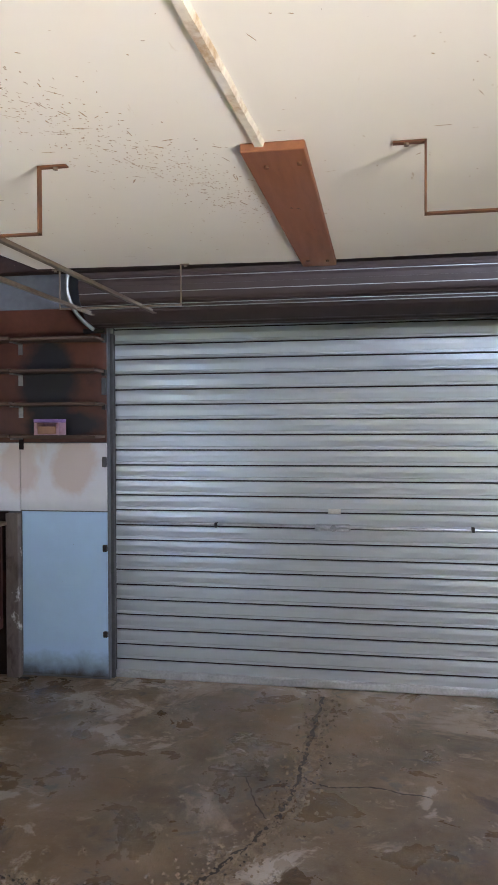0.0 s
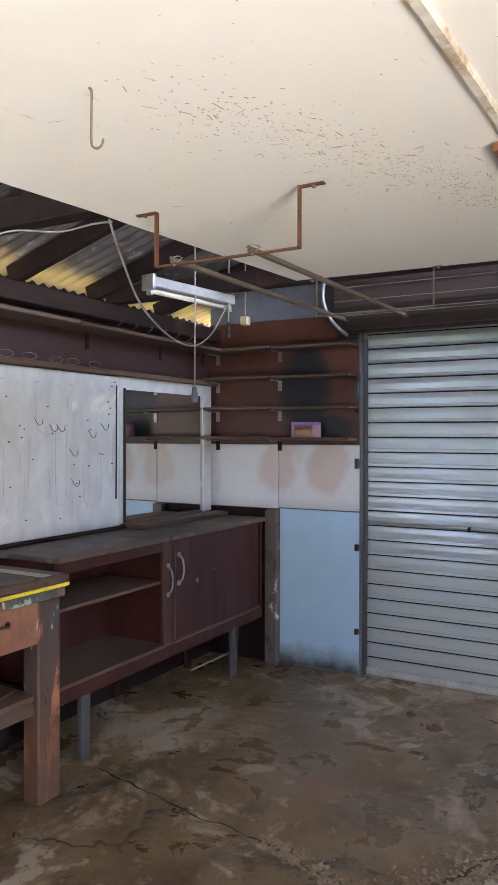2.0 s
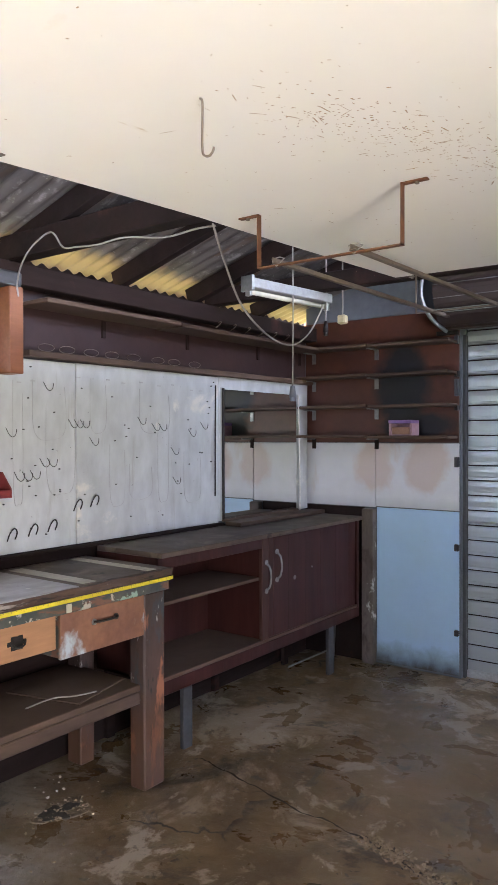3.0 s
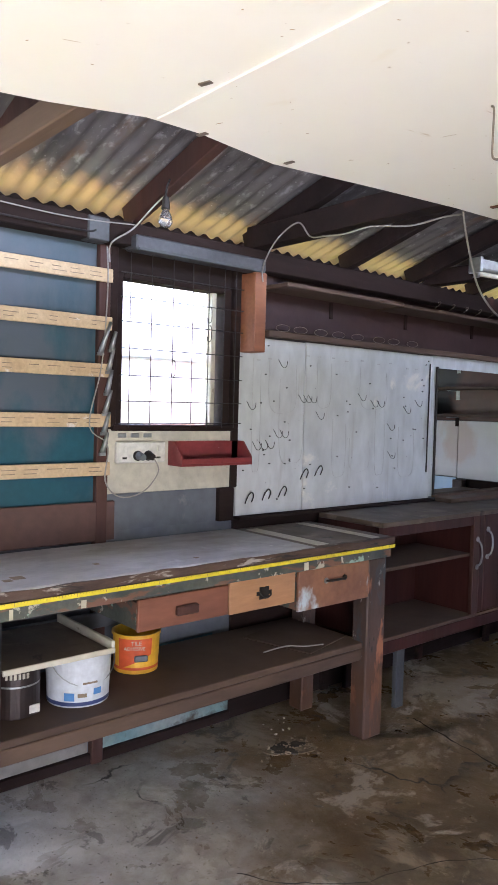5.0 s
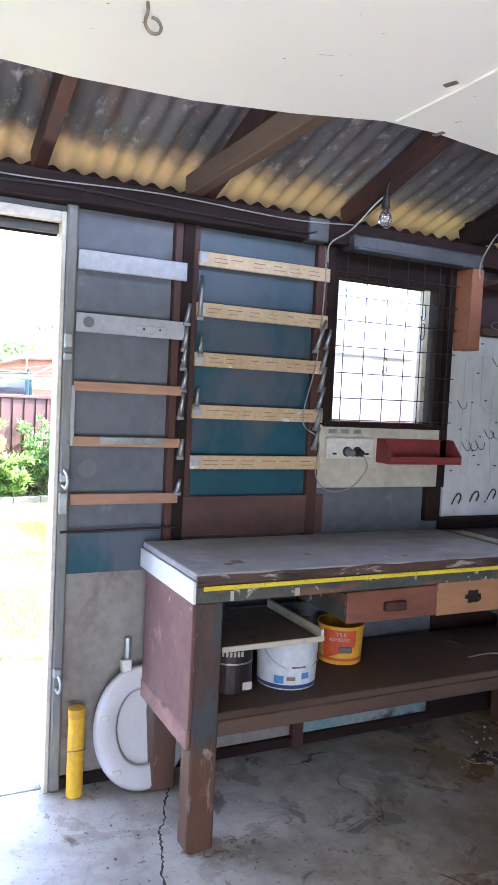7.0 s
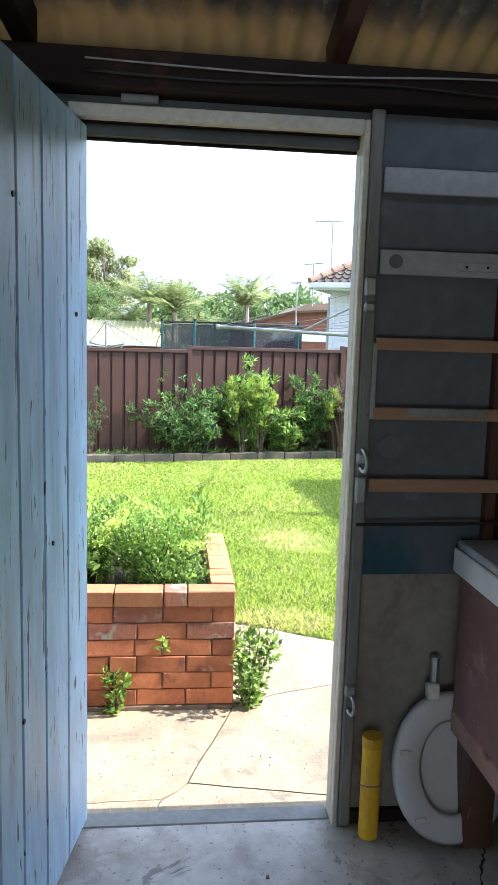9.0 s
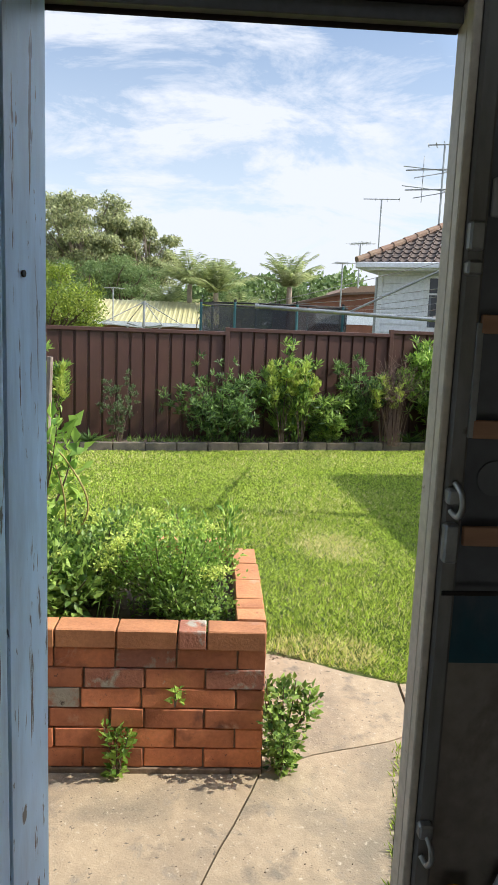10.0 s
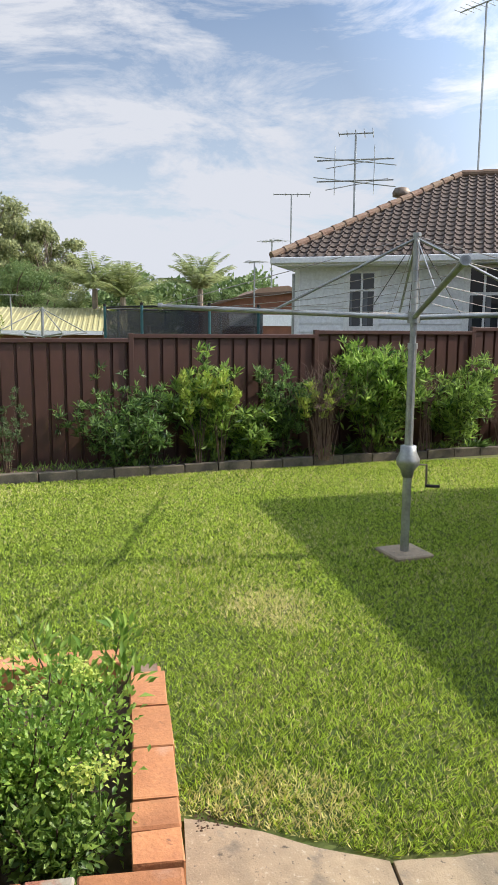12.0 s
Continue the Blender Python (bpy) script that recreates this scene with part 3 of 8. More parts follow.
def garage_shell():
    structure("floor", box(-3.6, 1.35, -2.6, 4.5, -0.12, 0.0), M_FLOOR, "blotchy dark brown concrete floor, worn pale in patches")
    bm = box(WX - 0.05, WX, -2.6, -0.70, 0, 2.14)
    box(WX - 0.05, WX, -0.70, 0.106, 2.03, 2.14, bm=bm)
    box(WX - 0.05, WX, 0.106, 1.17, 0, 2.14, bm=bm)
    box(WX - 0.05, WX, 1.17, 1.755, 0, 1.35, bm=bm)
    box(WX - 0.05, WX, 1.17, 1.755, 1.965, 2.14, bm=bm)
    box(WX - 0.05, WX, 1.755, 4.42, 0, 2.14, bm=bm)
    structure("wall_west", bm, M_GREYSHEET, "grey sheet wall on dark studs, open to the eaves")
    # far wall beside and above the roller door
    bm = box(WX, -2.46, EY + 0.012, EY + 0.10, 0, 2.62)
    box(-2.46, 1.35, EY + 0.16, EY + 0.24, 2.02, 3.6, bm=bm)
    box(0.32, 1.35, EY + 0.012, EY + 0.10, 0, 2.62, bm=bm)
    box(-2.62, -2.415, EY + 0.125, EY + 0.26, -0.05, 2.7, bm=bm)
    box(0.31, 0.6, EY + 0.125, EY + 0.26, -0.05, 2.7, bm=bm)
    structure("wall_north", bm, M_GREYSHEET, "grey blue sheet wall about the roller door")
    # unseen wall; its opening is added to let fill light in
    bm = box(1.35, 1.42, -2.6, -1.9, 0, 2.5)
    box(1.35, 1.42, -0.4, 4.5, 0, 2.5, bm=bm)
    box(1.35, 1.42, -1.9, -0.4, 1.6, 2.5, bm=bm)
    structure("wall_east", bm, M_GREYSHEET, "plain grey sheet wall, unseen, with an opening added for fill light")
    structure("wall_south", box(-3.6, 1.42, -2.67, -2.6, 0, 2.9), M_GREYSHEET, "plain grey sheet wall")
    # ceiling sheets, their left edge slanting a little
    structure("ceiling", prism([(-2.64, -2.6), (-2.57, -0.5), (-2.585, -0.1), (-2.56, 0.17), (-2.50, 0.40), (-2.42, 0.61), (-2.415, 0.76), (-2.455, 1.04), (-2.40, 1.4), (-2.355, 1.75), (-2.345, 1.9), (-2.28, 2.6), (-2.25, 2.90), (-1.2, 2.955), (-0.4, 2.93), (1.35, 2.93), (1.35, -2.6)], 2.11, 2.125), M_CEIL,
              "cream painted ceiling sheets with rust specks and scuffs")
    # top plate under the rafters
    structure("wall_plate", box(-3.53, -3.44, -2.6, 4.22, 2.06, 2.15, 0.004), M_DARK, "dark timber plate along the top of the wall")
    structure("wall_plate", box(-3.5, -2.3, EY - 0.06, EY + 0.01, 2.40, 2.46), M_DARK)


garage_shell()


def corrugated_roof():
    """Corrugated iron laid down the slope, over the whole garage; the waves run across."""
    bm = bmesh.new()
    pitch, y0, y1, step = 0.30, -2.75, 4.5, 0.076 / 6
    n = int((y1 - y0) / step)
    xs = (-3.72, -3.4, -2.6, 1.5)
    rows = []
    for i in range(n + 1):
        y = y0 + i * step
        w = 0.0095 * math.cos(math.tau * y / 0.076)
        rows.append([bm.verts.new((x, y, 2.215 + 0.05 + pitch * (x + 3.62) + w)) for x in xs])
    for a, b in zip(rows, rows[1:]):
        for k in range(len(xs) - 1):
            bm.faces.new((a[k], a[k + 1], b[k + 1], b[k]))
    structure("roof", bm, M_IRON, "corrugated iron roof seen from below, yellowing and ground glow painted at the eaves", smooth=True)


corrugated_roof()


def rafter(y, mat, w=0.045, h=0.09):
    m = pose(0, 0, 0, 0, -math.degrees(math.atan(0.30)), 0)
    bm = box(0, 4.6, -w / 2, w / 2, -h, 0, 0.003)
    bm.transform(Matrix.Translation((-3.60, y, 2.245)) @ m)
    solid("rafter", bm, mat, "rough sawn timber rafter under the iron roof", "rafter", "roof rafters")


for y, mat in ((-2.2, M_DARK), (-1.1, M_REDWOOD), (0.0, M_REDWOOD), (0.62, M_REDWOOD), (1.26, M_REDWOOD), (1.9, M_DARK), (2.55, M_DARK), (3.1, M_DARK), (3.7, M_DARK)):
    rafter(y, mat)


def joist(y, mat, w=0.055, h=0.095, y2=None):
    bm = box(-3.50, 1.3, y - w / 2, y + w / 2, 2.152, 2.152 + h, 0.004)
    if y2:
        for v in bm.verts:
            v.co.y += (v.co.x + 3.5) / 1.1 * (y2 - y)
    solid("ceiling_joist", bm, mat, "grey brown timber joist from the wall plate over the ceiling sheets", "ceiling joist", "ceiling joists")


joist(0.535, M_JOIST, 0.05, 0.078)
joist(1.86, M_DARK, 0.075, 0.10)
joist(3.16, M_DARK, 0.07, 0.085)
joist(-0.8, M_DARK)
solid("eaves_fillet", box(-3.56, -3.53, -2.6, 4.2, 2.142, 2.162), M_TANBATTEN, "pale thin timber fillet under the iron's edge", "trim", kind="structure")
solid("fascia_board", box(-3.735, -3.715, -2.7, 4.5, 2.06, 2.247), M_DARK, "dark board outside under the roof's edge", "trim", kind="structure")

# studs and rails of the door wall
for y0, y1, z0, z1, mat in ((0.482, 0.512, 0.0, 2.06, M_REDWOOD), (0.555, 0.578, 1.05, 2.06, M_REDWOOD), (1.085, 1.135, 0.0, 2.06, M_REDWOOD), (1.70, 1.785, 0.93, 1.08, M_DARK),
                            (0.513, 0.555, 0.0, 2.06, M_DARK), (1.76, 1.80, 1.08, 2.06, M_DARK), (1.135, 1.168, 1.35, 2.06, M_DARK), (2.4, 2.45, 0, 0.9, M_DARK), (3.2, 3.25, 0, 0.9, M_DARK)):
    structure("wall_stud", box(WX, -3.495, y0, y1, z0, z1, 0.003), mat)
structure("lower_rail", box(WX, -3.505, 0.09, 1.8, 0.0, 0.042, 0.003), M_DARK)
structure("wall_panel", box(WX, WX + 0.008, 0.578, 1.085, 1.05, 2.06), M_TEAL, "teal painted sheet with grey patches between the studs")
structure("wall_panel", box(WX, WX + 0.008, 0.09, 0.48, 0.78, 0.925), M_TEAL)
structure("wall_panel", box(WX, WX + 0.006, 0.09, 0.48, 0.0, 0.78), M_LOWWALL, "pale stained sheet low on the wall")
structure("wall_panel", box(WX, WX + 0.010, 1.14, 1.70, 0.93, 1.08), M_GREYSHEET)
structure("wall_panel", box(WX, WX + 0.006, 0.56, 1.08, 0.042, 0.22), M_LOWWALL)
structure("wall_panel", box(WX, WX + 0.006, 1.14, 1.80, 0.042, 0.22), M_PALETEAL, "pale teal paint over the low wall sheet")
structure("wall_panel", box(WX, WX + 0.008, 1.168, 1.76, 1.965, 2.06), M_DARK)
structure("wall_panel", box(WX, WX + 0.012, 1.80, 4.2, 1.80, 2.06), M_MAROON, "dark brown board above the tool board")
structure("wall_panel", box(WX, WX + 0.012, 1.80, 4.2, 0.0, 0.93), M_DARK)
structure("wall_panel", box(WX, WX + 0.008, 0.62, 1.70, 0.23, 0.42), M_TEAL)
structure("kick_board", box(-3.515, -3.497, 0.515, 1.17, 0.90, 1.055, 0.002), M_DULLBROWN, "brown board standing behind the bench")

# far wall linings
structure("wall_panel", box(-3.0, -2.468, EY, EY + 0.011, 0.015, 0.985, 0.002), M_BLUEWALL, "pale blue painted lower wall, grimy at the floor")
structure("wall_panel", box(WX, -3.012, EY, EY + 0.011, 0.985, 1.392, 0.002), M_WHITEWALL, "white painted wall with brown damp stains")
structure("wall_panel", box(-3.008, -2.468, EY, EY + 0.011, 0.992, 1.39, 0.002), M_WHITEWALL, "white painted wall with brown damp stains")
structure("wall_panel", box(WX, -2.468, EY + 0.002, EY + 0.011, 1.395, 2.18, 0.002), M_HARDBOARD, "brown hardboard with black soot marks")
structure("wall_panel", box(WX, -3.09, EY, EY + 0.011, 0.0, 0.98), M_DARK)
structure("corner_post", box(-3.085, -3.005, EY - 0.045, EY + 0.005, 0.0, 0.975, 0.004),
          surface("peeling_post", (0.14, 0.115, 0.10), (0.07, 0.052, 0.045), 0.6, scale=6, stretch=(1, 1, 0.3), bump=0.4, stains=[((0.06, 0.04, 0.035), 5, 0.52, 0.6, (1.5, 1, 0.5)), ((0.6, 0.6, 0.58), 6, 0.56, 0.62)]),
          "post with peeling white and blue paint")


def patch_ring(cx, cy, rx, ry, z, seed, n=26, rough=0.35, turn=0.0):
    ring = []
    for i in range(n):
        a = i * math.tau / n
        w = 1 + rough * noise.noise((math.cos(a) * 1.8 + seed, math.sin(a) * 1.8, seed * 2.3))
        x, y = rx * w * math.cos(a), ry * w * math.sin(a)
        ring.append((cx + x * math.cos(turn) - y * math.sin(turn), cy + x * math.sin(turn) + y * math.cos(turn)))
    return ring


def crack(points, width, z, seed, mat, name="floor_crack", label="dirty crack in the concrete floor"):
    """A thin ragged line of dirt along a crack."""
    rnd = random.Random(seed)
    bm = bmesh.new()
    pts = curve_points([(x, y, z) for x, y in points], 14)
    prev = None
    for i, p in enumerate(pts):
        d = (pts[min(i + 1, len(pts) - 1)] - pts[max(i - 1, 0)]).normalized()
        s = Vector((-d.y, d.x, 0))
        q = p + s * (rnd.uniform(-1, 1) * 0.004 + 0.022 * noise.noise((p.x * 9, p.y * 9, seed)))
        w = width * rnd.uniform(0.3, 1.2)
        pair = (bm.verts.new(q + s * w), bm.verts.new(q - s * w))
        if prev:
            bm.faces.new((prev[0], pair[0], pair[1], prev[1]))
        prev = pair
    for f in bm.faces:
        if f.normal.z < 0:
            f.normal_flip()
    return structure(name, bm, mat, label)


M_CRACK = surface("crack_dirt", (0.03, 0.024, 0.018), (0.07, 0.055, 0.04), 0.9, scale=30, bump=0.4)
M_RUBBLE = surface("pale_broken_concrete", (0.27, 0.20, 0.13), (0.12, 0.086, 0.052), 0.85, scale=20, bump=0.8, bscale=90)
MAIN_CRACK = [(-1.20, 4.15), (-1.23, 3.49), (-1.24, 3.12), (-1.283, 2.86), (-1.383, 2.60), (-1.50, 2.38), (-1.62, 2.26), (-1.79, 2.25), (-1.96, 2.30), (-2.12, 2.35)]
crack([(-3.0, 2.50), (-2.81, 2.46), (-2.43, 2.375), (-2.12, 2.35)], 0.005, 0.0012, 3, M_CRACK)
crack(MAIN_CRACK, 0.030, 0.0010, 14, M_RUBBLE, "crack_bed", "crumbled pale concrete along the crack")
crack([(x + 0.05, y + 0.02) for x, y in MAIN_CRACK[:6]], 0.022, 0.0007, 15, M_RUBBLE, "crack_bed", "crumbled pale concrete along the crack")
crack(MAIN_CRACK, 0.013, 0.0016, 4, M_CRACK)
crack([(-1.24, 3.22), (-1.15, 3.16), (-1.06, 3.13), (-0.90, 3.15), (-0.7, 3.10)], 0.006, 0.0013, 6, M_CRACK)
crack([(-1.30, 2.80), (-1.38, 2.95), (-1.47, 3.2)], 0.004, 0.0013, 9, M_CRACK)
crack([(-2.6, 1.1), (-2.35, 1.35), (-2.2, 1.75), (-1.9, 1.95), (-1.75, 2.25)], 0.003, 0.0013, 16, M_CRACK)
crack([(-3.40, 0.52), (-3.335, 0.485), (-3.18, 0.409), (-3.055, 0.37), (-2.9, 0.315), (-2.6, 0.28)], 0.004, 0.0012, 5, M_CRACK)


def crumbs(name, n, spread, mat, seed, size=(0.004, 0.012), label="", category="debris"):
    """Loose bits lying about, as one mesh; spread() gives x, y, z."""
    rnd = random.Random(seed)
    bm = bmesh.new()
    for _ in range(n):
        x, y, z = spread(rnd)
        s = rnd.uniform(*size)
        own = bmesh.new()
        bmesh.ops.create_cube(own, size=s)
        for v in own.verts:
            v.co *= rnd.uniform(0.6, 1.2)
        own.transform(Matrix.Translation((x, y, z + s * 0.35)) @ Euler((rnd.uniform(0, 0.6), rnd.uniform(0, 0.6), rnd.uniform(0, 6))).to_matrix().to_4x4() @ Matrix.Diagonal((1, 1, 0.6, 1)))
        merge(own, bm)
    me = mesh_from(bm, name)
    me.materials.append(mat)
    return tagged(new(name, me), label, category, "", "stuff")


def along_crack(r):
    k = r.randrange(len(MAIN_CRACK) - 1)
    a, b = MAIN_CRACK[k], MAIN_CRACK[k + 1]
    f = r.random()
    w = 0.05 if k < 6 else 0.022
    return a[0] + (b[0] - a[0]) * f + r.gauss(0.01, w), a[1] + (b[1] - a[1]) * f + r.gauss(0, w), 0


crumbs("crack_rubble", 1300, along_crack, M_RUBBLE, 7, (0.003, 0.013), "broken pale concrete crumbs along the floor crack")
crumbs("dark_rubble", 160, along_crack, M_CRACK, 17, (0.003, 0.010), "dark grit lying in the floor crack")
structure("oil_spot", prism(patch_ring(-2.06, 2.0, 0.065, 0.03, 0, 9.0, 60, 0.9, 0.6), -0.001, 0.0008), M_CRACK, "black oil spot on the concrete floor")
crumbs("floor_grit", 260, lambda r: (r.uniform(-3.3, -0.4), r.uniform(-0.3, 4.0), 0), M_RUBBLE, 8, (0.003, 0.010), "scattered grit and chips on the garage floor")
crumbs("paint_flakes", 9, lambda r: (-3.3 + r.gauss(0, 0.07), 1.95 + r.gauss(0, 0.12), 0), M_WHITEPL, 9, (0.004, 0.012), "white paint flakes on the floor under the bench")
# hole broken in the slab under the bench
structure("floor_hole_rim", prism(patch_ring(-3.12, 1.83, 0.075, 0.11, 0, 2.0, 60, 0.9), -0.001, 0.004), M_RUBBLE, "crumbling pale rim of a hole in the concrete")
structure("floor_hole", prism(patch_ring(-3.13, 1.81, 0.045, 0.065, 0, 5.0, 50, 0.9), -0.001, 0.0062), M_CRACK, "dark hole broken in the concrete")
crumbs("hole_rubble", 70, lambda r: (-3.12 + r.gauss(0, 0.05), 1.83 + r.gauss(0, 0.075), 0.004), M_RUBBLE, 27, (0.003, 0.010), "crumbled concrete about the hole in the floor")


# ---- ceiling things ----
def cover_strip():
    bm = bmesh.new()
    rnd = random.Random(2)
    prev = None
    for i in range(120):
        y = -2.5 + i * 4.3 / 119
        c = -1.166 - 0.05 * max(0, 1.8 - y)
        w0, w1 = 0.013 + rnd.uniform(-0.001, 0.001), 0.013 + rnd.uniform(-0.001, 0.001)
        row = [bm.verts.new(p) for p in ((c - w0, y, 2.11), (c - w0 + 0.004, y, 2.098), (c + w1 - 0.004, y, 2.097), (c + w1, y, 2.11))]
        if prev:
            for k in range(3):
                bm.faces.new((prev[k], prev[k + 1], row[k + 1], row[k]))
        prev = row
    return bm


def ceiling_things():
    strip = box(-2.40, -1.15, 0.625, 0.65, 2.104, 2.11, 0.002)
    structure("ceiling_batten", strip, M_CEIL, "cream painted cover strip on the ceiling joint")
    structure("ceiling_batten", cover_strip(),
              surface("flaking_cover_strip", (0.78, 0.74, 0.64), (0.7, 0.65, 0.55), 0.6, scale=4, bump=0.4, stains=[((0.42, 0.30, 0.18), 14, 0.5, 0.66)]), "flaking cream cover strip on the ceiling joint")
    board = thing("ceiling_board", (-1.13, 2.36, 2.085), "red brown painted board screwed to the ceiling joint", "board")
    bm = box(-1.190, -1.062, 1.765, 2.955, 2.088, 2.109, 0.003)
    for v in bm.verts:
        if v.co.y < 2:
            v.co.x += -0.002 if v.co.x > -1.1 else -0.022
    part("plank", bm, M_BOARD, board)
    for x, y in ((-1.165, 1.86), (-1.085, 1.85), (-1.16, 2.85), (-1.09, 2.86)):
        part("screw", rod((x, y, 2.082), (x, y, 2.09), 0.006), M_RUST, board, "rusty screw")


ceiling_things()


def strap(points, w, t, mat, parent, name="strap", along="y"):
    """Flat iron bent through points in a plane of constant y; its width lies along y."""
    bm = bmesh.new()
    for a, b in zip(points, points[1:]):
        a, b = Vector(a), Vector(b)
        d = b - a
        own = bmesh.new()
        bmesh.ops.create_cube(own, size=1, matrix=Matrix.Diagonal((d.length + t, w, t, 1)))
        ang = math.atan2(d.z, d.x)
        own.transform(Matrix.Translation((a + b) / 2) @ Matrix.Rotation(-ang, 4, "Y"))
        merge(own, bm)
    return part(name, bm, mat, parent)


def bracket(x0, x1, y, drop, feet=0.07, mat=M_RUST, w=0.018):
    b = thing("ceiling_bracket", ((x0 + x1) / 2, y, 2.11 - drop), "rusty flat iron bracket hanging from the ceiling sheet", "bracket", "ceiling brackets")
    strap([(x0 - feet, y, 2.106), (x0, y, 2.106), (x0, y, 2.11 - drop), (x1, y, 2.11 - drop), (x1, y, 2.106), (x1 + feet, y, 2.106)], w, 0.004, mat, b)
    for x in (x0 - feet * 0.6, x1 + feet * 0.6):
        part("bolt", rod((x, y, 2.098), (x, y, 2.106), 0.006), M_BARE, b)
    return b


bracket(-2.19, -1.72, 1.82, 0.165)
bracket(-0.80, -0.30, 1.82, 0.165)
bracket(-2.16, -1.66, 2.91, 0.16, 0.03, M_BARE, 0.010)
for x, x2 in ((-2.12, -2.09), (-1.86, -1.82)):
    r = thing("steel_angle_rod", (x, 2.4, 1.952), "long bare steel angle bar lying on the ceiling brackets", "steel bar", "rods on the brackets")
    bm = box(-0.009, 0.009, -0.62, 0.66, 0.0, 0.003)
    box(-0.009, -0.006, -0.62, 0.66, 0.0, 0.018, bm=bm)
    bm.transform(Matrix.Translation(((x + x2) / 2, 2.42, 1.948)) @ Matrix.Rotation(-(x2 - x) / 1.3, 4, "Z"))
    part("bar", bm, M_BARE, r)
    part("wire_tie", tube([(x - 0.02, 1.815, 1.965), (x, 1.83, 1.972), (x + 0.022, 1.82, 1.963), (x, 1.81, 1.94), (x - 0.02, 1.82, 1.955)], 0.0018), M_CABLE, r, "twisted wire tie")


def wire_hook(name, pts, label, r=0.0025):
    solid(name, tube(curve_points(pts, 6), r), M_BARE, label, "hook", smooth=True)


wire_hook("ceiling_hook", [(-1.832, 1.12, 2.108), (-1.826, 1.12, 2.10), (-1.826, 1.12, 2.06), (-1.826, 1.12, 2.005), (-1.820, 1.12, 1.992), (-1.808, 1.12, 1.989), (-1.799, 1.12, 1.996), (-1.797, 1.12, 2.004)],
          "thin wire hook hanging from the cream ceiling")
wire_hook("ceiling_hook", [(-2.2, -0.055, 2.108), (-2.2, -0.054, 2.092), (-2.2, -0.058, 2.078), (-2.2, -0.056, 2.066), (-2.2, -0.046, 2.058), (-2.2, -0.034, 2.060), (-2.2, -0.029, 2.071), (-2.2, -0.036, 2.082), (-2.2, -0.047, 2.084)],
          "thin wire loop hanging from the cream ceiling", 0.003)
for x, y, a in ((-2.41, 0.765, 0.2), (-2.41, 1.06, 0.1), (-2.175, 0.598, 0.3)):
    bm = box(-0.016, 0.016, -0.007, 0.007, -0.003, 0, 0.001)
    bm.transform(Matrix.Translation((x, y, 2.109)) @ Matrix.Rotation(a, 4, "Z"))
    solid("ceiling_clip", bm, M_BARE, "small rusty metal clip at the ceiling sheet's edge", "clip", "ceiling clips")


def ceiling_marks():
    """Flecks, scratches and splashes on the ceiling sheets, thickest in one drifting patch."""
    rnd = random.Random(44)
    bm = bmesh.new()
    for k in range(1300):
        if k < 900:
            f = rnd.random()
            x, y = -1.72 + 0.5 * f + rnd.gauss(0, 0.07), 1.28 + 1.0 * f + rnd.gauss(0, 0.10)
        else:
            x, y = rnd.uniform(-2.35, 0.0), rnd.uniform(-0.2, 2.85)
        l, w, a = rnd.uniform(0.001, 0.005) * (1 if rnd.random() < 0.90 else 4.5), rnd.uniform(0.0006, 0.0019), rnd.gauss(0.9, 0.6)
        c, s = math.cos(a), math.sin(a)
        ring = [bm.verts.new((x + c * u * l - s * v * w, y + s * u * l + c * v * w, 2.1092)) for u, v in ((-1, -0.3), (-0.3, -1), (0.8, -0.6), (1, 0.4), (0.2, 1), (-0.7, 0.7))]
        bm.faces.new(ring)
    me = mesh_from(bm, "ceiling_flecks")
    me.materials.append(surface("rust_brown_flecks", (0.38, 0.25, 0.15), (0.55, 0.43, 0.30), 0.8, scale=3, bump=0))
    tagged(new("ceiling_flecks", me), "rust brown flecks and scratches on the cream ceiling", "stain", "", "stuff")


ceiling_marks()


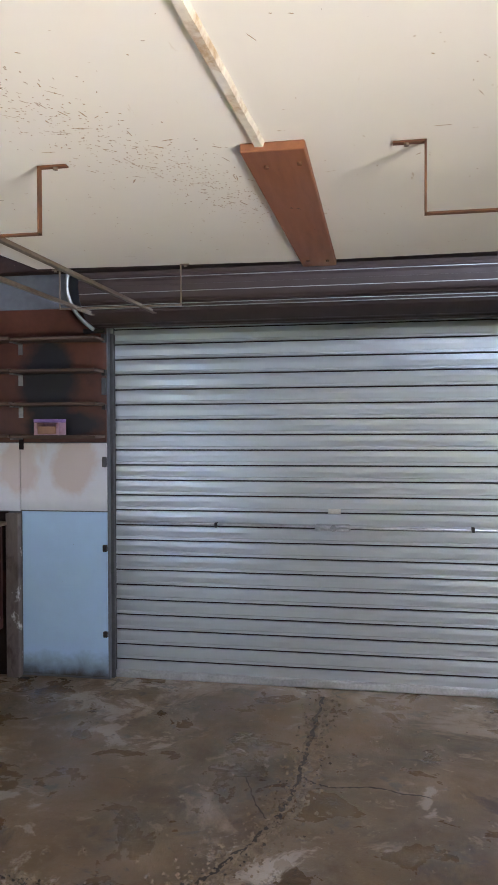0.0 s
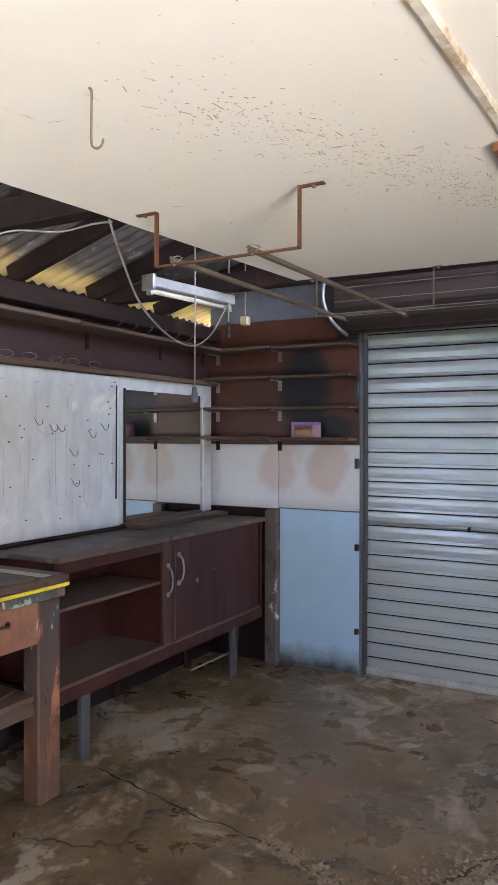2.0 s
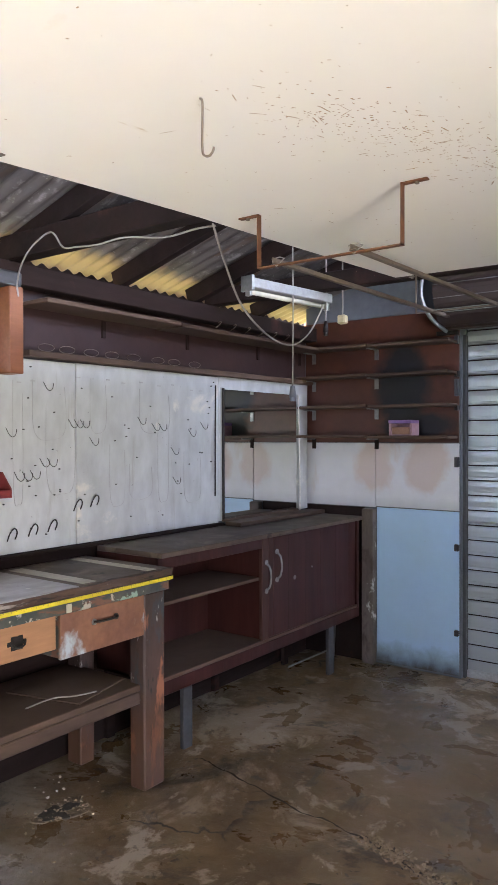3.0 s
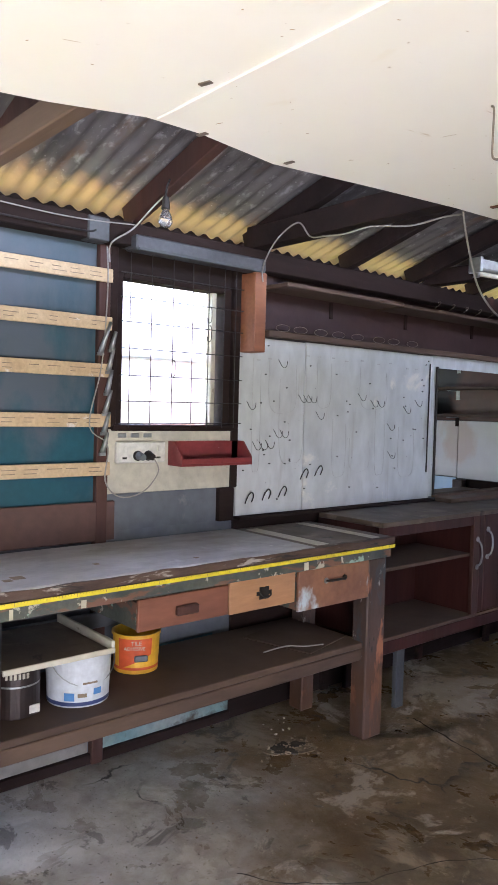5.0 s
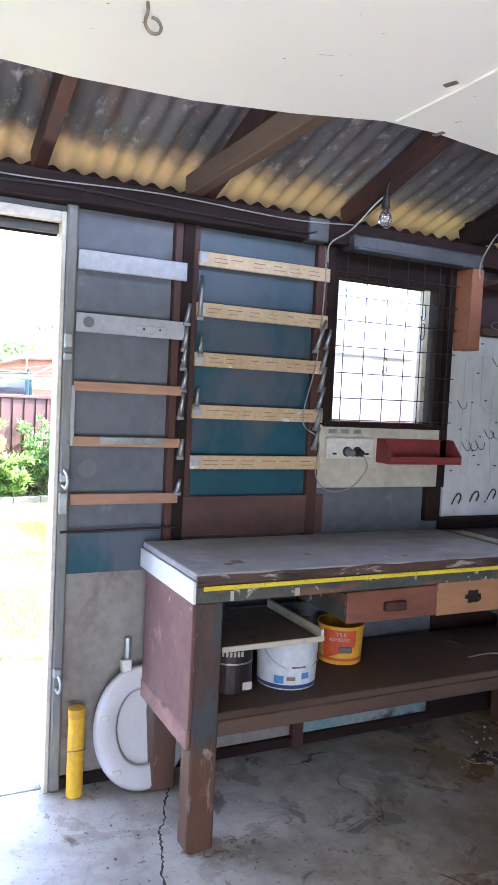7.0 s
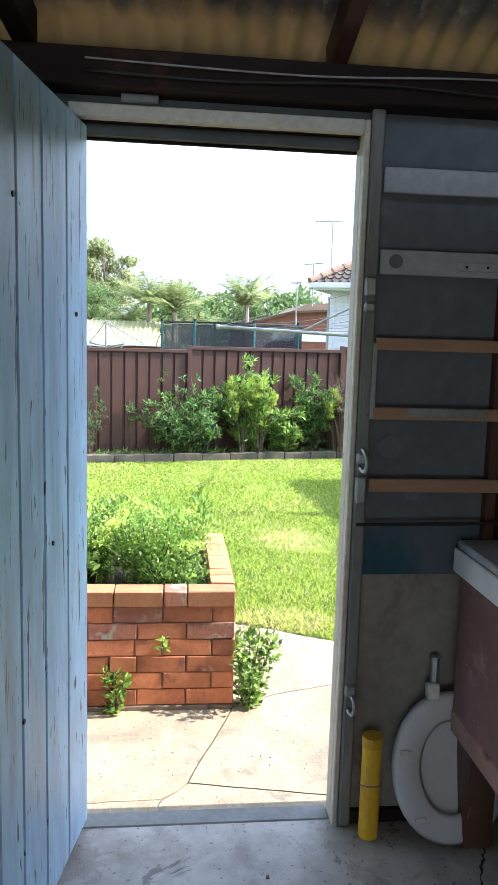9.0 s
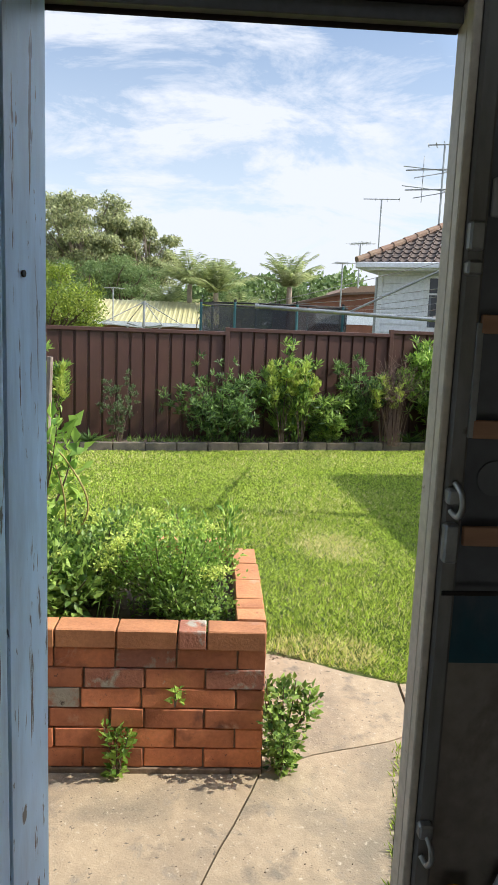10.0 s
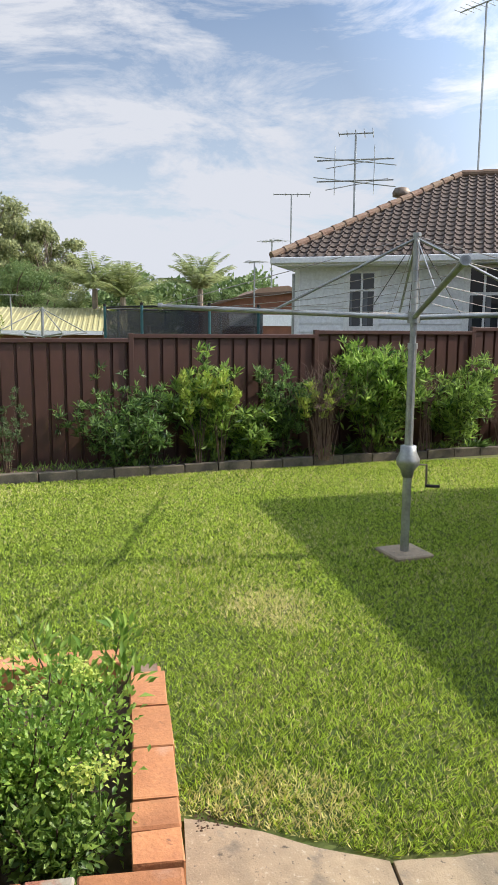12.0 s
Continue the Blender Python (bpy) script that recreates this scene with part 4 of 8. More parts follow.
# ---- roller door ----
def roller_door():
    d = thing("roller_door", (-1.05, 4.30, 0), "closed galvanised steel roller door with horizontal ribs", "roller door")
    prof, z = [], 0.0423
    while z < 2.10:
        for dz, dy in ((0.0, 0.0), (0.030, -0.002), (0.058, 0.0), (0.0595, 0.032), (0.0685, 0.032), (0.070, -0.003), (0.084, -0.002), (0.087, 0.001)):
            prof.append((0, 4.30 + dy, z + dz))
        z += 0.0887
    # dark strips set in the grooves paint the shade between ribs
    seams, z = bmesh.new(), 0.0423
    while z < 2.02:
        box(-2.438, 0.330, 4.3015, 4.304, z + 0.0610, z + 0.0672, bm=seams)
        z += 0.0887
    part("slat_seams", seams, M_DARK, d, "dark strips painting the shade in the grooves between the ribs")["kind"] = "stuff"
    part("curtain", profile_sheet(prof, (-2.445, 0, 0), (0.335, 0, 0)), M_ROLL, d)
    part("bottom_rail", box(-2.445, 0.335, 4.280, 4.318, 0.0005, 0.046, 0.006), M_BRIGHT, d)
    for x in (-2.452, 0.34):
        part("guide", box(x - 0.012, x + 0.011, 4.262, 4.325, 0.0, 2.03, 0.003), M_TIN_DARK, d)
    # lock bar and its handle
    part("lock_bar", rod((-2.43, 4.285, 0.925), (0.33, 4.285, 0.905), 0.0075, sides=8), M_BRIGHT, d, smooth=True)
    for x in (-1.83, -0.40):
        part("bar_guide", box(x - 0.008, x + 0.008, 4.268, 4.30, 0.902, 0.93, 0.002), M_BLACK, d)
    lock = part("lock", box(-1.26, -1.06, 4.266, 4.296, 0.893, 0.932, 0.006), M_BRIGHT, d, "worn steel centre lock")
    part("lock_handle", tube(curve_points([(-1.25, 4.262, 0.915), (-1.19, 4.245, 0.905), (-1.12, 4.245, 0.915), (-1.03, 4.262, 0.922), (-0.99, 4.262, 0.915)], 5), 0.007), M_BRIGHT, lock)
    part("lock_boss", rod((-1.155, 4.25, 0.912), (-1.155, 4.27, 0.912), 0.018, sides=16), M_STEEL, lock)
    part("lock_plate", box(-1.185, -1.115, 4.290, 4.299, 0.99, 1.018, 0.001), M_WHITEPL, d, "small white maker's plate")
    # the roll above
    bm = bmesh.new()
    ring_n = 40
    rings = []
    for x in (-2.50, 0.40):
        ring = []
        for k in range(ring_n * 3):
            a = k * math.tau / (ring_n * 3)
            r = 0.205 + (0.006 if k % 15 < 9 else (-0.005 if k % 15 in (11, 12) else 0.002))
            ring.append(bm.verts.new((x, 4.11 + r * math.cos(a), 2.255 + r * math.sin(a))))
        rings.append(ring)
    for k in range(ring_n * 3):
        bm.faces.new((rings[0][k], rings[0][(k + 1) % (ring_n * 3)], rings[1][(k + 1) % (ring_n * 3)], rings[1][k]))
    bm.faces.new(rings[0])
    bm.faces.new(rings[1])
    part("roll", bm, M_DRUM, d, "rolled part of the door in dark brown paint with ribs")
    # thin steel strips along the roll stand in for highlights on its ribs
    for k, (dz, dy) in enumerate(((0.15, -0.145), (0.12, -0.168), (0.02, -0.206), (-0.02, -0.206), (-0.055, -0.199), (-0.115, -0.172), (-0.13, -0.16))):
        part("rib_edge", box(-2.50, 0.40, 4.107 + dy - 0.003, 4.107 + dy + 0.003, 2.252 + dz, 2.2555 + dz), M_STEEL if k != 3 else M_DRUM, d, "thin strip set along a rib as its highlight")
    part("end_bracket", tube(curve_points([(-2.53, 4.0, 2.42), (-2.56, 3.93, 2.36), (-2.565, 3.90, 2.22), (-2.53, 3.95, 2.10), (-2.48, 4.06, 2.03)], 6), 0.011), M_STEEL, d, smooth=True)
    part("end_arm", box(-2.60, -2.47, 4.20, 4.232, 2.03, 2.055, 0.003), M_BLACK, d)
    for z, h in ((2.0, 0.05), (1.80, 0.035), (1.72, 0.10), (1.60, 0.03), (1.28, 0.06), (0.775, 0.04), (0.27, 0.035)):
        part("guide_clip", box(-2.492, -2.468, 4.205, 4.235, z - h / 2, z + h / 2, 0.003), M_TIN_DARK if h > 0.04 else M_BLACK, d)


roller_door()


# ---- shelves ----
def shelf_board(name, x0, x1, y0, y1, z, t, mat, label, group="", tilt=0.0):
    bm = box(x0, x1, y0, y1, z - t, z, 0.003)
    return solid(name, bm, mat, label, "shelf", group)


WALLSHELF = "narrow dusty timber shelf board on the brown hardboard wall"
for z, y0 in ((1.437, 4.05), (1.625, 4.06), (1.815, 4.05), (1.998, 4.06)):
    shelf_board("wall_shelf", -3.50, -2.995, y0, EY - 0.001, z + 0.004, 0.018, M_SHELF, WALLSHELF, "shelves on the far wall")
    shelf_board("wall_shelf", -2.99, -2.475, y0 + 0.01, EY - 0.001, z, 0.018, M_SHELF, WALLSHELF, "shelves on the far wall")
    for x in (-3.46, -3.0):
        br = thing("shelf_bracket", (x, EY, z - 0.09), "small pressed metal bracket under the shelf", "shelf bracket", "shelf brackets")
        part("upright", box(x - 0.014, x + 0.014, EY - 0.005, EY - 0.001, z - 0.085, z - 0.021), M_STEEL if z > 1.5 else M_DARK, br)
        part("arm", box(x - 0.011, x + 0.011, EY - 0.12, EY - 0.005, z - 0.024, z - 0.0185), M_STEEL, br)
for y0, y1, z in ((1.93, 2.75, 2.005), (2.755, 4.19, 2.0)):
    shelf_board("long_shelf", -3.517, -3.33, y0, y1, z, 0.02, M_SHELF, "long dusty timber shelf above the tool board", "long shelves")
for y in (2.4, 3.0, 3.65, 4.12):
    solid("shelf_bracket", box(-3.517, -3.508, y - 0.012, y + 0.012, 1.90, 1.98, 0.002), M_DARK, "grey metal bracket below the long shelf", "shelf bracket", "long shelf brackets")
shelf_board("tool_rail", -3.517, -3.45, 1.93, 4.19, 1.80, 0.028, M_SHELF, "rough narrow timber rail above the tool board")
cab_side = solid("end_board", box(-3.518, -3.40, 1.80, 1.865, 1.69, 2.04, 0.003), M_BOARD, "orange brown upright board end of the shelf", "board")

crate = thing("pink_crate", (-2.77, 4.13, 1.438), "small pink and purple carton lying open on the shelf", "box")
M_PINK = surface("pink_carton", (0.45, 0.27, 0.30), (0.38, 0.22, 0.27), 0.5, scale=8, bump=0.05)
M_PURPLE = surface("purple_carton", (0.22, 0.13, 0.35), (0.3, 0.18, 0.4), 0.5, scale=8, bump=0.05)
bm = box(-2.85, -2.70, 4.08, 4.18, 1.438, 1.444)
box(-2.85, -2.835, 4.08, 4.18, 1.444, 1.51, bm=bm)
box(-2.715, -2.70, 4.08, 4.18, 1.444, 1.51, bm=bm)
box(-2.835, -2.715, 4.17, 4.18, 1.444, 1.51, bm=bm)
part("carton_body", bm, M_PINK, crate)
part("carton_flap", box(-2.85, -2.70, 4.072, 4.182, 1.511, 1.53, 0.002), M_PURPLE, crate, "purple printed flap")
part("tray", box(-2.832, -2.72, 4.085, 4.165, 1.445, 1.488, 0.003), surface("tan_card", (0.36, 0.2, 0.13), rough=0.7), crate, "tan cardboard insert")


# ---- tool board and mirror ----
board = thing("tool_board", (-3.50, 2.5, 0.945), "dirty white painted tool board with hooks and traced tool outlines", "tool board")
part("panel", box(WX + 0.012, -3.497, 1.795, 2.215, 0.947, 1.765, 0.002), M_PEG, board)
part("panel", box(WX + 0.012, -3.496, 2.219, 3.245, 0.947, 1.768, 0.002), M_PEG, board)
part("panel", box(WX + 0.012, -3.499, 3.249, 4.195, 0.955, 1.80, 0.002), M_PEG, board)
part("ledge", box(WX + 0.012, -3.47, 1.80, 3.26, 0.930, 0.944, 0.002), M_DARK, board)


def board_hook(y, z, w=0.020, mat=M_BLACK, r=0.0015):
    h = [(-3.494, y - w * 0.8, z + 0.012), (-3.482, y - w * 0.8, z - 0.002), (-3.475, y - w * 0.6, z - 0.017), (-3.470, y - w * 0.1, z - 0.026), (-3.467, y + w * 0.5, z - 0.021), (-3.467, y + w * 0.8, z - 0.006), (-3.468, y + w * 0.85, z + 0.006)]
    solid("tool_hook", tube(curve_points(h, 4), r, sides=5), mat, "black bent wire hook on the white tool board", "hook", "tool hooks", smooth=True)


def arch_hook(y, z):
    h = [(-3.494, y - 0.017, z - 0.035), (-3.475, y - 0.017, z), (-3.47, y, z + 0.018), (-3.475, y + 0.017, z), (-3.49, y + 0.018, z - 0.03)]
    solid("tool_hook", tube(curve_points(h, 4), 0.003, sides=5), M_BLACK, "black bent wire hook on the white tool board", "hook", "tool hooks", smooth=True)


for y, z in ((1.867, 1.037), (1.972, 1.046), (2.074, 1.055), (2.217, 1.134), (2.316, 1.146)):
    arch_hook(y, z)
for y, z in ((1.90, 1.275), (1.94, 1.275), (1.98, 1.28), (2.03, 1.33), (2.07, 1.33), (2.187, 1.50), (2.22, 1.50), (2.255, 1.50), (2.31, 1.42), (2.62, 1.52), (2.72, 1.49), (2.77, 1.49), (2.863, 1.366), (2.875, 1.212), (3.0, 1.46), (3.10, 1.50), (1.86, 1.46), (2.05, 1.66)):
    board_hook(y, z)


def traced(pts, r=0.0013):
    bm = tube([(-3.4955, y, z) for y, z in pts], r, sides=4)
    return bm


M_TRACE = surface("grey_pencil_trace", (0.40, 0.41, 0.40), (0.46, 0.47, 0.46), 0.7, bump=0)
traces = thing("tool_outlines", (-3.496, 2.5, 1.1), "grey traced outlines of tools on the white board", "drawing")
for y0, z0, w, h in ((2.05, 1.18, 0.16, 0.40), (2.42, 1.10, 0.10, 0.30), (2.55, 1.12, 0.16, 0.18), (2.75, 1.10, 0.08, 0.42), (2.95, 1.08, 0.14, 0.28), (1.88, 1.15, 0.05, 0.52), (2.30, 1.45, 0.10, 0.25), (1.98, 1.42, 0.18, 0.26), (2.62, 1.45, 0.22, 0.22)):
    pts = curve_points([(-3.4955, y0, z0 + h), (-3.4955, y0, z0 + h * 0.3), (-3.4955, y0 + w * 0.15, z0 + 0.01), (-3.4955, y0 + w * 0.5, z0), (-3.4955, y0 + w * 0.9, z0 + 0.02), (-3.4955, y0 + w, z0 + h * 0.4), (-3.4955, y0 + w * 0.95, z0 + h * 0.9)], 4)
    part("outline", tube(pts, 0.0009, sides=4), M_TRACE, traces)
for y0, z0 in ((2.22, 1.70), (2.30, 1.70), (2.40, 1.70), (2.5, 1.69), (2.62, 1.70), (2.75, 1.69), (2.85, 1.70), (3.0, 1.68), (3.08, 1.68), (1.9, 1.66), (1.97, 1.67)):
    part("scrawl", box(-3.4962, -3.4945, y0, y0 + 0.022, z0, z0 + 0.006), M_TRACE, traces)
rnd = random.Random(11)
for k in range(46):
    y, z = rnd.uniform(1.83, 3.2), rnd.uniform(1.0, 1.74)
    part("nail", rod((-3.50, y, z), (-3.488, y, z), 0.0028, sides=6), M_BLACK, board)
for k in range(8):
    y = 2.0 + k * 0.14 + rnd.uniform(-0.03, 0.03)
    solid("wire_loop", tube([(-3.45 + 0.025 * math.cos(a) * 0.4, y + 0.035 * math.cos(a), 1.815 + 0.016 * math.sin(a)) for a in [i * math.tau / 14 for i in range(15)]], 0.0015, sides=5), M_BARE,
          "loop of thin wire lying on the timber rail", "wire", "wire loops", smooth=True)
for k in range(6):
    y = 3.02 + k * 0.13
    solid("rail_hook", tube(curve_points([(-3.335, y, 2.006), (-3.315, y, 2.015), (-3.305, y + 0.01, 2.03), (-3.315, y + 0.02, 2.04), (-3.33, y + 0.02, 2.034)], 4), 0.0022, sides=5), M_BARE,
          "pale wire hook on the edge of the long shelf", "hook", "shelf hooks", smooth=True)
solid("thin_dowel", rod((-3.485, 3.20, 1.10), (-3.485, 3.205, 1.72), 0.004), M_BLACK, "thin dark rod leaning on the tool board", "rod")

mirror = thing("mirror", (-3.49, 3.66, 0.965), "large frameless dusty mirror standing against the white board", "mirror")
bm = box(-3.493, -3.487, 3.285, 4.04, 0.0, 0.735)
bm.transform(Matrix.Translation((0, 0, 0.966)))
part("glass", bm, M_MIRROR, mirror)
part("edge_strip", box(-3.494, -3.482, 3.272, 3.284, 0.962, 1.71, 0.002), M_BLACK, mirror)
part("foot_strip", box(-3.494, -3.475, 3.272, 4.05, 0.950, 0.965, 0.002), M_SHELF, mirror)


# ---- wall battens with labels ----
for i, z in enumerate((1.94, 1.754, 1.571, 1.376, 1.186)):
    b = thing("label_batten", (-3.487, 0.86, z), "yellowed timber batten with rows of faded handwritten labels", "batten", "labelled battens")
    part("strip", box(-3.497, -3.482, 0.572, 1.137, z - 0.026, z + 0.026, 0.002), M_LABEL, b)
    rnd = random.Random(20 + i)
    for k in range(6):
        y = 0.62 + k * 0.084 + rnd.uniform(-0.01, 0.01)
        part("writing", box(-3.4835, -3.4812, y, y + rnd.uniform(0.03, 0.066), z + 0.005, z + 0.008), M_INK, b)
        if rnd.random() < 0.85:
            part("writing", box(-3.4835, -3.4812, y, y + rnd.uniform(0.02, 0.06), z - 0.010, z - 0.0072), M_INK, b)
    part("white_tag", box(-3.4838, -3.4808, 0.574, 0.606, z - 0.014, z + 0.022, 0.001), M_WHITEBATTEN, b)
for i, (z, h, mat, lab) in enumerate(((1.882, 0.066, M_WHITEBATTEN, "white painted batten across the grey wall sheet"), (1.668, 0.066, M_WHITEBATTEN, "white painted batten with a screwed plate and a round hole"),
                                      (1.448, 0.034, M_TANBATTEN, "thin tan timber batten"), (1.256, 0.034, M_TANBATTEN, "thin tan timber batten with a pale ruler on it"), (1.052, 0.038, M_TANBATTEN, "thin tan timber batten"))):
    b = thing("wall_batten", (-3.487, 0.33, z), lab, "batten", "wall battens")
    part("strip", box(-3.495, -3.483, 0.13, 0.527, z - h / 2, z + h / 2, 0.002), mat, b)
    if i == 1:
        part("hole_ring", rod((-3.486, 0.172, z + 0.002), (-3.4815, 0.172, z + 0.002), 0.019, sides=20), M_GREYSHEET, b)
        part("plate", box(-3.4835, -3.479, 0.34, 0.455, z - 0.018, z + 0.006, 0.002), M_WHITEBATTEN, b)
        for y in (0.37, 0.43):
            part("screw", rod((-3.4795, y, z - 0.006), (-3.4775, y, z - 0.006), 0.004), M_BLACK, b)
    if i == 3:
        part("ruler", box(-3.483, -3.480, 0.225, 0.46, z - 0.008, z + 0.017, 0.001), M_STEEL, b)
solid("white_disc", rod((WX + 0.006, 0.195, 1.157), (WX + 0.0095, 0.195, 1.157), 0.034, sides=28), M_GREYSHEET, "pale round patch on the grey wall sheet", "disc")
solid("wall_rod", rod((-3.49, 0.10, 0.937), (-3.485, 0.52, 0.944), 0.005), M_BLACK, "thin dark rod across the wall sheet", "rod")


def tin_tube(y, z, h, lean, r=0.012, fold=True):
    t = thing("tin_tube", (-3.478, y, z - h / 2), "bent strip of rolled galvanised tin tacked on the stud", "metal strip", "tin strips")
    bm = rod((-3.478, y - lean, z - h / 2), (-3.474, y + lean, z + h / 2), r, sides=8, r2=r * 0.55)
    part("roll", bm, M_STEEL, t, smooth=True)
    part("foot", box(-3.486, -3.475, y - lean - 0.012, y - lean + 0.014, z - h / 2 - 0.012, z - h / 2), M_STEEL, t)


for y, z, h in ((0.535, 1.735, 0.07), (0.53, 1.645, 0.08), (0.528, 1.575, 0.08), (0.532, 1.49, 0.07), (0.525, 1.40, 0.09), (0.53, 1.24, 0.065), (0.525, 1.10, 0.05)):
    tin_tube(y, z, h, 0.004)
for y, z, h in ((0.582, 1.80, 0.15), (0.59, 1.625, 0.07), (0.585, 1.43, 0.07)):
    tin_tube(y, z, h, 0.001, 0.010)
for y, z, h, ln in ((1.14, 1.69, 0.07, 0.008), (1.13, 1.615, 0.09, 0.010), (1.125, 1.53, 0.09, 0.009), (1.12, 1.45, 0.09, 0.012), (1.115, 1.37, 0.08, 0.010), (1.11, 1.29, 0.08, 0.010), (1.105, 1.70, 0.12, 0.02)):
    tin_tube(y, z, h, ln)


# ---- window, grid and what hangs about it ----
def window():
    w = tagged(new("window_1"), "timber window with frosted panes behind a wire grid", "", "", "structure")
    w.location = (WX - 0.03, 1.46, 1.36)
    bm = box(WX - 0.06, WX + 0.02, 1.17, 1.20, 1.35, 1.965, 0.003)
    box(WX - 0.06, WX + 0.02, 1.715, 1.755, 1.35, 1.965, 0.003, bm=bm)
    box(WX - 0.06, WX + 0.045, 1.15, 1.775, 1.335, 1.360, 0.003, bm=bm)
    box(WX - 0.06, WX + 0.02, 1.20, 1.715, 1.945, 1.965, 0.003, bm=bm)
    part("window_frame", bm, M_DARK, w)
    part("inner_stile", box(WX - 0.05, WX - 0.005, 1.665, 1.690, 1.360, 1.945, 0.003), M_CREAM, w, "flaking cream inner stile")
    for k in range(4):
        z0 = 1.362 + k * 0.146
        p = box(WX - 0.050, WX - 0.046, 1.20, 1.665, z0, z0 + 0.149)
        part("pane", p, M_FROST, w, "frosted glass louvre")
    part("louvre_rail", box(WX - 0.072, WX - 0.062, 1.20, 1.665, 1.632, 1.652, 0.002), M_CREAM, w, "cream blind rail behind the glass")
    g = thing("wire_grid", (-3.475, 1.46, 1.36), "rusty black wire security grid across the window", "wire grid")
    for y in (1.21, 1.31, 1.415, 1.515, 1.60, 1.685, 1.75):
        part("upright_wire", rod((-3.472, y, 1.35), (-3.472, y, 2.09), 0.0022, sides=5), M_BLACK, g)
    for z in (1.365, 1.454, 1.557, 1.664, 1.769, 1.865, 1.96, 2.05):
        part("cross_wire", rod((-3.468, 1.165, z), (-3.468, 1.79, z + 0.004), 0.0022, sides=5), M_BLACK, g)
    for y, z in ((1.415, 1.60), (1.60, 1.84), (1.60, 1.76)):
        solid("wire_hook", tube(curve_points([(-3.465, y, z + 0.03), (-3.462, y + 0.008, z + 0.02), (-3.46, y + 0.006, z - 0.03), (-3.462, y - 0.008, z - 0.04), (-3.463, y - 0.012, z - 0.02)], 4), 0.002, sides=5), M_BLACK,
              "small wire hook hung on the window grid", "hook", "grid hooks", smooth=True)


window()
light = thing("batten_light", (-3.43, 1.49, 2.04), "old grey fluorescent batten light above the window, unlit", "light fitting")
bm = box(-3.49, -3.40, 1.19, 1.86, 2.045, 2.10, 0.006)
part("housing", bm, surface("grey_painted_tin", (0.095, 0.095, 0.10), (0.07, 0.07, 0.075), 0.5, metal=0.3, scale=5, bump=0.1), light)
part("cover", box(-3.412, -3.395, 1.20, 1.85, 2.04, 2.052, 0.002), M_TIN_DARK, light)
jb = thing("junction_box", (-3.46, 1.06, 2.05), "grey painted electrical junction box at the wall top", "junction box")
part("case", box(-3.495, -3.43, 1.00, 1.09, 2.055, 2.145, 0.005), M_TIN_DARK, jb)

panel = thing("cream_board", (-3.495, 1.46, 1.08), "grubby cream painted board below the window carrying the power outlet", "panel")
part("sheet", box(WX + 0.012, -3.503, 1.128, 1.79, 1.082, 1.342, 0.002), M_CREAM, panel)
outlet = thing("power_outlet", (-3.49, 1.28, 1.20), "off white double power outlet with dark switches and a plug", "power outlet")
part("face", box(-3.502, -3.478, 1.165, 1.395, 1.205, 1.292, 0.005), M_WHITEPL, outlet)
for y in (1.26, 1.31):
    part("socket_hole", rod((-3.479, y, 1.235), (-3.474, y, 1.235), 0.021, sides=16), M_BLACK, outlet)
for y in (1.2, 1.36):
    part("switch", box(-3.479, -3.473, y - 0.008, y + 0.008, 1.25, 1.275, 0.002), M_WHITEPL, outlet)
    part("pin_slot", box(-3.4785, -3.4765, y - 0.01, y + 0.01, 1.222, 1.23), M_BLACK, outlet)
part("plug", rod((-3.475, 1.265, 1.235), (-3.44, 1.265, 1.23), 0.018, sides=14, r2=0.013), M_GREYSHEET, outlet, "grey plug")
part("plug", rod((-3.475, 1.31, 1.235), (-3.44, 1.31, 1.23), 0.018, sides=14, r2=0.013), M_BLACK, outlet, "black plug")
solid("white_flex", tube(curve_points([(-3.44, 1.315, 1.225), (-3.43, 1.33, 1.17), (-3.45, 1.27, 1.09), (-3.46, 1.17, 1.075), (-3.47, 1.11, 1.14), (-3.475, 1.12, 1.28), (-3.475, 1.04, 1.36), (-3.475, 1.09, 1.6), (-3.475, 1.11, 1.9), (-3.47, 1.1, 2.05)], 7), 0.0028), M_CABLE,
      "grey white cord looping from the outlet up the wall", "cable", smooth=True)
for y in (1.20, 1.26, 1.32):
    solid("panel_plate", box(-3.503, -3.498, y - 0.02, y + 0.02, 1.308, 1.325, 0.002), M_STEEL, "small bare metal plate on the cream board", "plate", "plates over the outlet")
rs = thing("red_wall_tray", (-3.45, 1.59, 1.19), "dark red painted timber tray shelf with holes below the window", "shelf")
part("base", box(-3.503, -3.40, 1.43, 1.80, 1.19, 1.20, 0.002), M_REDPAINT, rs)
part("back", box(-3.503, -3.495, 1.43, 1.80, 1.20, 1.292, 0.002), M_REDPAINT, rs)
part("front", box(-3.408, -3.40, 1.43, 1.80, 1.20, 1.222, 0.002), M_REDPAINT, rs)
for y in (1.425, 1.797):
    bm = prism([(-3.503, 1.292), (-3.503, 1.19), (-3.40, 1.19), (-3.40, 1.225), (-3.46, 1.292)], 0, 0.008)
    bm.transform(Matrix.Translation((0, y, 0)) @ Matrix(((1, 0, 0, 0), (0, 0, 1, 0), (0, 1, 0, 0), (0, 0, 0, 1))))
    part("side", bm, M_REDPAINT, rs)
part("holder_strip", box(-3.47, -3.43, 1.46, 1.77, 1.206, 1.214), M_WHITEPL, rs, "pale worn strip")

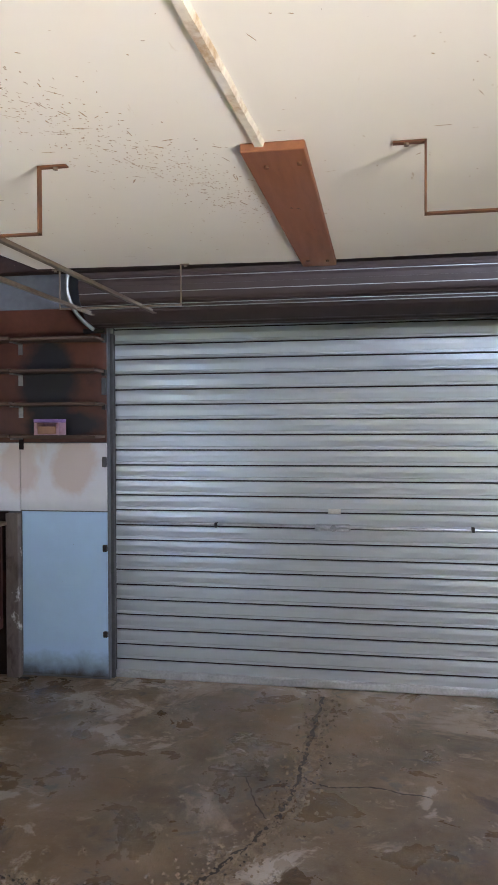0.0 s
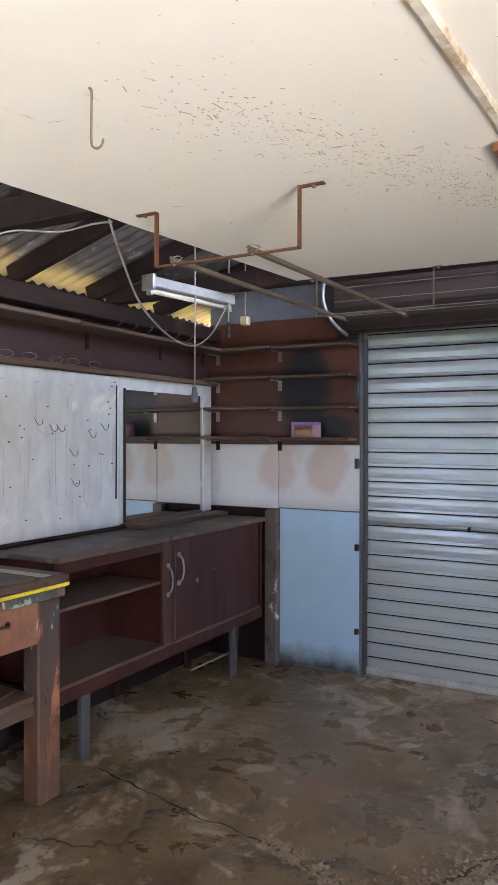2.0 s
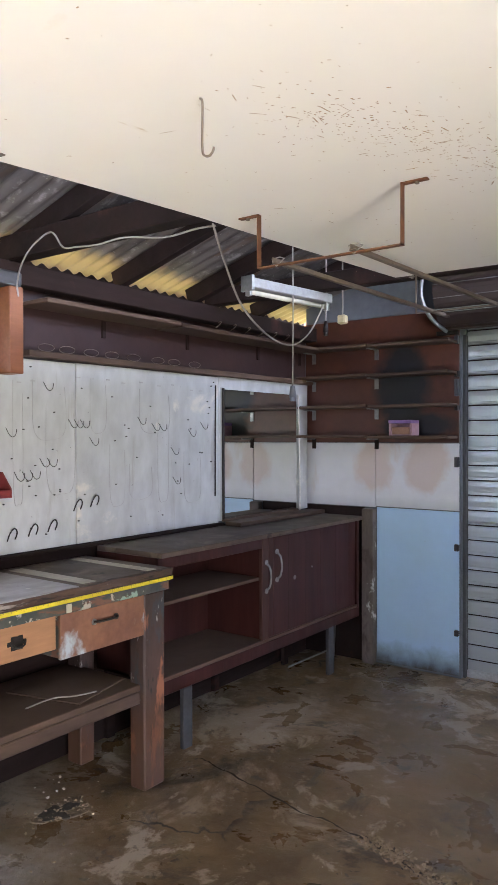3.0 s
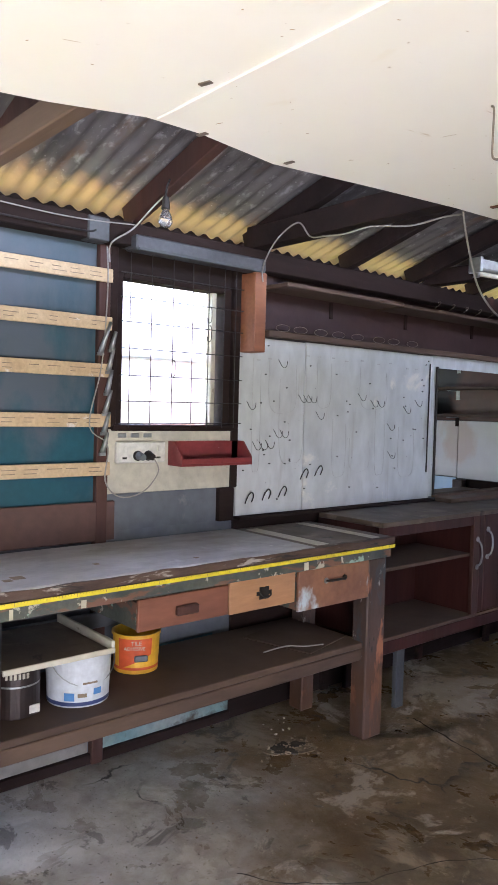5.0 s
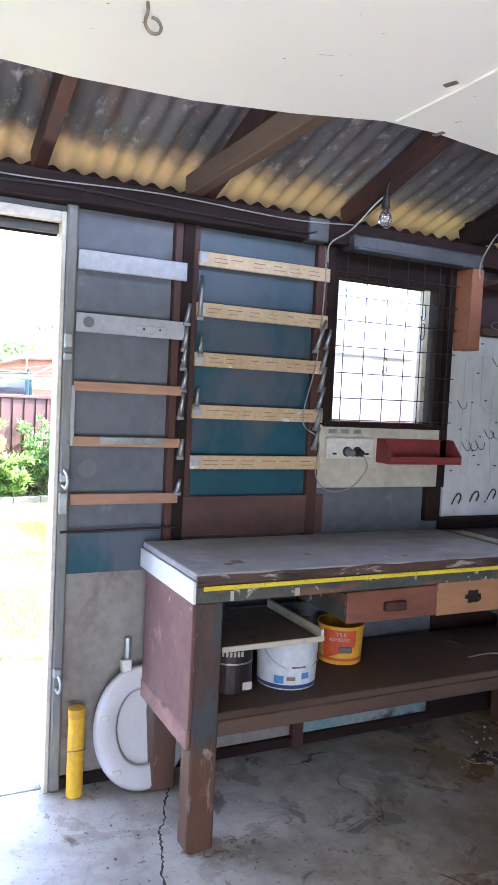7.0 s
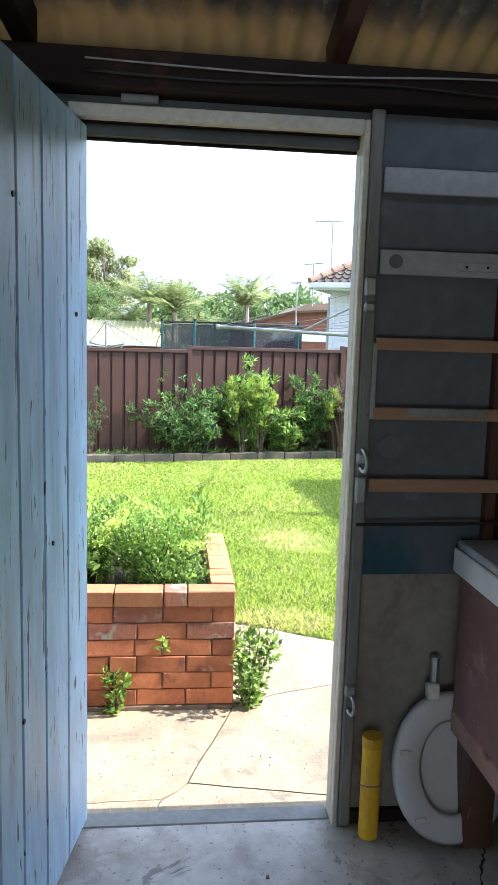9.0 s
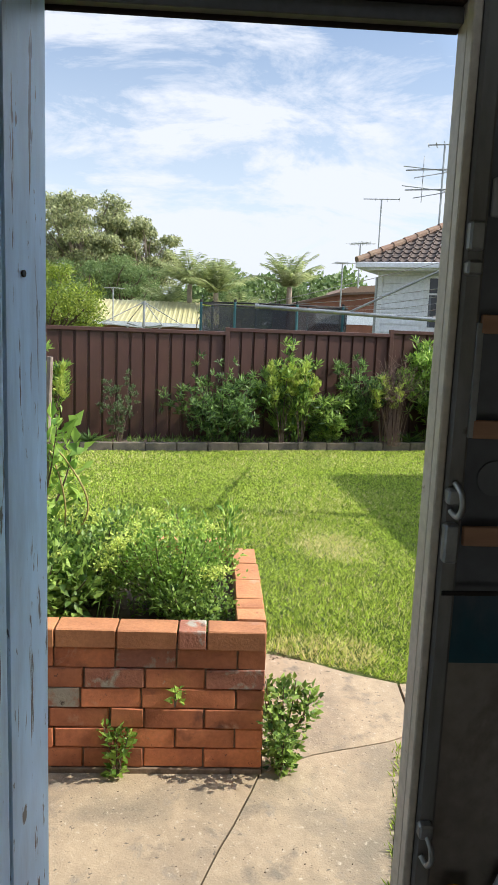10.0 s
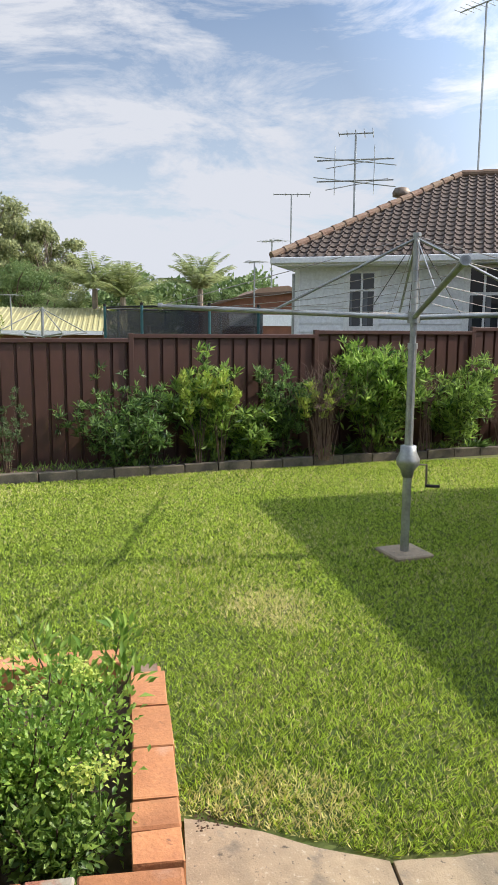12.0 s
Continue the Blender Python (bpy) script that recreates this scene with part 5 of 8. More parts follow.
# bulb and cables under the roof
bulb = thing("hanging_bulb", (-3.25, 1.22, 2.05), "bare clear light bulb in a dark holder, unlit", "light bulb")
part("holder", rod((-3.25, 1.22, 2.17), (-3.25, 1.22, 2.215), 0.017, sides=14, r2=0.012), M_BLACK, bulb)
part("glass", lathe([(0.0, 0), (0.018, 0.004), (0.027, 0.022), (0.022, 0.045), (0.013, 0.062), (0.012, 0.07)], (-3.25, 1.22, 2.102)), plain("bulb_glass", (1, 1, 1), 0.03, 0, 0.95), bulb, smooth=True)
part("flex", tube(curve_points([(-3.25, 1.22, 2.215), (-3.245, 1.22, 2.25), (-3.24, 1.23, 2.28)], 4), 0.004), M_BLACK, bulb)


def cable(pts, r, mat, label):
    solid("roof_cable", tube(curve_points(pts, 7), r * 0.7), mat, label, "cable", "roof cables", smooth=True)


cable([(-3.43, 1.09, 1.98), (-3.42, 1.09, 2.05), (-3.35, 1.14, 2.10), (-3.29, 1.19, 2.18), (-3.26, 1.22, 2.22)], 0.005, M_CABLE, "pale cable from the junction box to the bulb")
cable([(-3.40, 1.84, 2.0), (-3.38, 1.82, 2.05), (-3.30, 1.78, 2.10), (-3.22, 1.77, 2.16), (-3.12, 1.78, 2.20), (-3.04, 1.77, 2.13), (-2.95, 1.76, 2.115), (-2.85, 1.77, 2.11), (-2.75, 1.80, 2.125), (-2.60, 1.84, 2.11), (-2.46, 1.84, 2.115), (-2.37, 1.83, 2.108)], 0.005, M_CABLE, "pale cable slung from joist to joist")
cable([(-3.43, -0.65, 2.09), (-3.43, -0.3, 2.085), (-3.43, 0.1, 2.10), (-3.43, 0.5, 2.085), (-3.43, 0.95, 2.08), (-3.43, 1.03, 2.09)], 0.006, M_BLACK, "dark cable along the wall top")
cable([(-3.435, -0.65, 2.12), (-3.43, -0.1, 2.11), (-3.43, 0.4, 2.13), (-3.43, 0.9, 2.12), (-3.43, 1.2, 2.14)], 0.004, M_CABLE, "pale cable along the wall top")

# the hanging tube light with its cords
tl = thing("hanging_tube_light", (-2.88, 2.95, 2.05), "short grey white fluorescent tube light hanging below the joists, unlit", "light fitting")
part("housing", box(-2.93, -2.865, 2.62, 3.20, 2.10, 2.145, 0.004), surface("dusty_grey_enamel", (0.36, 0.37, 0.37), (0.26, 0.26, 0.25), 0.45, scale=5, bump=0.05), tl)
part("end_cap", box(-2.935, -2.86, 2.612, 2.63, 2.085, 2.155, 0.003), M_STEEL, tl)
part("tube", rod((-2.90, 2.64, 2.084), (-2.90, 3.18, 2.084), 0.0115, sides=14), M_CREAM, tl, "white glass tube", smooth=True)
part("tube_end", box(-2.915, -2.885, 3.18, 3.20, 2.065, 2.105, 0.002), M_STEEL, tl)
part("tube_end", box(-2.915, -2.885, 2.622, 2.64, 2.065, 2.105, 0.002), M_STEEL, tl)

tl.location, tl.rotation_euler = (-2.805, 3.0, 2.055), (0, 0, radians(-8))


def pendant(name, x, y, z_top, z_end, mat, label, r=0.018):
    t = thing(name, (x, y, z_end), label, "hanging socket", "")
    part("cord", tube([(x, y, z_top), (x + 0.003, y, (z_top + z_end) / 2), (x, y, z_end + 0.05)], 0.004), M_CABLE, t, smooth=True)
    part("body", rod((x, y, z_end), (x, y, z_end + 0.055), r, sides=14, r2=r * 0.6), mat, t, smooth=True)
    part("collar", rod((x, y, z_end - 0.018), (x, y, z_end), r * 0.8, sides=14), mat, t)


pendant("hanging_socket", -2.805, 2.95, 2.505, 1.62, M_GREYSHEET, "grey lamp socket hanging on a long pale cord")
pendant("hanging_plug", -2.77, 3.2, 2.515, 1.955, M_BLACK, "black plug hanging on a short cord", 0.014)
hp = thing("hanging_outlet", (-2.73, 3.3, 2.0), "yellowed cube socket hanging on a cord", "hanging socket")
part("cord", tube([(-2.73, 3.3, 2.528), (-2.73, 3.3, 2.15), (-2.73, 3.3, 2.05)], 0.004), M_CABLE, hp)
part("body", box(-2.752, -2.708, 3.28, 3.32, 2.005, 2.05, 0.006), surface("yellowed_plastic", (0.6, 0.5, 0.3), rough=0.4), hp)
solid("slack_cord", tube(curve_points([(-2.355, 1.80, 2.105), (-2.43, 1.95, 2.03), (-2.54, 2.2, 1.92), (-2.63, 2.5, 1.85), (-2.68, 2.75, 1.84), (-2.74, 3.0, 1.93), (-2.77, 3.18, 2.09)], 8), 0.004), M_CABLE,
      "slack pale cord looping from the ceiling edge to the tube light", "cable", smooth=True)


# ---- workbench ----
def handle_bow(pts, r, mat, parent, name="handle", label=""):
    return part(name, tube(curve_points(pts, 5), r), mat, parent, label, smooth=True)


def workbench():
    w = thing("workbench", (-3.25, 1.34, 0), "old timber workbench with chipped dark paint and three drawers", "workbench")
    x0, x1, y0, y1 = -3.495, -2.965, 0.405, 2.27
    part("top", box(x0, x1, y0, 1.78, 0.868, 0.892, 0.004), M_BENCHTOP, w, "worn grey bench top with paint spills")
    part("top_end", box(x0, x1 - 0.01, 1.784, y1, 0.868, 0.889, 0.004), M_CABTOP, w, "brown dusty end of the bench top")
    part("cloth_strip", box(x0 + 0.05, x1 - 0.03, 1.82, 1.885, 0.889, 0.891), M_CREAM, w, "pale strip across the top")
    part("cloth_strip", box(x0 + 0.03, x1 - 0.02, 2.15, 2.20, 0.889, 0.891), M_CREAM, w, "pale strip across the top")
    bm = bmesh.new()
    for k in range(46):
        box(x1 - 0.014, x1 + 0.006, y0 + (y1 - y0) * k / 46, y0 + (y1 - y0) * (k + 1) / 46, 0.858, 0.888, bm=bm)
    bmesh.ops.remove_doubles(bm, verts=bm.verts, dist=0.0005)
    for v in bm.verts:
        v.co.z += 0.005 * noise.noise((0, v.co.y * 9, v.co.z * 9))
        v.co.x += 0.006 * noise.noise((3, v.co.y * 7, v.co.z * 30))
    part("nosing", bm, M_NOSING, w, "split brown nosing along the front")
    part("apron", box(x1 - 0.022, x1 - 0.004, y0, y1 - 0.01, 0.800, 0.853, 0.003), M_BENCHPAINT, w, "dark green apron with chipped paint")
    for ya, yb, za in ((0.415, 0.505, 0.0), (2.125, 2.245, 0.0)):
        part("leg", box(-3.065, -2.98, ya, yb, za, 0.80, 0.006), M_LEG, w)
    for ya, yb in ((0.43, 0.52), (2.13, 2.21), ):
        part("leg", box(-3.46, -3.37, ya, yb, 0.0, 0.86, 0.006), M_LEG, w)
    part("end_panel", box(-3.44, -2.982, 0.402, 0.414, 0.40, 0.80, 0.002), M_ENDPLY, w, "red brown ply end panel with paint spots")
    part("end_rail", box(x0, x1 - 0.002, 0.396, 0.405, 0.800, 0.870, 0.002), surface("chipped_cream_white_paint", (0.70, 0.69, 0.66), (0.62, 0.60, 0.56), 0.5, scale=5, grain=0.05, bump=0.15, stains=[((0.14, 0.09, 0.07), 9, 0.66, 0.69)]), w, "white painted end rail")
    part("end_rail", box(-3.44, -2.985, 0.398, 0.414, 0.335, 0.402, 0.004), surface("worn_pale_red_rail", (0.34, 0.19, 0.15), (0.22, 0.12, 0.10), 0.6, scale=8, bump=0.3, stains=[((0.06, 0.045, 0.04), 9, 0.6, 0.68)]), w, "worn pale red low rail")
    part("shelf", box(-3.48, -3.005, 0.51, 2.15, 0.405, 0.43, 0.003), M_SHELF, w, "dusty brown lower shelf")
    part("shelf_rail", box(-3.02, -2.998, 0.51, 2.12, 0.355, 0.405, 0.004), M_SHELF, w)
    part("back_rail", box(-3.49, -3.47, 0.51, 2.2, 0.56, 0.62, 0.003), M_GREYSHEET, w)
    tape = part("tape_measure_strip", box(x1 + 0.0065, x1 + 0.009, y0 + 0.02, y1, 0.842, 0.856), M_YELLOWTAPE, w, "yellow tape measure strip along the front")
    bm = bmesh.new()
    for k in range(185):
        y = y0 + 0.025 + k * 0.01
        h = 0.010 if k % 10 == 0 else (0.007 if k % 5 == 0 else 0.004)
        box(x1 + 0.0092, x1 + 0.0096, y, y + 0.0014, 0.856 - h, 0.856, bm=bm)
    part("tick_marks", bm, M_INK, tape)
    for k, y in enumerate((0.52, 0.75, 1.72)):
        part("paint_run", box(x1 - 0.0035, x1 - 0.0022, y, y + 0.012 + 0.006 * (k % 3), 0.803, 0.834 - 0.006 * (k % 2)), M_CREAM, w, "run of pale paint")
    # drawers
    for ya, yb, za, zb, mat, lab, out, turn in ((0.955, 1.335, 0.690, 0.798, surface("orange_stained_drawer", (0.22, 0.085, 0.05), (0.14, 0.055, 0.035), 0.5, scale=5, stretch=(1, 0.25, 1), bump=0.12, stains=[((0.5, 0.42, 0.35), 30, 0.7, 0.73)]), "orange brown drawer front with a wooden pull", 0.012, 1.6),
                                        (1.345, 1.675, 0.684, 0.806, surface("light_oak_drawer", (0.42, 0.22, 0.11), (0.36, 0.18, 0.085), 0.45, scale=6, stretch=(1, 0.15, 1), bump=0.06), "light oak drawer front with an ornate black pull", 0.006, 0.8),
                                        (1.70, 2.12, 0.637, 0.812, surface("paint_splashed_drawer", (0.26, 0.12, 0.065), (0.18, 0.08, 0.05), 0.5, scale=5, bump=0.12, stains=[((0.45, 0.52, 0.56), 3.2, 0.54, 0.62)]), "brown drawer front splashed with pale blue paint", 0.0, 0.0)):
        d = part("drawer", box(-2.99 + out, -2.975 + out, ya, yb, za, zb, 0.003), mat, w, lab)
        part("drawer_side", box(-3.40, -2.991 + out, ya + 0.004, ya + 0.016, za + 0.004, zb - 0.012), M_BENCHPAINT, w)
        part("drawer_bottom", box(-3.40, -2.991 + out, ya + 0.017, yb - 0.004, za, za + 0.006), M_CREAM, w)
        part("drawer_side", box(-3.40, -2.991 + out, yb - 0.016, yb - 0.004, za + 0.008, zb - 0.012), M_BENCHPAINT, w)
        c, zc, xf = (ya + yb) / 2, (za + zb) / 2, -2.975 + out
        if lab.startswith("orange"):
            part("pull", box(xf, xf + 0.022, c - 0.045, c + 0.045, zc - 0.018, zc + 0.014, 0.004), M_REDWOOD, d, "worn wooden pull")
        elif lab.startswith("light"):
            bm = rod((xf, c, zc), (xf + 0.006, c, zc), 0.022, sides=16)
            for a in range(6):
                box(xf, xf + 0.005, c - 0.01 + 0.028 * math.cos(a * 1.047), c + 0.01 + 0.028 * math.cos(a * 1.047), zc - 0.008 + 0.018 * math.sin(a * 1.047), zc + 0.008 + 0.018 * math.sin(a * 1.047), 0.002, bm=bm)
            part("back_plate", bm, M_BLACK, d, "ornate black back plate")
            handle_bow([(xf + 0.006, c - 0.025, zc + 0.006), (xf + 0.018, c - 0.02, zc - 0.006), (xf + 0.022, c, zc - 0.012), (xf + 0.018, c + 0.02, zc - 0.006), (xf + 0.006, c + 0.025, zc + 0.006)], 0.0035, M_BLACK, d, "pull")
        else:
            handle_bow([(xf, c - 0.055, zc + 0.02), (xf + 0.018, c - 0.045, zc + 0.022), (xf + 0.022, c, zc + 0.022), (xf + 0.018, c + 0.045, zc + 0.022), (xf, c + 0.055, zc + 0.02)], 0.005, M_BLACK, d, "pull", "dark metal bow pull")
            part("pull_foot", rod((xf, c - 0.055, zc + 0.02), (xf + 0.004, c - 0.055, zc + 0.02), 0.012, sides=12), M_STEEL, d)
            part("pull_foot", rod((xf, c + 0.055, zc + 0.02), (xf + 0.004, c + 0.055, zc + 0.02), 0.012, sides=12), M_BLACK, d)
    # tray hung under the top
    part("hung_tray", box(-3.40, -3.0, 0.52, 0.88, 0.632, 0.638), M_CABTOP, w, "dusty sheet tray under the top")
    part("tray_lip", box(-3.40, -3.0, 0.88, 0.892, 0.632, 0.668, 0.002), M_CREAM, w)
    part("tray_lip", box(-3.004, -2.996, 0.515, 0.892, 0.628, 0.646, 0.002), M_CREAM, w)
    return w


workbench()


def pail(name, x, y, z, r, h, bands, label, handle=True, taper=0.93):
    """A round pail: bands are (from, to, material, name, label) up its side."""
    t = thing(name, (x, y, z), label, "pail" if r > 0.09 else "tin")
    prof = [(0, 0.004), (r * taper - 0.004, 0.004), (r * taper, 0.0), (r, h - 0.012), (r + 0.005, h - 0.010), (r + 0.005, h), (r - 0.002, h), (r - 0.004, h - 0.02), (r * taper - 0.004, 0.008), (0, 0.008)]
    part("body", lathe(prof, (x, y, z), sides=32), bands[0][2], t, smooth=False)
    for a, b, mat, nm, lab in bands[1:]:
        ra, rb = r * (taper + (1 - taper) * a) + 0.0012, r * (taper + (1 - taper) * b) + 0.0012
        part(nm, lathe([(ra, a * h), (rb, b * h)], (x, y, z), sides=32), mat, t, lab, smooth=True)
    if handle:
        pts = [(x + 0.03 + 0.07 * math.sin(a), y + (r + 0.006) * math.cos(a), z + h * 0.85 - 0.09 * math.sin(a)) for a in [i * math.pi / 14 for i in range(15)]]
        part("bail", tube(pts, 0.002, sides=5), M_STEEL, t, "thin wire bail handle", smooth=True)
    return t


M_TIN = surface("black_tin", (0.025, 0.02, 0.02), (0.05, 0.03, 0.025), 0.35, metal=0.3, scale=8, bump=0.05)
M_PAILW = surface("white_pail_plastic", (0.62, 0.65, 0.68), (0.55, 0.58, 0.62), 0.35, scale=4, bump=0.03, stains=[((0.3, 0.3, 0.32), 12, 0.66, 0.74)])
M_YEL = surface("yellow_pail_plastic", (0.75, 0.42, 0.03), (0.7, 0.36, 0.03), 0.35, scale=4, bump=0.02)
M_ORG = surface("red_orange_print", (0.62, 0.10, 0.03), (0.55, 0.08, 0.03), 0.4, scale=4, bump=0.02)
M_NAVY = surface("navy_print", (0.02, 0.035, 0.12), (0.03, 0.05, 0.16), 0.4, bump=0)
M_BLUEPRINT = surface("blue_print", (0.08, 0.25, 0.55), (0.06, 0.2, 0.45), 0.4, bump=0)
tin = pail("paint_tin", -3.20, 0.64, 0.431, 0.078, 0.185, [(0, 1, M_TIN, "", "")], "black round paint tin with pale unreadable lettering on the lower shelf", False, 1.0)
for k in range(6):
    a = -0.75 + k * 0.17
    part("lettering", box(-3.20 + 0.0785 * math.cos(a) - 0.001, -3.20 + 0.0785 * math.cos(a) + 0.0015, 0.64 + 0.0785 * math.sin(a) - 0.004, 0.64 + 0.0785 * math.sin(a) + 0.004, 0.56, 0.577), M_CREAM, tin)
part("lid_rim", lathe([(0.079, 0.18), (0.083, 0.182), (0.083, 0.192), (0.079, 0.194)], (-3.20, 0.64, 0.431), sides=32), M_STEEL, tin, "grey metal rim", smooth=True)
part("label_band", lathe([(0.0788, 0.10), (0.0788, 0.106)], (-3.20, 0.64, 0.431), sides=32), M_STEEL, tin, smooth=True)
part("barcode", box(-3.128, -3.1225, 0.655, 0.69, 0.442, 0.468), M_WHITEPL, tin, "white code panel")
wp = pail("white_pail", -3.19, 0.86, 0.431, 0.112, 0.185, [(0, 1, M_PAILW, "", ""), (0.03, 0.10, M_NAVY, "print_band", "navy printed band")], "white paint pail with navy print on the lower bench shelf")
for a, z, w_, h_, m in ((-0.75, 0.468, 0.034, 0.026, M_BLUEPRINT), (-0.35, 0.472, 0.03, 0.012, M_INK), (0.15, 0.480, 0.028, 0.02, M_BLUEPRINT), (-0.1, 0.512, 0.05, 0.006, M_INK)):
    bm = box(0.105, 0.1085, -w_ / 2, w_ / 2, -h_ / 2, h_ / 2)
    bm.transform(Matrix.Translation((-3.19, 0.86, z)) @ Matrix.Rotation(a, 4, "Z"))
    part("print", bm, m, wp, "printed patch")
yp = pail("adhesive_pail", -3.28, 1.16, 0.431, 0.100, 0.165, [(0, 1, M_YEL, "", ""), (0.10, 0.17, M_ORG, "print_band", "orange red band")], "yellow and red tile adhesive pail on the lower shelf", False)
bm = bmesh.new()
n = 14
rows = []
for i in range(n + 1):
    a = -1.35 + i * 1.5 / n
    za, zb = 0.43 + 0.02 + 0.06 * (i / n), 0.43 + 0.15
    r1, r2 = 0.0965, 0.1013
    rows.append((bm.verts.new((-3.28 + r1 * math.cos(a), 1.16 + r1 * math.sin(a), za)), bm.verts.new((-3.28 + r2 * math.cos(a), 1.16 + r2 * math.sin(a), zb))))
for p, q in zip(rows, rows[1:]):
    bm.faces.new((p[0], q[0], q[1], p[1]))
part("red_print", bm, M_ORG, yp, "red printed field")


def word(text, size, loc, ang, mat, parent, name="lettering"):
    cu = bpy.data.curves.new(name, "FONT")
    cu.body, cu.size, cu.extrude, cu.align_x = text, size, 0.0004, "CENTER"
    tmp = bpy.data.objects.new("tmp", cu)
    me = bpy.data.meshes.new_from_object(tmp)
    bpy.data.objects.remove(tmp)
    bm = bmesh.new()
    bm.from_mesh(me)
    bm.transform(Matrix.Translation(loc) @ Matrix.Rotation(ang, 4, "Z") @ Matrix(((0, 0, 1, 0), (1, 0, 0, 0), (0, 1, 0, 0), (0, 0, 0, 1))))
    return part(name, bm, mat, parent)


word("TILE", 0.024, (-3.28 + 0.104 * math.cos(-0.55), 1.16 + 0.104 * math.sin(-0.55), 0.556), -0.55, M_CREAM, yp)
word("ADHESIVE", 0.020, (-3.28 + 0.104 * math.cos(-0.62), 1.16 + 0.104 * math.sin(-0.62), 0.536), -0.62, M_CREAM, yp)
bm = box(0.100, 0.1025, -0.028, 0.028, -0.012, 0.014, 0.004)
bm.transform(Matrix.Translation((-3.28, 1.16, 0.498)) @ Matrix.Rotation(-0.35, 4, "Z"))
part("print", bm, M_GREYSHEET, yp, "grey picture of a tile")
bm = box(-3.40, -3.06, 1.78, 2.10, 0.431, 0.436, 0.001)
bm.transform(Matrix.Translation((-3.23, 1.94, 0)) @ Matrix.Rotation(0.25, 4, "Z") @ Matrix.Translation((3.23, -1.94, 0)))
solid("loose_sheet", bm, M_SHELF, "worn flat sheet of board lying on the lower shelf", "board")
solid("white_wire", tube(curve_points([(-3.15, 1.68, 0.434), (-3.12, 1.78, 0.450), (-3.09, 1.86, 0.442), (-3.07, 1.95, 0.439)], 5), 0.003), M_CABLE, "white stiff wire lying on the lower shelf", "wire", smooth=True)
for x, y, s in ((-3.10, 0.60, 0.02), (-3.08, 0.56, 0.014), (-3.15, 0.9, 0.01), (-3.05, 1.25, 0.008)):
    solid("bench_scrap", box(x - s, x + s, y - s, y + s, 0.8925, 0.8935), M_INK, "dark scrap of paper on the bench top", "scrap", "bench scraps")


yp.scale, yp.location = (0.9, 0.9, 0.9), (-3.32, 1.172, 0.431)


# ---- sideboard cabinet ----
def cabinet():
    c = thing("sideboard", (-3.30, 3.27, 0), "dark mahogany veneer sideboard with one open bay and dusty top", "sideboard")
    xf, xb, y0, y1 = -3.10, -3.49, 2.33, 4.165
    part("top", box(xb, -3.075, y0, y1 + 0.02, 0.905, 0.928, 0.003), M_CABTOP, c, "dusty brown top")
    part("top_rail", box(xf - 0.018, xf, y0, 3.11, 0.852, 0.904, 0.002), M_CAB, c)
    part("bottom", box(xb, xf - 0.001, y0, y1, 0.355, 0.372, 0.002), M_SHELF, c, "dusty bottom board")
    part("plinth_rail", box(xf - 0.022, xf + 0.004, y0, y1, 0.295, 0.356, 0.003), M_CAB, c)
    part("side", box(xb, xf, y0, y0 + 0.018, 0.356, 0.904), M_CAB, c)
    part("side", box(xb, xf + 0.002, y1 - 0.02, y1, 0.30, 0.904, 0.002), M_CAB, c)
    part("back", box(xb, xb + 0.006, y0 + 0.018, y1 - 0.02, 0.372, 0.904), M_CAB, c)
    part("divider", box(xb + 0.006, xf - 0.002, 3.13, 3.15, 0.372, 0.904), M_CAB, c)
    part("stile", box(xf - 0.02, xf + 0.003, 3.11, 3.165, 0.372, 0.904, 0.002), M_REDWOOD, c)
    part("shelf", box(xb + 0.006, xf - 0.03, y0 + 0.018, 3.13, 0.68, 0.697, 0.002), M_SHELF, c)
    for ya, yb in ((3.17, 3.215), (3.218, 4.12)):
        d = part("door", box(xf - 0.016, xf, ya, yb, 0.375, 0.90, 0.003), M_CAB, c)
        if yb > 4:
            for k in range(5):
                part("reed", box(xf, xf + 0.0008, ya + 0.14 + k * 0.17, ya + 0.141 + k * 0.17, 0.38, 0.895), M_DARK, d)
            part("escutcheon", rod((xf, 3.42, 0.655), (xf + 0.003, 3.42, 0.655), 0.012, sides=14), M_STEEL, d)
            part("screw", rod((xf, 3.60, 0.69), (xf + 0.003, 3.60, 0.69), 0.005, sides=8), M_STEEL, d)
    for y, z in ((3.145, 0.70), (3.245, 0.745)):
        h = part("handle", tube(curve_points([(xf + 0.004, y, z - 0.07), (xf + 0.025, y, z - 0.05), (xf + 0.034, y, z), (xf + 0.025, y, z + 0.05), (xf + 0.004, y, z + 0.07)], 5), 0.0055), M_STEEL, c, "chrome bow handle", smooth=True)
        for s in (-0.075, 0.075):
            part("rosette", rod((xf, y, z + s), (xf + 0.006, y, z + s), 0.014, sides=14), M_STEEL, h)
    for y in (2.52, 3.83):
        part("leg", box(xf - 0.045, xf - 0.02, y, y + 0.062, 0.0, 0.296, 0.003), M_TIN_DARK, c, "grey painted angle leg")
        part("leg", box(xb + 0.02, xb + 0.045, y, y + 0.05, 0.0, 0.296, 0.003), M_DARK, c)
    part("stay", rod((xf - 0.03, 3.92, 0.29), (xf - 0.18, 4.16, 0.01), 0.005), M_STEEL, c, "thin grey stay rod")
    part("stay", rod((xf - 0.06, 3.45, 0.14), (xf - 0.04, 3.84, 0.145), 0.005), M_STEEL, c, "thin grey stay rod")


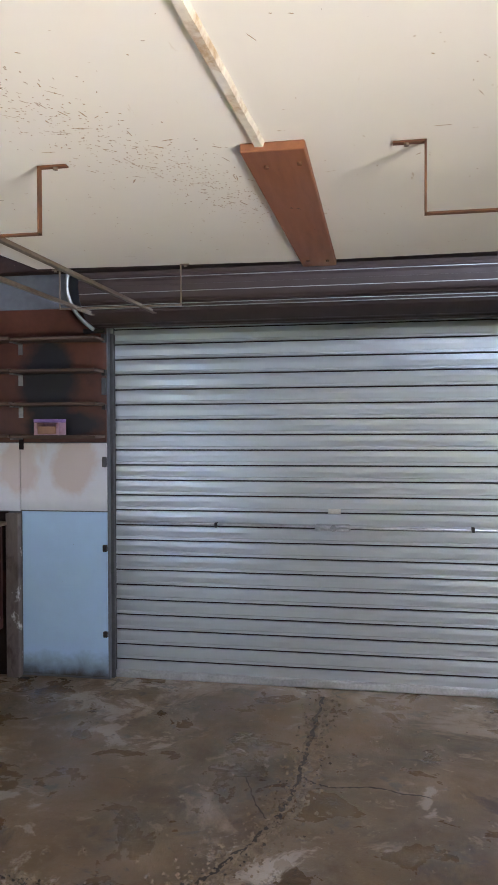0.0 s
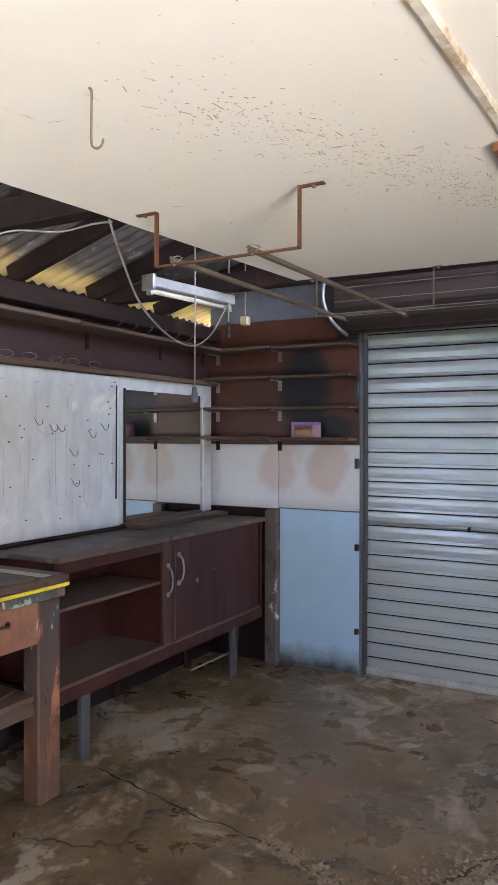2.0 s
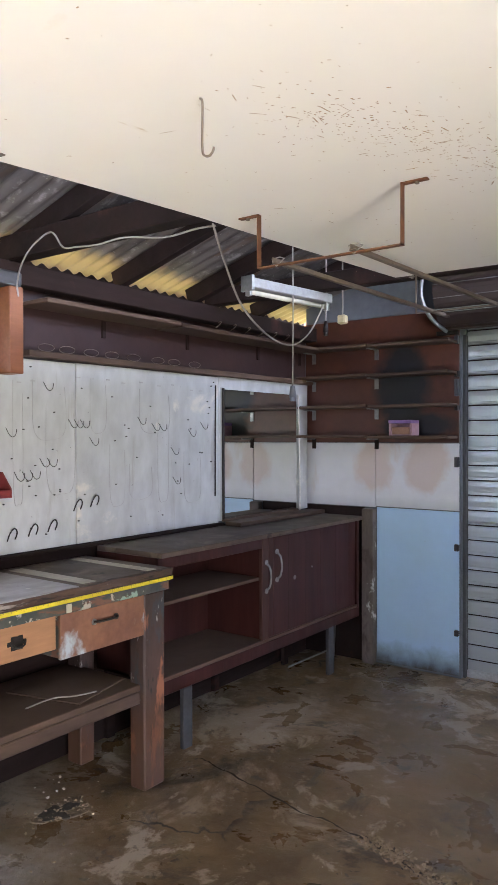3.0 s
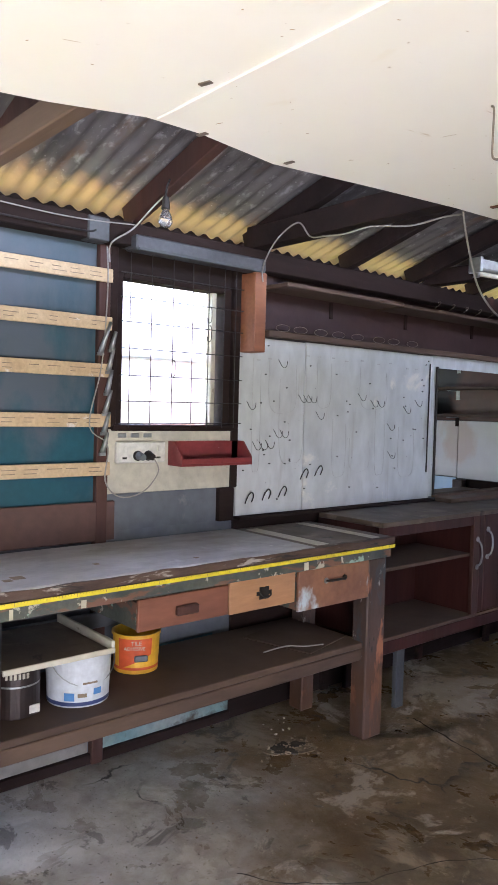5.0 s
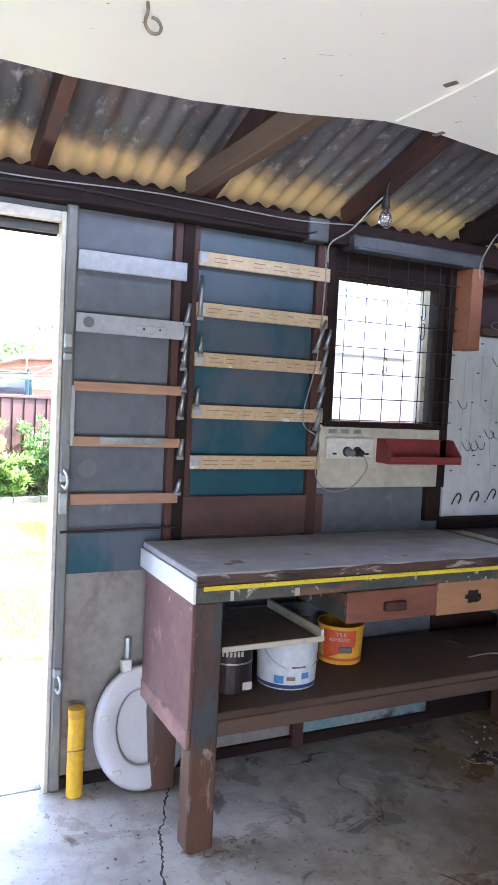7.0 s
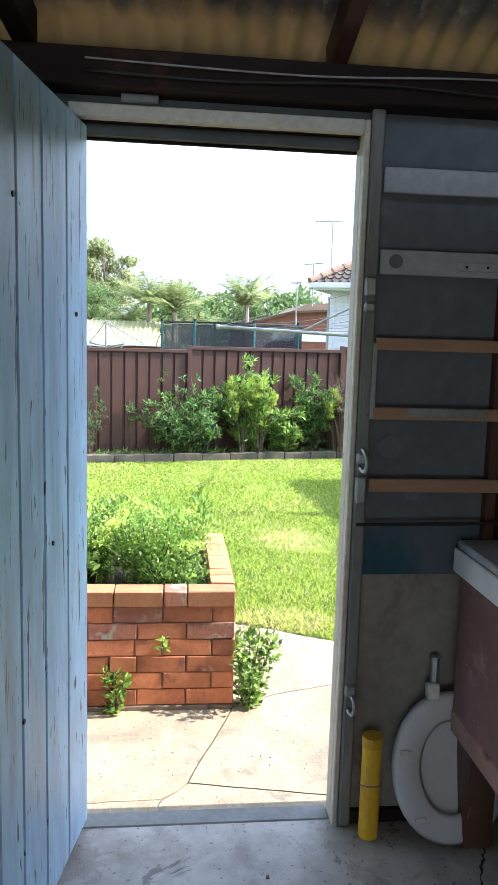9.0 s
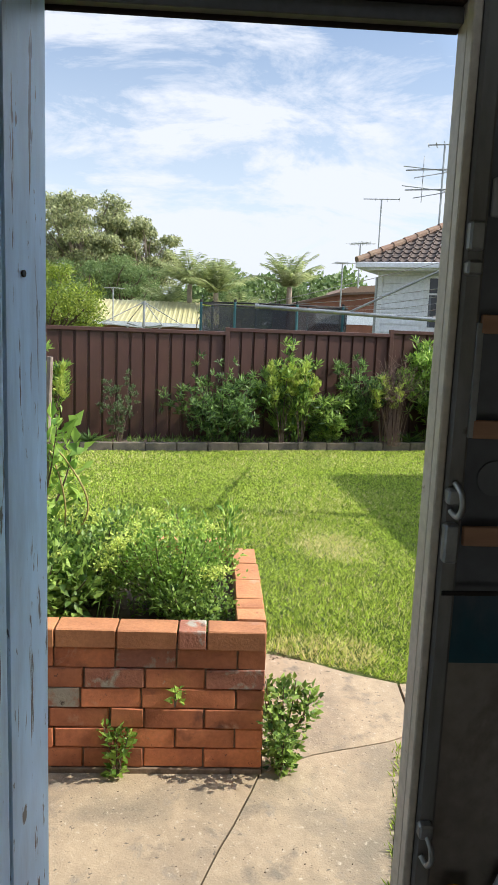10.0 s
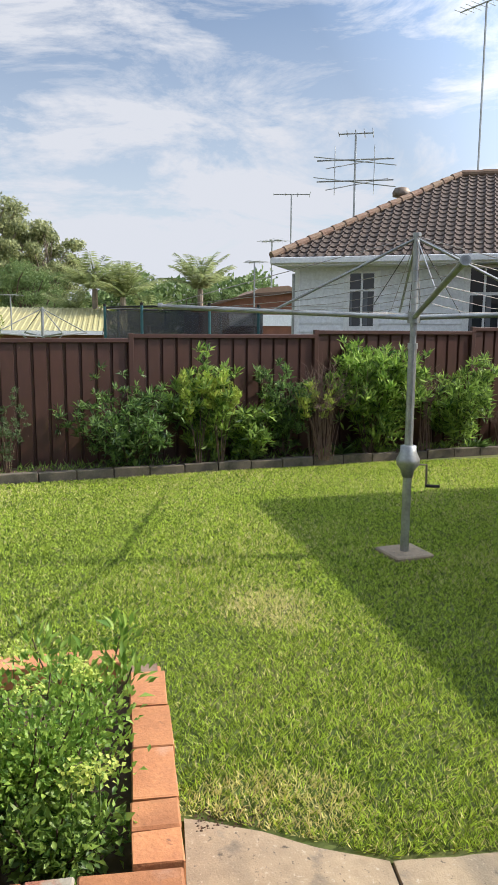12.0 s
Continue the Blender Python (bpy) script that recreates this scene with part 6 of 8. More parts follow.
cabinet()
solid("loose_plank", box(-3.47, -3.36, 3.27, 4.19, 0.929, 0.953, 0.003), M_SHELF, "loose timber plank lying along the back of the sideboard top", "plank")
solid("wall_cable", tube(curve_points([(-3.485, 4.06, 1.70), (-3.48, 4.065, 1.4), (-3.48, 4.07, 1.1), (-3.48, 4.07, 0.955)], 4), 0.006), M_WHITEPL, "white cable down the wall by the mirror", "cable", smooth=True)


# ---- by the door ----
M_SEAT = surface("greyed_white_plastic", (0.60, 0.60, 0.61), (0.53, 0.53, 0.53), 0.35, grain=0.03, scale=6, bump=0.03)


def toilet_seat():
    t = thing("toilet_seat", (-3.43, 0.36, 0), "old white plastic toilet seat leaning against the wall", "toilet seat")
    bm = bmesh.new()
    n, rows = 40, []
    for i in range(n):
        a = i * math.tau / n
        ca, sa = math.cos(a), math.sin(a)
        ring = []
        for k in range(8):
            b = k * math.tau / 8
            w = 0.044 * math.cos(b)
            ry, rz = 0.136 + w, 0.176 + w
            ring.append(bm.verts.new((0.011 * math.sin(b), ry * ca, rz * sa)))
        rows.append(ring)
    for i in range(n):
        a, b = rows[i], rows[(i + 1) % n]
        for k in range(8):
            bm.faces.new((a[k], a[(k + 1) % 8], b[(k + 1) % 8], b[k]))
    m = Matrix.Translation((-3.425, 0.405, 0.224)) @ Matrix.Rotation(-0.22, 4, "Y")
    bm.transform(m)
    part("seat_ring", bm, M_SEAT, t, smooth=True)
    n = 40
    lid = bmesh.new()
    rim = [(0.172 * math.cos(i * math.tau / n), 0.212 * math.sin(i * math.tau / n)) for i in range(n)]
    shapes = [[lid.verts.new((dx, y * k, z * k)) for y, z in rim] for dx, k in ((-0.020, 0.97), (-0.028, 1.0), (-0.040, 0.98), (-0.048, 0.8))]
    for a, b in zip(shapes, shapes[1:]):
        for i in range(n):
            lid.faces.new((a[i], a[(i + 1) % n], b[(i + 1) % n], b[i]))
    lid.faces.new(shapes[0])
    lid.faces.new(shapes[-1])
    lid.transform(m)
    part("lid", lid, M_SEAT, t, "flat white plastic lid behind the seat ring", smooth=False)
    for y in (-0.055, 0.055):
        h = box(-0.012, 0.02, y - 0.018, y + 0.018, 0.20, 0.245, 0.004)
        h.transform(m)
        part("hinge", h, M_WHITEPL, t)
    for y, z in ((-0.14, 0.05), (0.14, 0.05), (-0.10, -0.14), (0.10, -0.14)):
        h = box(0.010, 0.019, y - 0.018, y + 0.018, z - 0.008, z + 0.008, 0.003)
        h.transform(m)
        part("buffer", h, M_WHITEPL, t)


toilet_seat()
tube_y = thing("yellow_tube", (-3.45, 0.172, 0), "bright yellow round container standing on the floor by the door", "container")
part("body", lathe([(0, 0), (0.029, 0), (0.029, 0.30), (0.0, 0.30)], (-3.452, 0.172, 0.002)), surface("yellow_plastic", (0.78, 0.47, 0.02), (0.7, 0.4, 0.02), 0.4, scale=5, bump=0.03), tube_y, smooth=False)
part("cap", lathe([(0.0305, 0.285), (0.0305, 0.315), (0, 0.315)], (-3.452, 0.172, 0.002)), surface("amber_cap", (0.6, 0.33, 0.02), rough=0.4), tube_y)
solid("tie_wire", tube([(-3.452 + 0.033 * math.cos(a), 0.172 + 0.033 * math.sin(a), 0.165 + 0.01 * math.cos(a)) for a in [i * math.tau / 16 for i in range(17)]], 0.002, sides=5), M_BARE, "thin wire tied around the yellow container", "wire", smooth=True)
solid("tap_pipe", rod((-3.49, 0.36, 0.43), (-3.49, 0.36, 0.54), 0.014), M_STEEL, "short dull metal pipe end on the wall", "pipe")


def doorway():
    f = tagged(new("door_frame"), "timber door frame with cream architrave and grey green jambs", "", "", "structure")
    f.location = (-3.5, -0.3, 0)
    # architrave on the room side
    part("architrave", box(-3.53, -3.497, 0.073, 0.089, -0.02, 2.035, 0.003), M_FRAME, f)
    part("architrave", box(-3.53, -3.497, -0.70, 0.073, 2.000, 2.035, 0.003), M_FRAME, f)
    part("jamb", box(-3.585, -3.531, 0.073, 0.105, -0.25, 2.03, 0.003), M_FRAME, f)
    part("jamb", box(-3.585, -3.531, -0.735, -0.70, -0.25, 2.03, 0.003), M_JAMB, f)
    part("head", box(-3.585, -3.531, -0.70, 0.073, 2.000, 2.03, 0.003), M_DARK, f)
    part("stop", box(-3.575, -3.55, -0.70, 0.073, 1.97, 1.999, 0.002), M_TIN_DARK, f)
    part("outer_head", box(-3.584, -3.576, -0.70, 0.073, 1.962, 1.999, 0.003), M_DARK, f)
    part("sill", box(-3.60, -3.53, -0.735, 0.073, -0.05, 0.004, 0.004), M_JAMB, f, "worn timber sill")
    # stud beside the frame with its old latches
    part("side_stud", box(-3.53, -3.492, 0.091, 0.128, 0.0, 2.09, 0.006), M_JAMB, f, "grey painted stud beside the frame")
    for z, h in ((1.60, 0.05), (1.545, 0.025), (1.13, 0.03), (1.04, 0.075), (0.44, 0.03)):
        part("catch", box(-3.493, -3.468, 0.09, 0.118, z - h / 2, z + h / 2, 0.004), M_STEEL, f, "old metal latch plate")
    for z in (1.125, 0.405):
        part("hook_eye", tube(curve_points([(-3.48, 0.105, z + 0.03), (-3.455, 0.11, z + 0.015), (-3.45, 0.112, z - 0.01), (-3.462, 0.108, z - 0.03), (-3.48, 0.1, z - 0.022)], 5), 0.006), M_STEEL, f, smooth=True)
    part("upright_strip", box(-3.492, -3.484, 0.122, 0.135, 1.24, 1.45, 0.001), M_STEEL, f)


doorway()


def door_leaf():
    d = tagged(new("door_1"), "open ledged door of weathered blue boards with flaking paint", "door", "", "structure")
    d.location, d.rotation_euler = (-3.5, -0.68, 0), (0, 0, radians(-10))
    edges = (-3.545, -3.37, -3.20, -3.05, -2.92, -2.78)
    for a, b in zip(edges, edges[1:]):
        part("board", box(a + 0.003, b - 0.003, -0.685, -0.663, 0.03, 1.99, 0.004), M_DOORBLUE, d)
    part("backing", box(-3.54, -2.79, -0.700, -0.686, 0.05, 1.97), M_DARK, d)
    part("ledge", box(-3.53, -2.80, -0.716, -0.701, 0.3, 0.42), M_DARK, d)
    part("ledge", box(-3.53, -2.80, -0.716, -0.701, 1.6, 1.72), M_DARK, d)
    for x, z in ((-3.44, 1.50), (-3.03, 1.72), (-3.25, 0.95), (-3.05, 0.6)):
        part("nail_head", rod((x, -0.663, z), (x, -0.659, z), 0.006, sides=8), M_BLACK, d)


door_leaf()
solid("header_board", box(-3.495, -3.48, -0.565, -0.47, 2.038, 2.058, 0.003), M_JAMB, "pale board end above the doorway", "board")

# ---- the yard ----
M_SOIL = surface("lawn_soil", (0.085, 0.125, 0.025), (0.17, 0.165, 0.05), 0.9, scale=1.2, bump=0.6, bscale=60, stains=[((0.05, 0.07, 0.015), 6, 0.5, 0.7)])
M_BED = surface("garden_bed_soil", (0.07, 0.045, 0.03), (0.12, 0.085, 0.055), 0.95, scale=6, bump=1.0, bscale=50)
M_PATH = surface("weathered_path_concrete", (0.40, 0.315, 0.205), (0.31, 0.245, 0.165), 0.85, scale=2.2, bump=0.6, bscale=130,
                 stains=[((0.22, 0.185, 0.13), 2.4, 0.52, 0.70), ((0.24, 0.21, 0.16), 9, 0.60, 0.72), ((0.50, 0.43, 0.32), 60, 0.60, 0.7), ((0.20, 0.17, 0.125), 5, 0.56, 0.66), ((0.12, 0.10, 0.075), 55, 0.62, 0.68), ((0.10, 0.085, 0.06), 14, 0.68, 0.73)])
M_BRICK = surface("orange_red_brick", (0.58, 0.21, 0.095), (0.40, 0.135, 0.065), 0.8, scale=6, bump=0.35, bscale=130, vary=0.36,
                  stains=[((0.17, 0.07, 0.045), 5, 0.56, 0.70), ((0.55, 0.30, 0.19), 8, 0.62, 0.74), ((0.06, 0.035, 0.03), 50, 0.66, 0.70), ((0.40, 0.34, 0.27), 11, 0.68, 0.73)])
M_CAPBRICK = surface("bright_orange_brick", (0.53, 0.235, 0.105), (0.40, 0.165, 0.075), 0.8, scale=8, bump=0.5, bscale=110, vary=0.2,
                     stains=[((0.2, 0.09, 0.055), 24, 0.66, 0.72), ((0.5, 0.3, 0.2), 6, 0.6, 0.75)])
M_GREYBRICK = surface("mortar_smeared_brick", (0.36, 0.15, 0.09), (0.30, 0.12, 0.08), 0.85, scale=8, bump=0.7, bscale=90, stains=[((0.34, 0.31, 0.25), 7, 0.51, 0.58), ((0.07, 0.05, 0.04), 20, 0.62, 0.7)])
M_MORTAR = surface("dark_dry_joint", (0.20, 0.135, 0.09), (0.28, 0.21, 0.15), 0.95, scale=15, bump=0.7)
M_FENCE = surface("brown_steel_fence", (0.080, 0.034, 0.025), (0.064, 0.027, 0.020), 0.42, scale=1.5, stretch=(1, 1, 0.3), bump=0.05,
                  stains=[((0.20, 0.12, 0.09), 11, 0.70, 0.76)])
M_SLEEPER = surface("grey_edging_block", (0.15, 0.125, 0.095), (0.09, 0.08, 0.062), 0.9, scale=8, bump=0.6, vary=0.2, stains=[((0.06, 0.06, 0.04), 5, 0.55, 0.7)])
M_GRASS = leaf_material("lawn_grass", (0.03, 0.08, 0.010), (0.56, 0.71, 0.10), 0.45, 0.4)
M_DRYGRASS = leaf_material("dry_grass", (0.80, 0.70, 0.38), (0.60, 0.58, 0.22), 0.7, 0.3)

structure("ground", prism([(-400, -300), (-400, 300), (40, 300), (40, -300)], G - 0.30, G - 0.035), M_SOIL, "ground of earth and short grass out to the horizon")
structure("lawn", prism([(-5.42, 0.98), (-5.43, 0.58), (-5.58, 0.28), (-5.72, 0.0), (-5.76, -0.2), (-5.76, -6), (-11.0, -6.5), (-11.5, -2.6), (-11.77, 0), (-12.3, 3.0), (-12.9, 6.2), (-5.35, 6.2), (-5.38, 1.6)], G - 0.04, G - 0.008), M_SOIL, "short lawn, green with dry straw patches")


def path_slabs():
    pav = tagged(new("pavement"), "cream concrete garden path of irregular slabs with dirty joints", "", "", "structure")
    polys = [
        [(-4.70, -0.13), (-4.13, -0.34), (-4.03, -0.44), (-4.0, -2.4), (-4.70, -2.4)],
        [(-4.03, -0.44), (-3.62, -0.62), (-3.62, -2.4), (-4.0, -2.4)],
        [(-4.70, -0.13), (-4.83, 0.09), (-4.93, 0.42), (-4.99, 0.55), (-4.54, 0.355), (-4.02, 0.20), (-4.13, -0.34)],
        [(-4.13, -0.34), (-4.02, 0.20), (-3.62, 0.11), (-3.62, -0.62), (-4.03, -0.44)],
        [(-4.70, -0.12), (-5.74, -0.06), (-5.72, 0.0), (-5.63, 0.20), (-5.53, 0.36), (-5.43, 0.58), (-5.0, 0.55), (-4.93, 0.42), (-4.83, 0.09)],
        [(-5.43, 0.583), (-5.42, 0.78), (-5.42, 0.98), (-5.38, 1.6), (-4.95, 1.7), (-5.0, 0.554)],
    ]
    for poly in polys:
        cx, cy = sum(p[0] for p in poly) / len(poly), sum(p[1] for p in poly) / len(poly)
        small = []
        for x, y in poly:
            d = math.hypot(x - cx, y - cy)
            k = (d - 0.0045) / d
            small.append((cx + (x - cx) * k, cy + (y - cy) * k))
        dense = []
        for i, (x, y) in enumerate(small):
            x2, y2 = small[(i + 1) % len(small)]
            m = max(1, int(math.hypot(x2 - x, y2 - y) / 0.06))
            for j in range(m):
                t = j / m
                w = 0.008 * noise.noise((x + (x2 - x) * t * 1.0, (y + (y2 - y) * t) * 14, 3))
                dense.append((x + (x2 - x) * t + w, y + (y2 - y) * t + w))
        part("slab", prism(dense, G - 0.05, G + 0.003 * random.random()), M_PATH, pav)


path_slabs()
structure("path_bed", prism([(-5.5, -2.5), (-5.5, 1.0), (-4.8, 1.8), (-3.6, 1.8), (-3.6, -2.5)], G - 0.038, G - 0.018), M_BED, "dark soil in the path's joints")
shade = thing("main_house", (-7.4, 8.0, G), "plain brick house beside the yard that shades part of the lawn", "house")
mb = box(-10.35, -5.0, 5.75, 12.0, G, 2.9)
mb.transform(Matrix.Translation((-7.4, 8.0, 0)) @ Matrix.Rotation(0.085, 4, "Z") @ Matrix.Translation((7.4, -8.0, 0)))
part("wall", mb, M_BRICK, shade)
mb = box(-10.35, -3.9, 5.15, 12.4, 2.9, 3.02)
mb.transform(Matrix.Translation((-7.4, 8.0, 0)) @ Matrix.Rotation(0.085, 4, "Z") @ Matrix.Translation((7.4, -8.0, 0)))
part("roof", mb, M_SLEEPER, shade)
structure("slab_edge", box(-3.70, -3.60, -2.6, 4.5, -0.5, -0.051), M_PATH, "concrete edge of the garage slab")


# ---- plants: leaves joined by the thousand ----
def leaves_mesh(name, pos, nrm, up, length, width, mat, parent=None, fold=0.25):
    """Leaves as folded diamonds: four corners and a lifted middle line. Arrays of place, face normal and growing direction."""
    pos, nrm, up = (np.asarray(a, dtype=float) for a in (pos, nrm, up))
    n = len(pos)
    up = up / np.linalg.norm(up, axis=1, keepdims=True)
    side = np.cross(up, nrm)
    side /= np.maximum(np.linalg.norm(side, axis=1, keepdims=True), 1e-6)
    face = np.cross(side, up)
    L = np.broadcast_to(np.asarray(length, float).reshape(-1, 1), (n, 1))
    W = np.broadcast_to(np.asarray(width, float).reshape(-1, 1), (n, 1))
    base, tip = pos, pos + up * L + face * L * -0.12
    mid = pos + up * L * 0.45
    l, r = mid + side * W * 0.5 + face * W * fold, mid - side * W * 0.5 + face * W * fold
    v = np.stack([base, r, tip, l], axis=1).reshape(-1, 3)
    tris = (np.arange(n)[:, None] * 4 + np.array([0, 1, 2, 0, 2, 3])).reshape(-1)
    me = bpy.data.meshes.new(name)
    me.vertices.add(len(v))
    me.vertices.foreach_set("co", v.reshape(-1))
    me.loops.add(len(tris))
    me.loops.foreach_set("vertex_index", tris.astype(np.int32))
    me.polygons.add(n * 2)
    me.polygons.foreach_set("loop_start", np.arange(n * 2, dtype=np.int32) * 3)
    me.update(calc_edges=True)
    me.materials.append(mat)
    ob = new(name, me)
    if parent is not None:
        ob.parent = parent
    return ob


def grass():
    rng = np.random.default_rng(5)
    n = 500000
    x = -5.35 - 6.9 * rng.random(n) ** 1.25
    y = rng.uniform(-3.6, 5.6, n)
    edge = -11.68 - 0.18 * y
    lo = np.interp(y, [-4, -0.2, 0.0, 0.28, 0.58, 0.98, 1.6, 6], [-5.77, -5.77, -5.74, -5.60, -5.44, -5.42, -5.38, -5.35])
    keep = (x < lo - 0.01) & (x > edge)
    x, y = x[keep], y[keep]
    m = len(x)
    wave = np.sin(x * 2.1 + 1.3 * np.sin(y * 1.7)) + np.sin(y * 2.7 + 1.1 * np.sin(x * 2.9)) + 0.6 * np.sin(x * 7.3 + y * 5.1)
    h = (0.025 + 0.018 * rng.random(m)) * (1 + 0.12 * wave)
    far = np.clip((-5.5 - x) / 6, 0, 1)
    w = 0.0040 + 0.0080 * far
    a = rng.uniform(0, 2 * np.pi, m)
    up = np.stack([0.75 * np.cos(a), 0.75 * np.sin(a), np.ones(m) * rng.uniform(0.5, 1.3, m)], axis=1)
    b = rng.uniform(0, 2 * np.pi, m)
    nr = np.stack([np.cos(b), np.sin(b), np.full(m, 0.5)], axis=1)
    pos = np.stack([x, y, np.full(m, G - 0.010)], axis=1)
    d1 = (np.hypot((x + 7.6) / 0.42, (y - 0.62) / 0.36)) + 0.35 * rng.random(m) * 2
    dry = (rng.random(m) < 0.05 + 0.05 * wave + 0.10 * far) | ((d1 < 1.1) & (rng.random(m) < 0.65)) | ((np.hypot((x + 5.75) / 0.2, (y - 0.25) / 0.35) < 1) & (rng.random(m) < 0.5))
    for sel, mat, nm in ((~dry, M_GRASS, "lawn_grass"), (dry, M_DRYGRASS, "dry_lawn_grass")):
        ob = leaves_mesh(nm, pos[sel], nr[sel], up[sel], h[sel], w[sel], mat)
        tagged(ob, "short mown lawn grass" if mat is M_GRASS else "straw coloured dry grass blades in the lawn", "grass", "", "stuff")


grass()
structure("verge", prism([(-4.985, 0.56), (-4.54, 0.362), (-4.02, 0.21), (-3.62, 0.12), (-3.62, 1.8), (-4.94, 1.8)], G - 0.03, G - 0.004), M_SOIL, "short grass verge between path and garage")
rv = np.random.default_rng(18)
n = 26000
vx, vy = rv.uniform(-4.97, -3.63, n), rv.uniform(0.12, 1.75, n)
ok = vy > np.interp(vx, [-5.0, -4.54, -4.02, -3.62], [0.57, 0.365, 0.215, 0.12]) + 0.01 * np.sin(vx * 40)
vx, vy = vx[ok], vy[ok]
n = len(vx)
ob = leaves_mesh("verge_grass", np.stack([vx, vy, np.full(n, G - 0.006)], 1), rv.normal(0, 1, (n, 3)), np.stack([rv.normal(0, 0.6, n), rv.normal(0, 0.6, n), np.ones(n)], 1), 0.025 + 0.03 * rv.random(n), 0.005, M_GRASS)
tagged(ob, "short grass on the verge beside the path", "grass", "", "stuff")
rng_w = np.random.default_rng(8)
n = 500
wx, wy = -3.95 - rng_w.random(n) * 0.95, np.zeros(n)
wy = 0.235 + (-4.0 - wx) * 0.24 + rng_w.normal(0, 0.02, n) + 0.02
ob = leaves_mesh("path_weeds", np.stack([wx, wy, np.full(n, G - 0.02)], 1), rng_w.normal(0, 1, (n, 3)), np.stack([rng_w.normal(0, 0.5, n), rng_w.normal(0, 0.5, n), np.ones(n)], 1), 0.03 + 0.03 * rng_w.random(n), 0.006, M_GRASS)
tagged(ob, "grass and weeds along the path's edge", "weeds", "", "stuff")
crumbs("thatch", 200, lambda r: (-5.72 + r.uniform(-0.05, 0.06), 0.0 + r.uniform(-0.02, 0.25), G), M_BED, 12, (0.003, 0.008), "dry clippings along the lawn's edge")
crumbs("path_litter", 90, lambda r: (r.uniform(-4.7, -3.7), r.uniform(-1.0, 0.15), G + 0.001), M_BED, 13, (0.002, 0.005), "fallen petals and bits on the path")


# ---- brick planter ----
def planter():
    p = thing("brick_planter", (-5.25, -1.0, G), "raised garden bed of orange red bricks with dry joints", "planter")
    x0, x1, y1, y0 = -5.88, -4.70, -0.125, -2.45
    core = box(x0 + 0.10, x1 - 0.012, y1 - 0.10, y1 - 0.012, G, 0.262)
    box(x1 - 0.10, x1 - 0.012, y0 + 0.02, y1 - 0.10, G, 0.262, bm=core)
    box(x0 + 0.012, x0 + 0.10, y0 + 0.02, y1 - 0.012, G, 0.262, bm=core)
    part("joints", core, M_MORTAR, p)
    part("base_course", box(x0 + 0.0, x1 + 0.002, y1 - 0.11, y1 + 0.003, G, G + 0.022, 0.003), M_MORTAR, p)
    part("base_course", box(x1 - 0.11, x1 + 0.004, y0, y1 - 0.115, G, G + 0.024, 0.003), M_MORTAR, p)
    part("soil", box(x0 + 0.10, x1 - 0.10, y0 + 0.1, y1 - 0.10, G + 0.2, 0.20), M_BED, p)
    rnd = random.Random(3)

    def brick_mesh(l, d, h):
        bm = box(-l / 2, l / 2, -d / 2, d / 2, -h / 2, h / 2, 0.0035)
        for v in bm.verts:
            v.co += Vector((rnd.uniform(-1, 1), rnd.uniform(-1, 1), rnd.uniform(-1, 1))) * 0.0022
        return mesh_from(bm, "brick")
    shapes = {}

    def lay(l, axis, at, z, fixed, depth, h=0.0755, mats=None, out=0.0):
        key = (round(l, 3), round(depth, 3), round(h, 3), rnd.randrange(3))
        mat = mats or (M_GREYBRICK if rnd.random() < 0.15 else M_BRICK)
        key = (*key, mat.name)
        if key not in shapes:
            me = brick_mesh(l, depth, h)
            me.materials.append(mat)
            shapes[key] = me
        ob = new("brick", shapes[key])
        ob.parent = p
        o = origin_of(p)
        jx = rnd.uniform(-0.0025, 0.0025) + out
        if axis == "y":
            ob.location = Vector((fixed + jx, at, z)) - o
            ob.rotation_euler = (0, radians(rnd.uniform(-0.5, 0.5)), radians(90 + rnd.uniform(-0.8, 0.8)))
        else:
            ob.location = Vector((at, fixed + jx, z)) - o
            ob.rotation_euler = (0, 0, radians(rnd.uniform(-0.5, 0.5)))
    course = 0.0790
    for c in range(6):
        z = G + 0.026 + course * (c + 0.5)
        # front, from the corner to the left
        y = y1
        first = 0.10 if c % 2 == 1 else 0.215
        k = 0
        while y > y0:
            l = first if k == 0 else (0.215 if rnd.random() > 0.12 else 0.12)
            if k == 0 and c == 2:
                l = 0.215
            lay(l, "y", y - l / 2, z, x1 - 0.05, 0.10)
            y -= l + 0.007
            k += 1
        x = x1 - (0.113 if c % 2 == 0 else 0.0) - (0.0 if c % 2 == 0 else 0.113)
        while x > x0 + 0.05:
            l = min(0.215, x - x0)
            lay(l, "x", x - l / 2, z, y1 - 0.05, 0.10)
            lay(l, "x", x - l / 2, z, y0 + 0.05, 0.10)
            x -= l + 0.007
        y = y1 - 0.11
        while y > y0:
            lay(0.215, "y", y - 0.11, z, x0 + 0.05, 0.10)
            y -= 0.226
    zc = G + 0.026 + course * 6 + 0.035
    y = y1
    for l in (0.215, 0.10, 0.215, 0.215, 0.215, 0.215, 0.215, 0.215, 0.215, 0.215, 0.215):
        lay(l, "y", y - l / 2, zc + rnd.uniform(-0.002, 0.002), x1 - 0.053, 0.112, 0.069, M_GREYBRICK if l < 0.2 else M_CAPBRICK, 0.006)
        y -= l + 0.006
    x = x1 - 0.115
    for l in (0.105, 0.10, 0.215, 0.215, 0.215):
        lay(l, "x", x - l / 2, zc + rnd.uniform(-0.002, 0.002), y1 - 0.053, 0.112, 0.069, M_CAPBRICK, 0.004)
        x -= l + 0.007
    y = y1 - 0.118
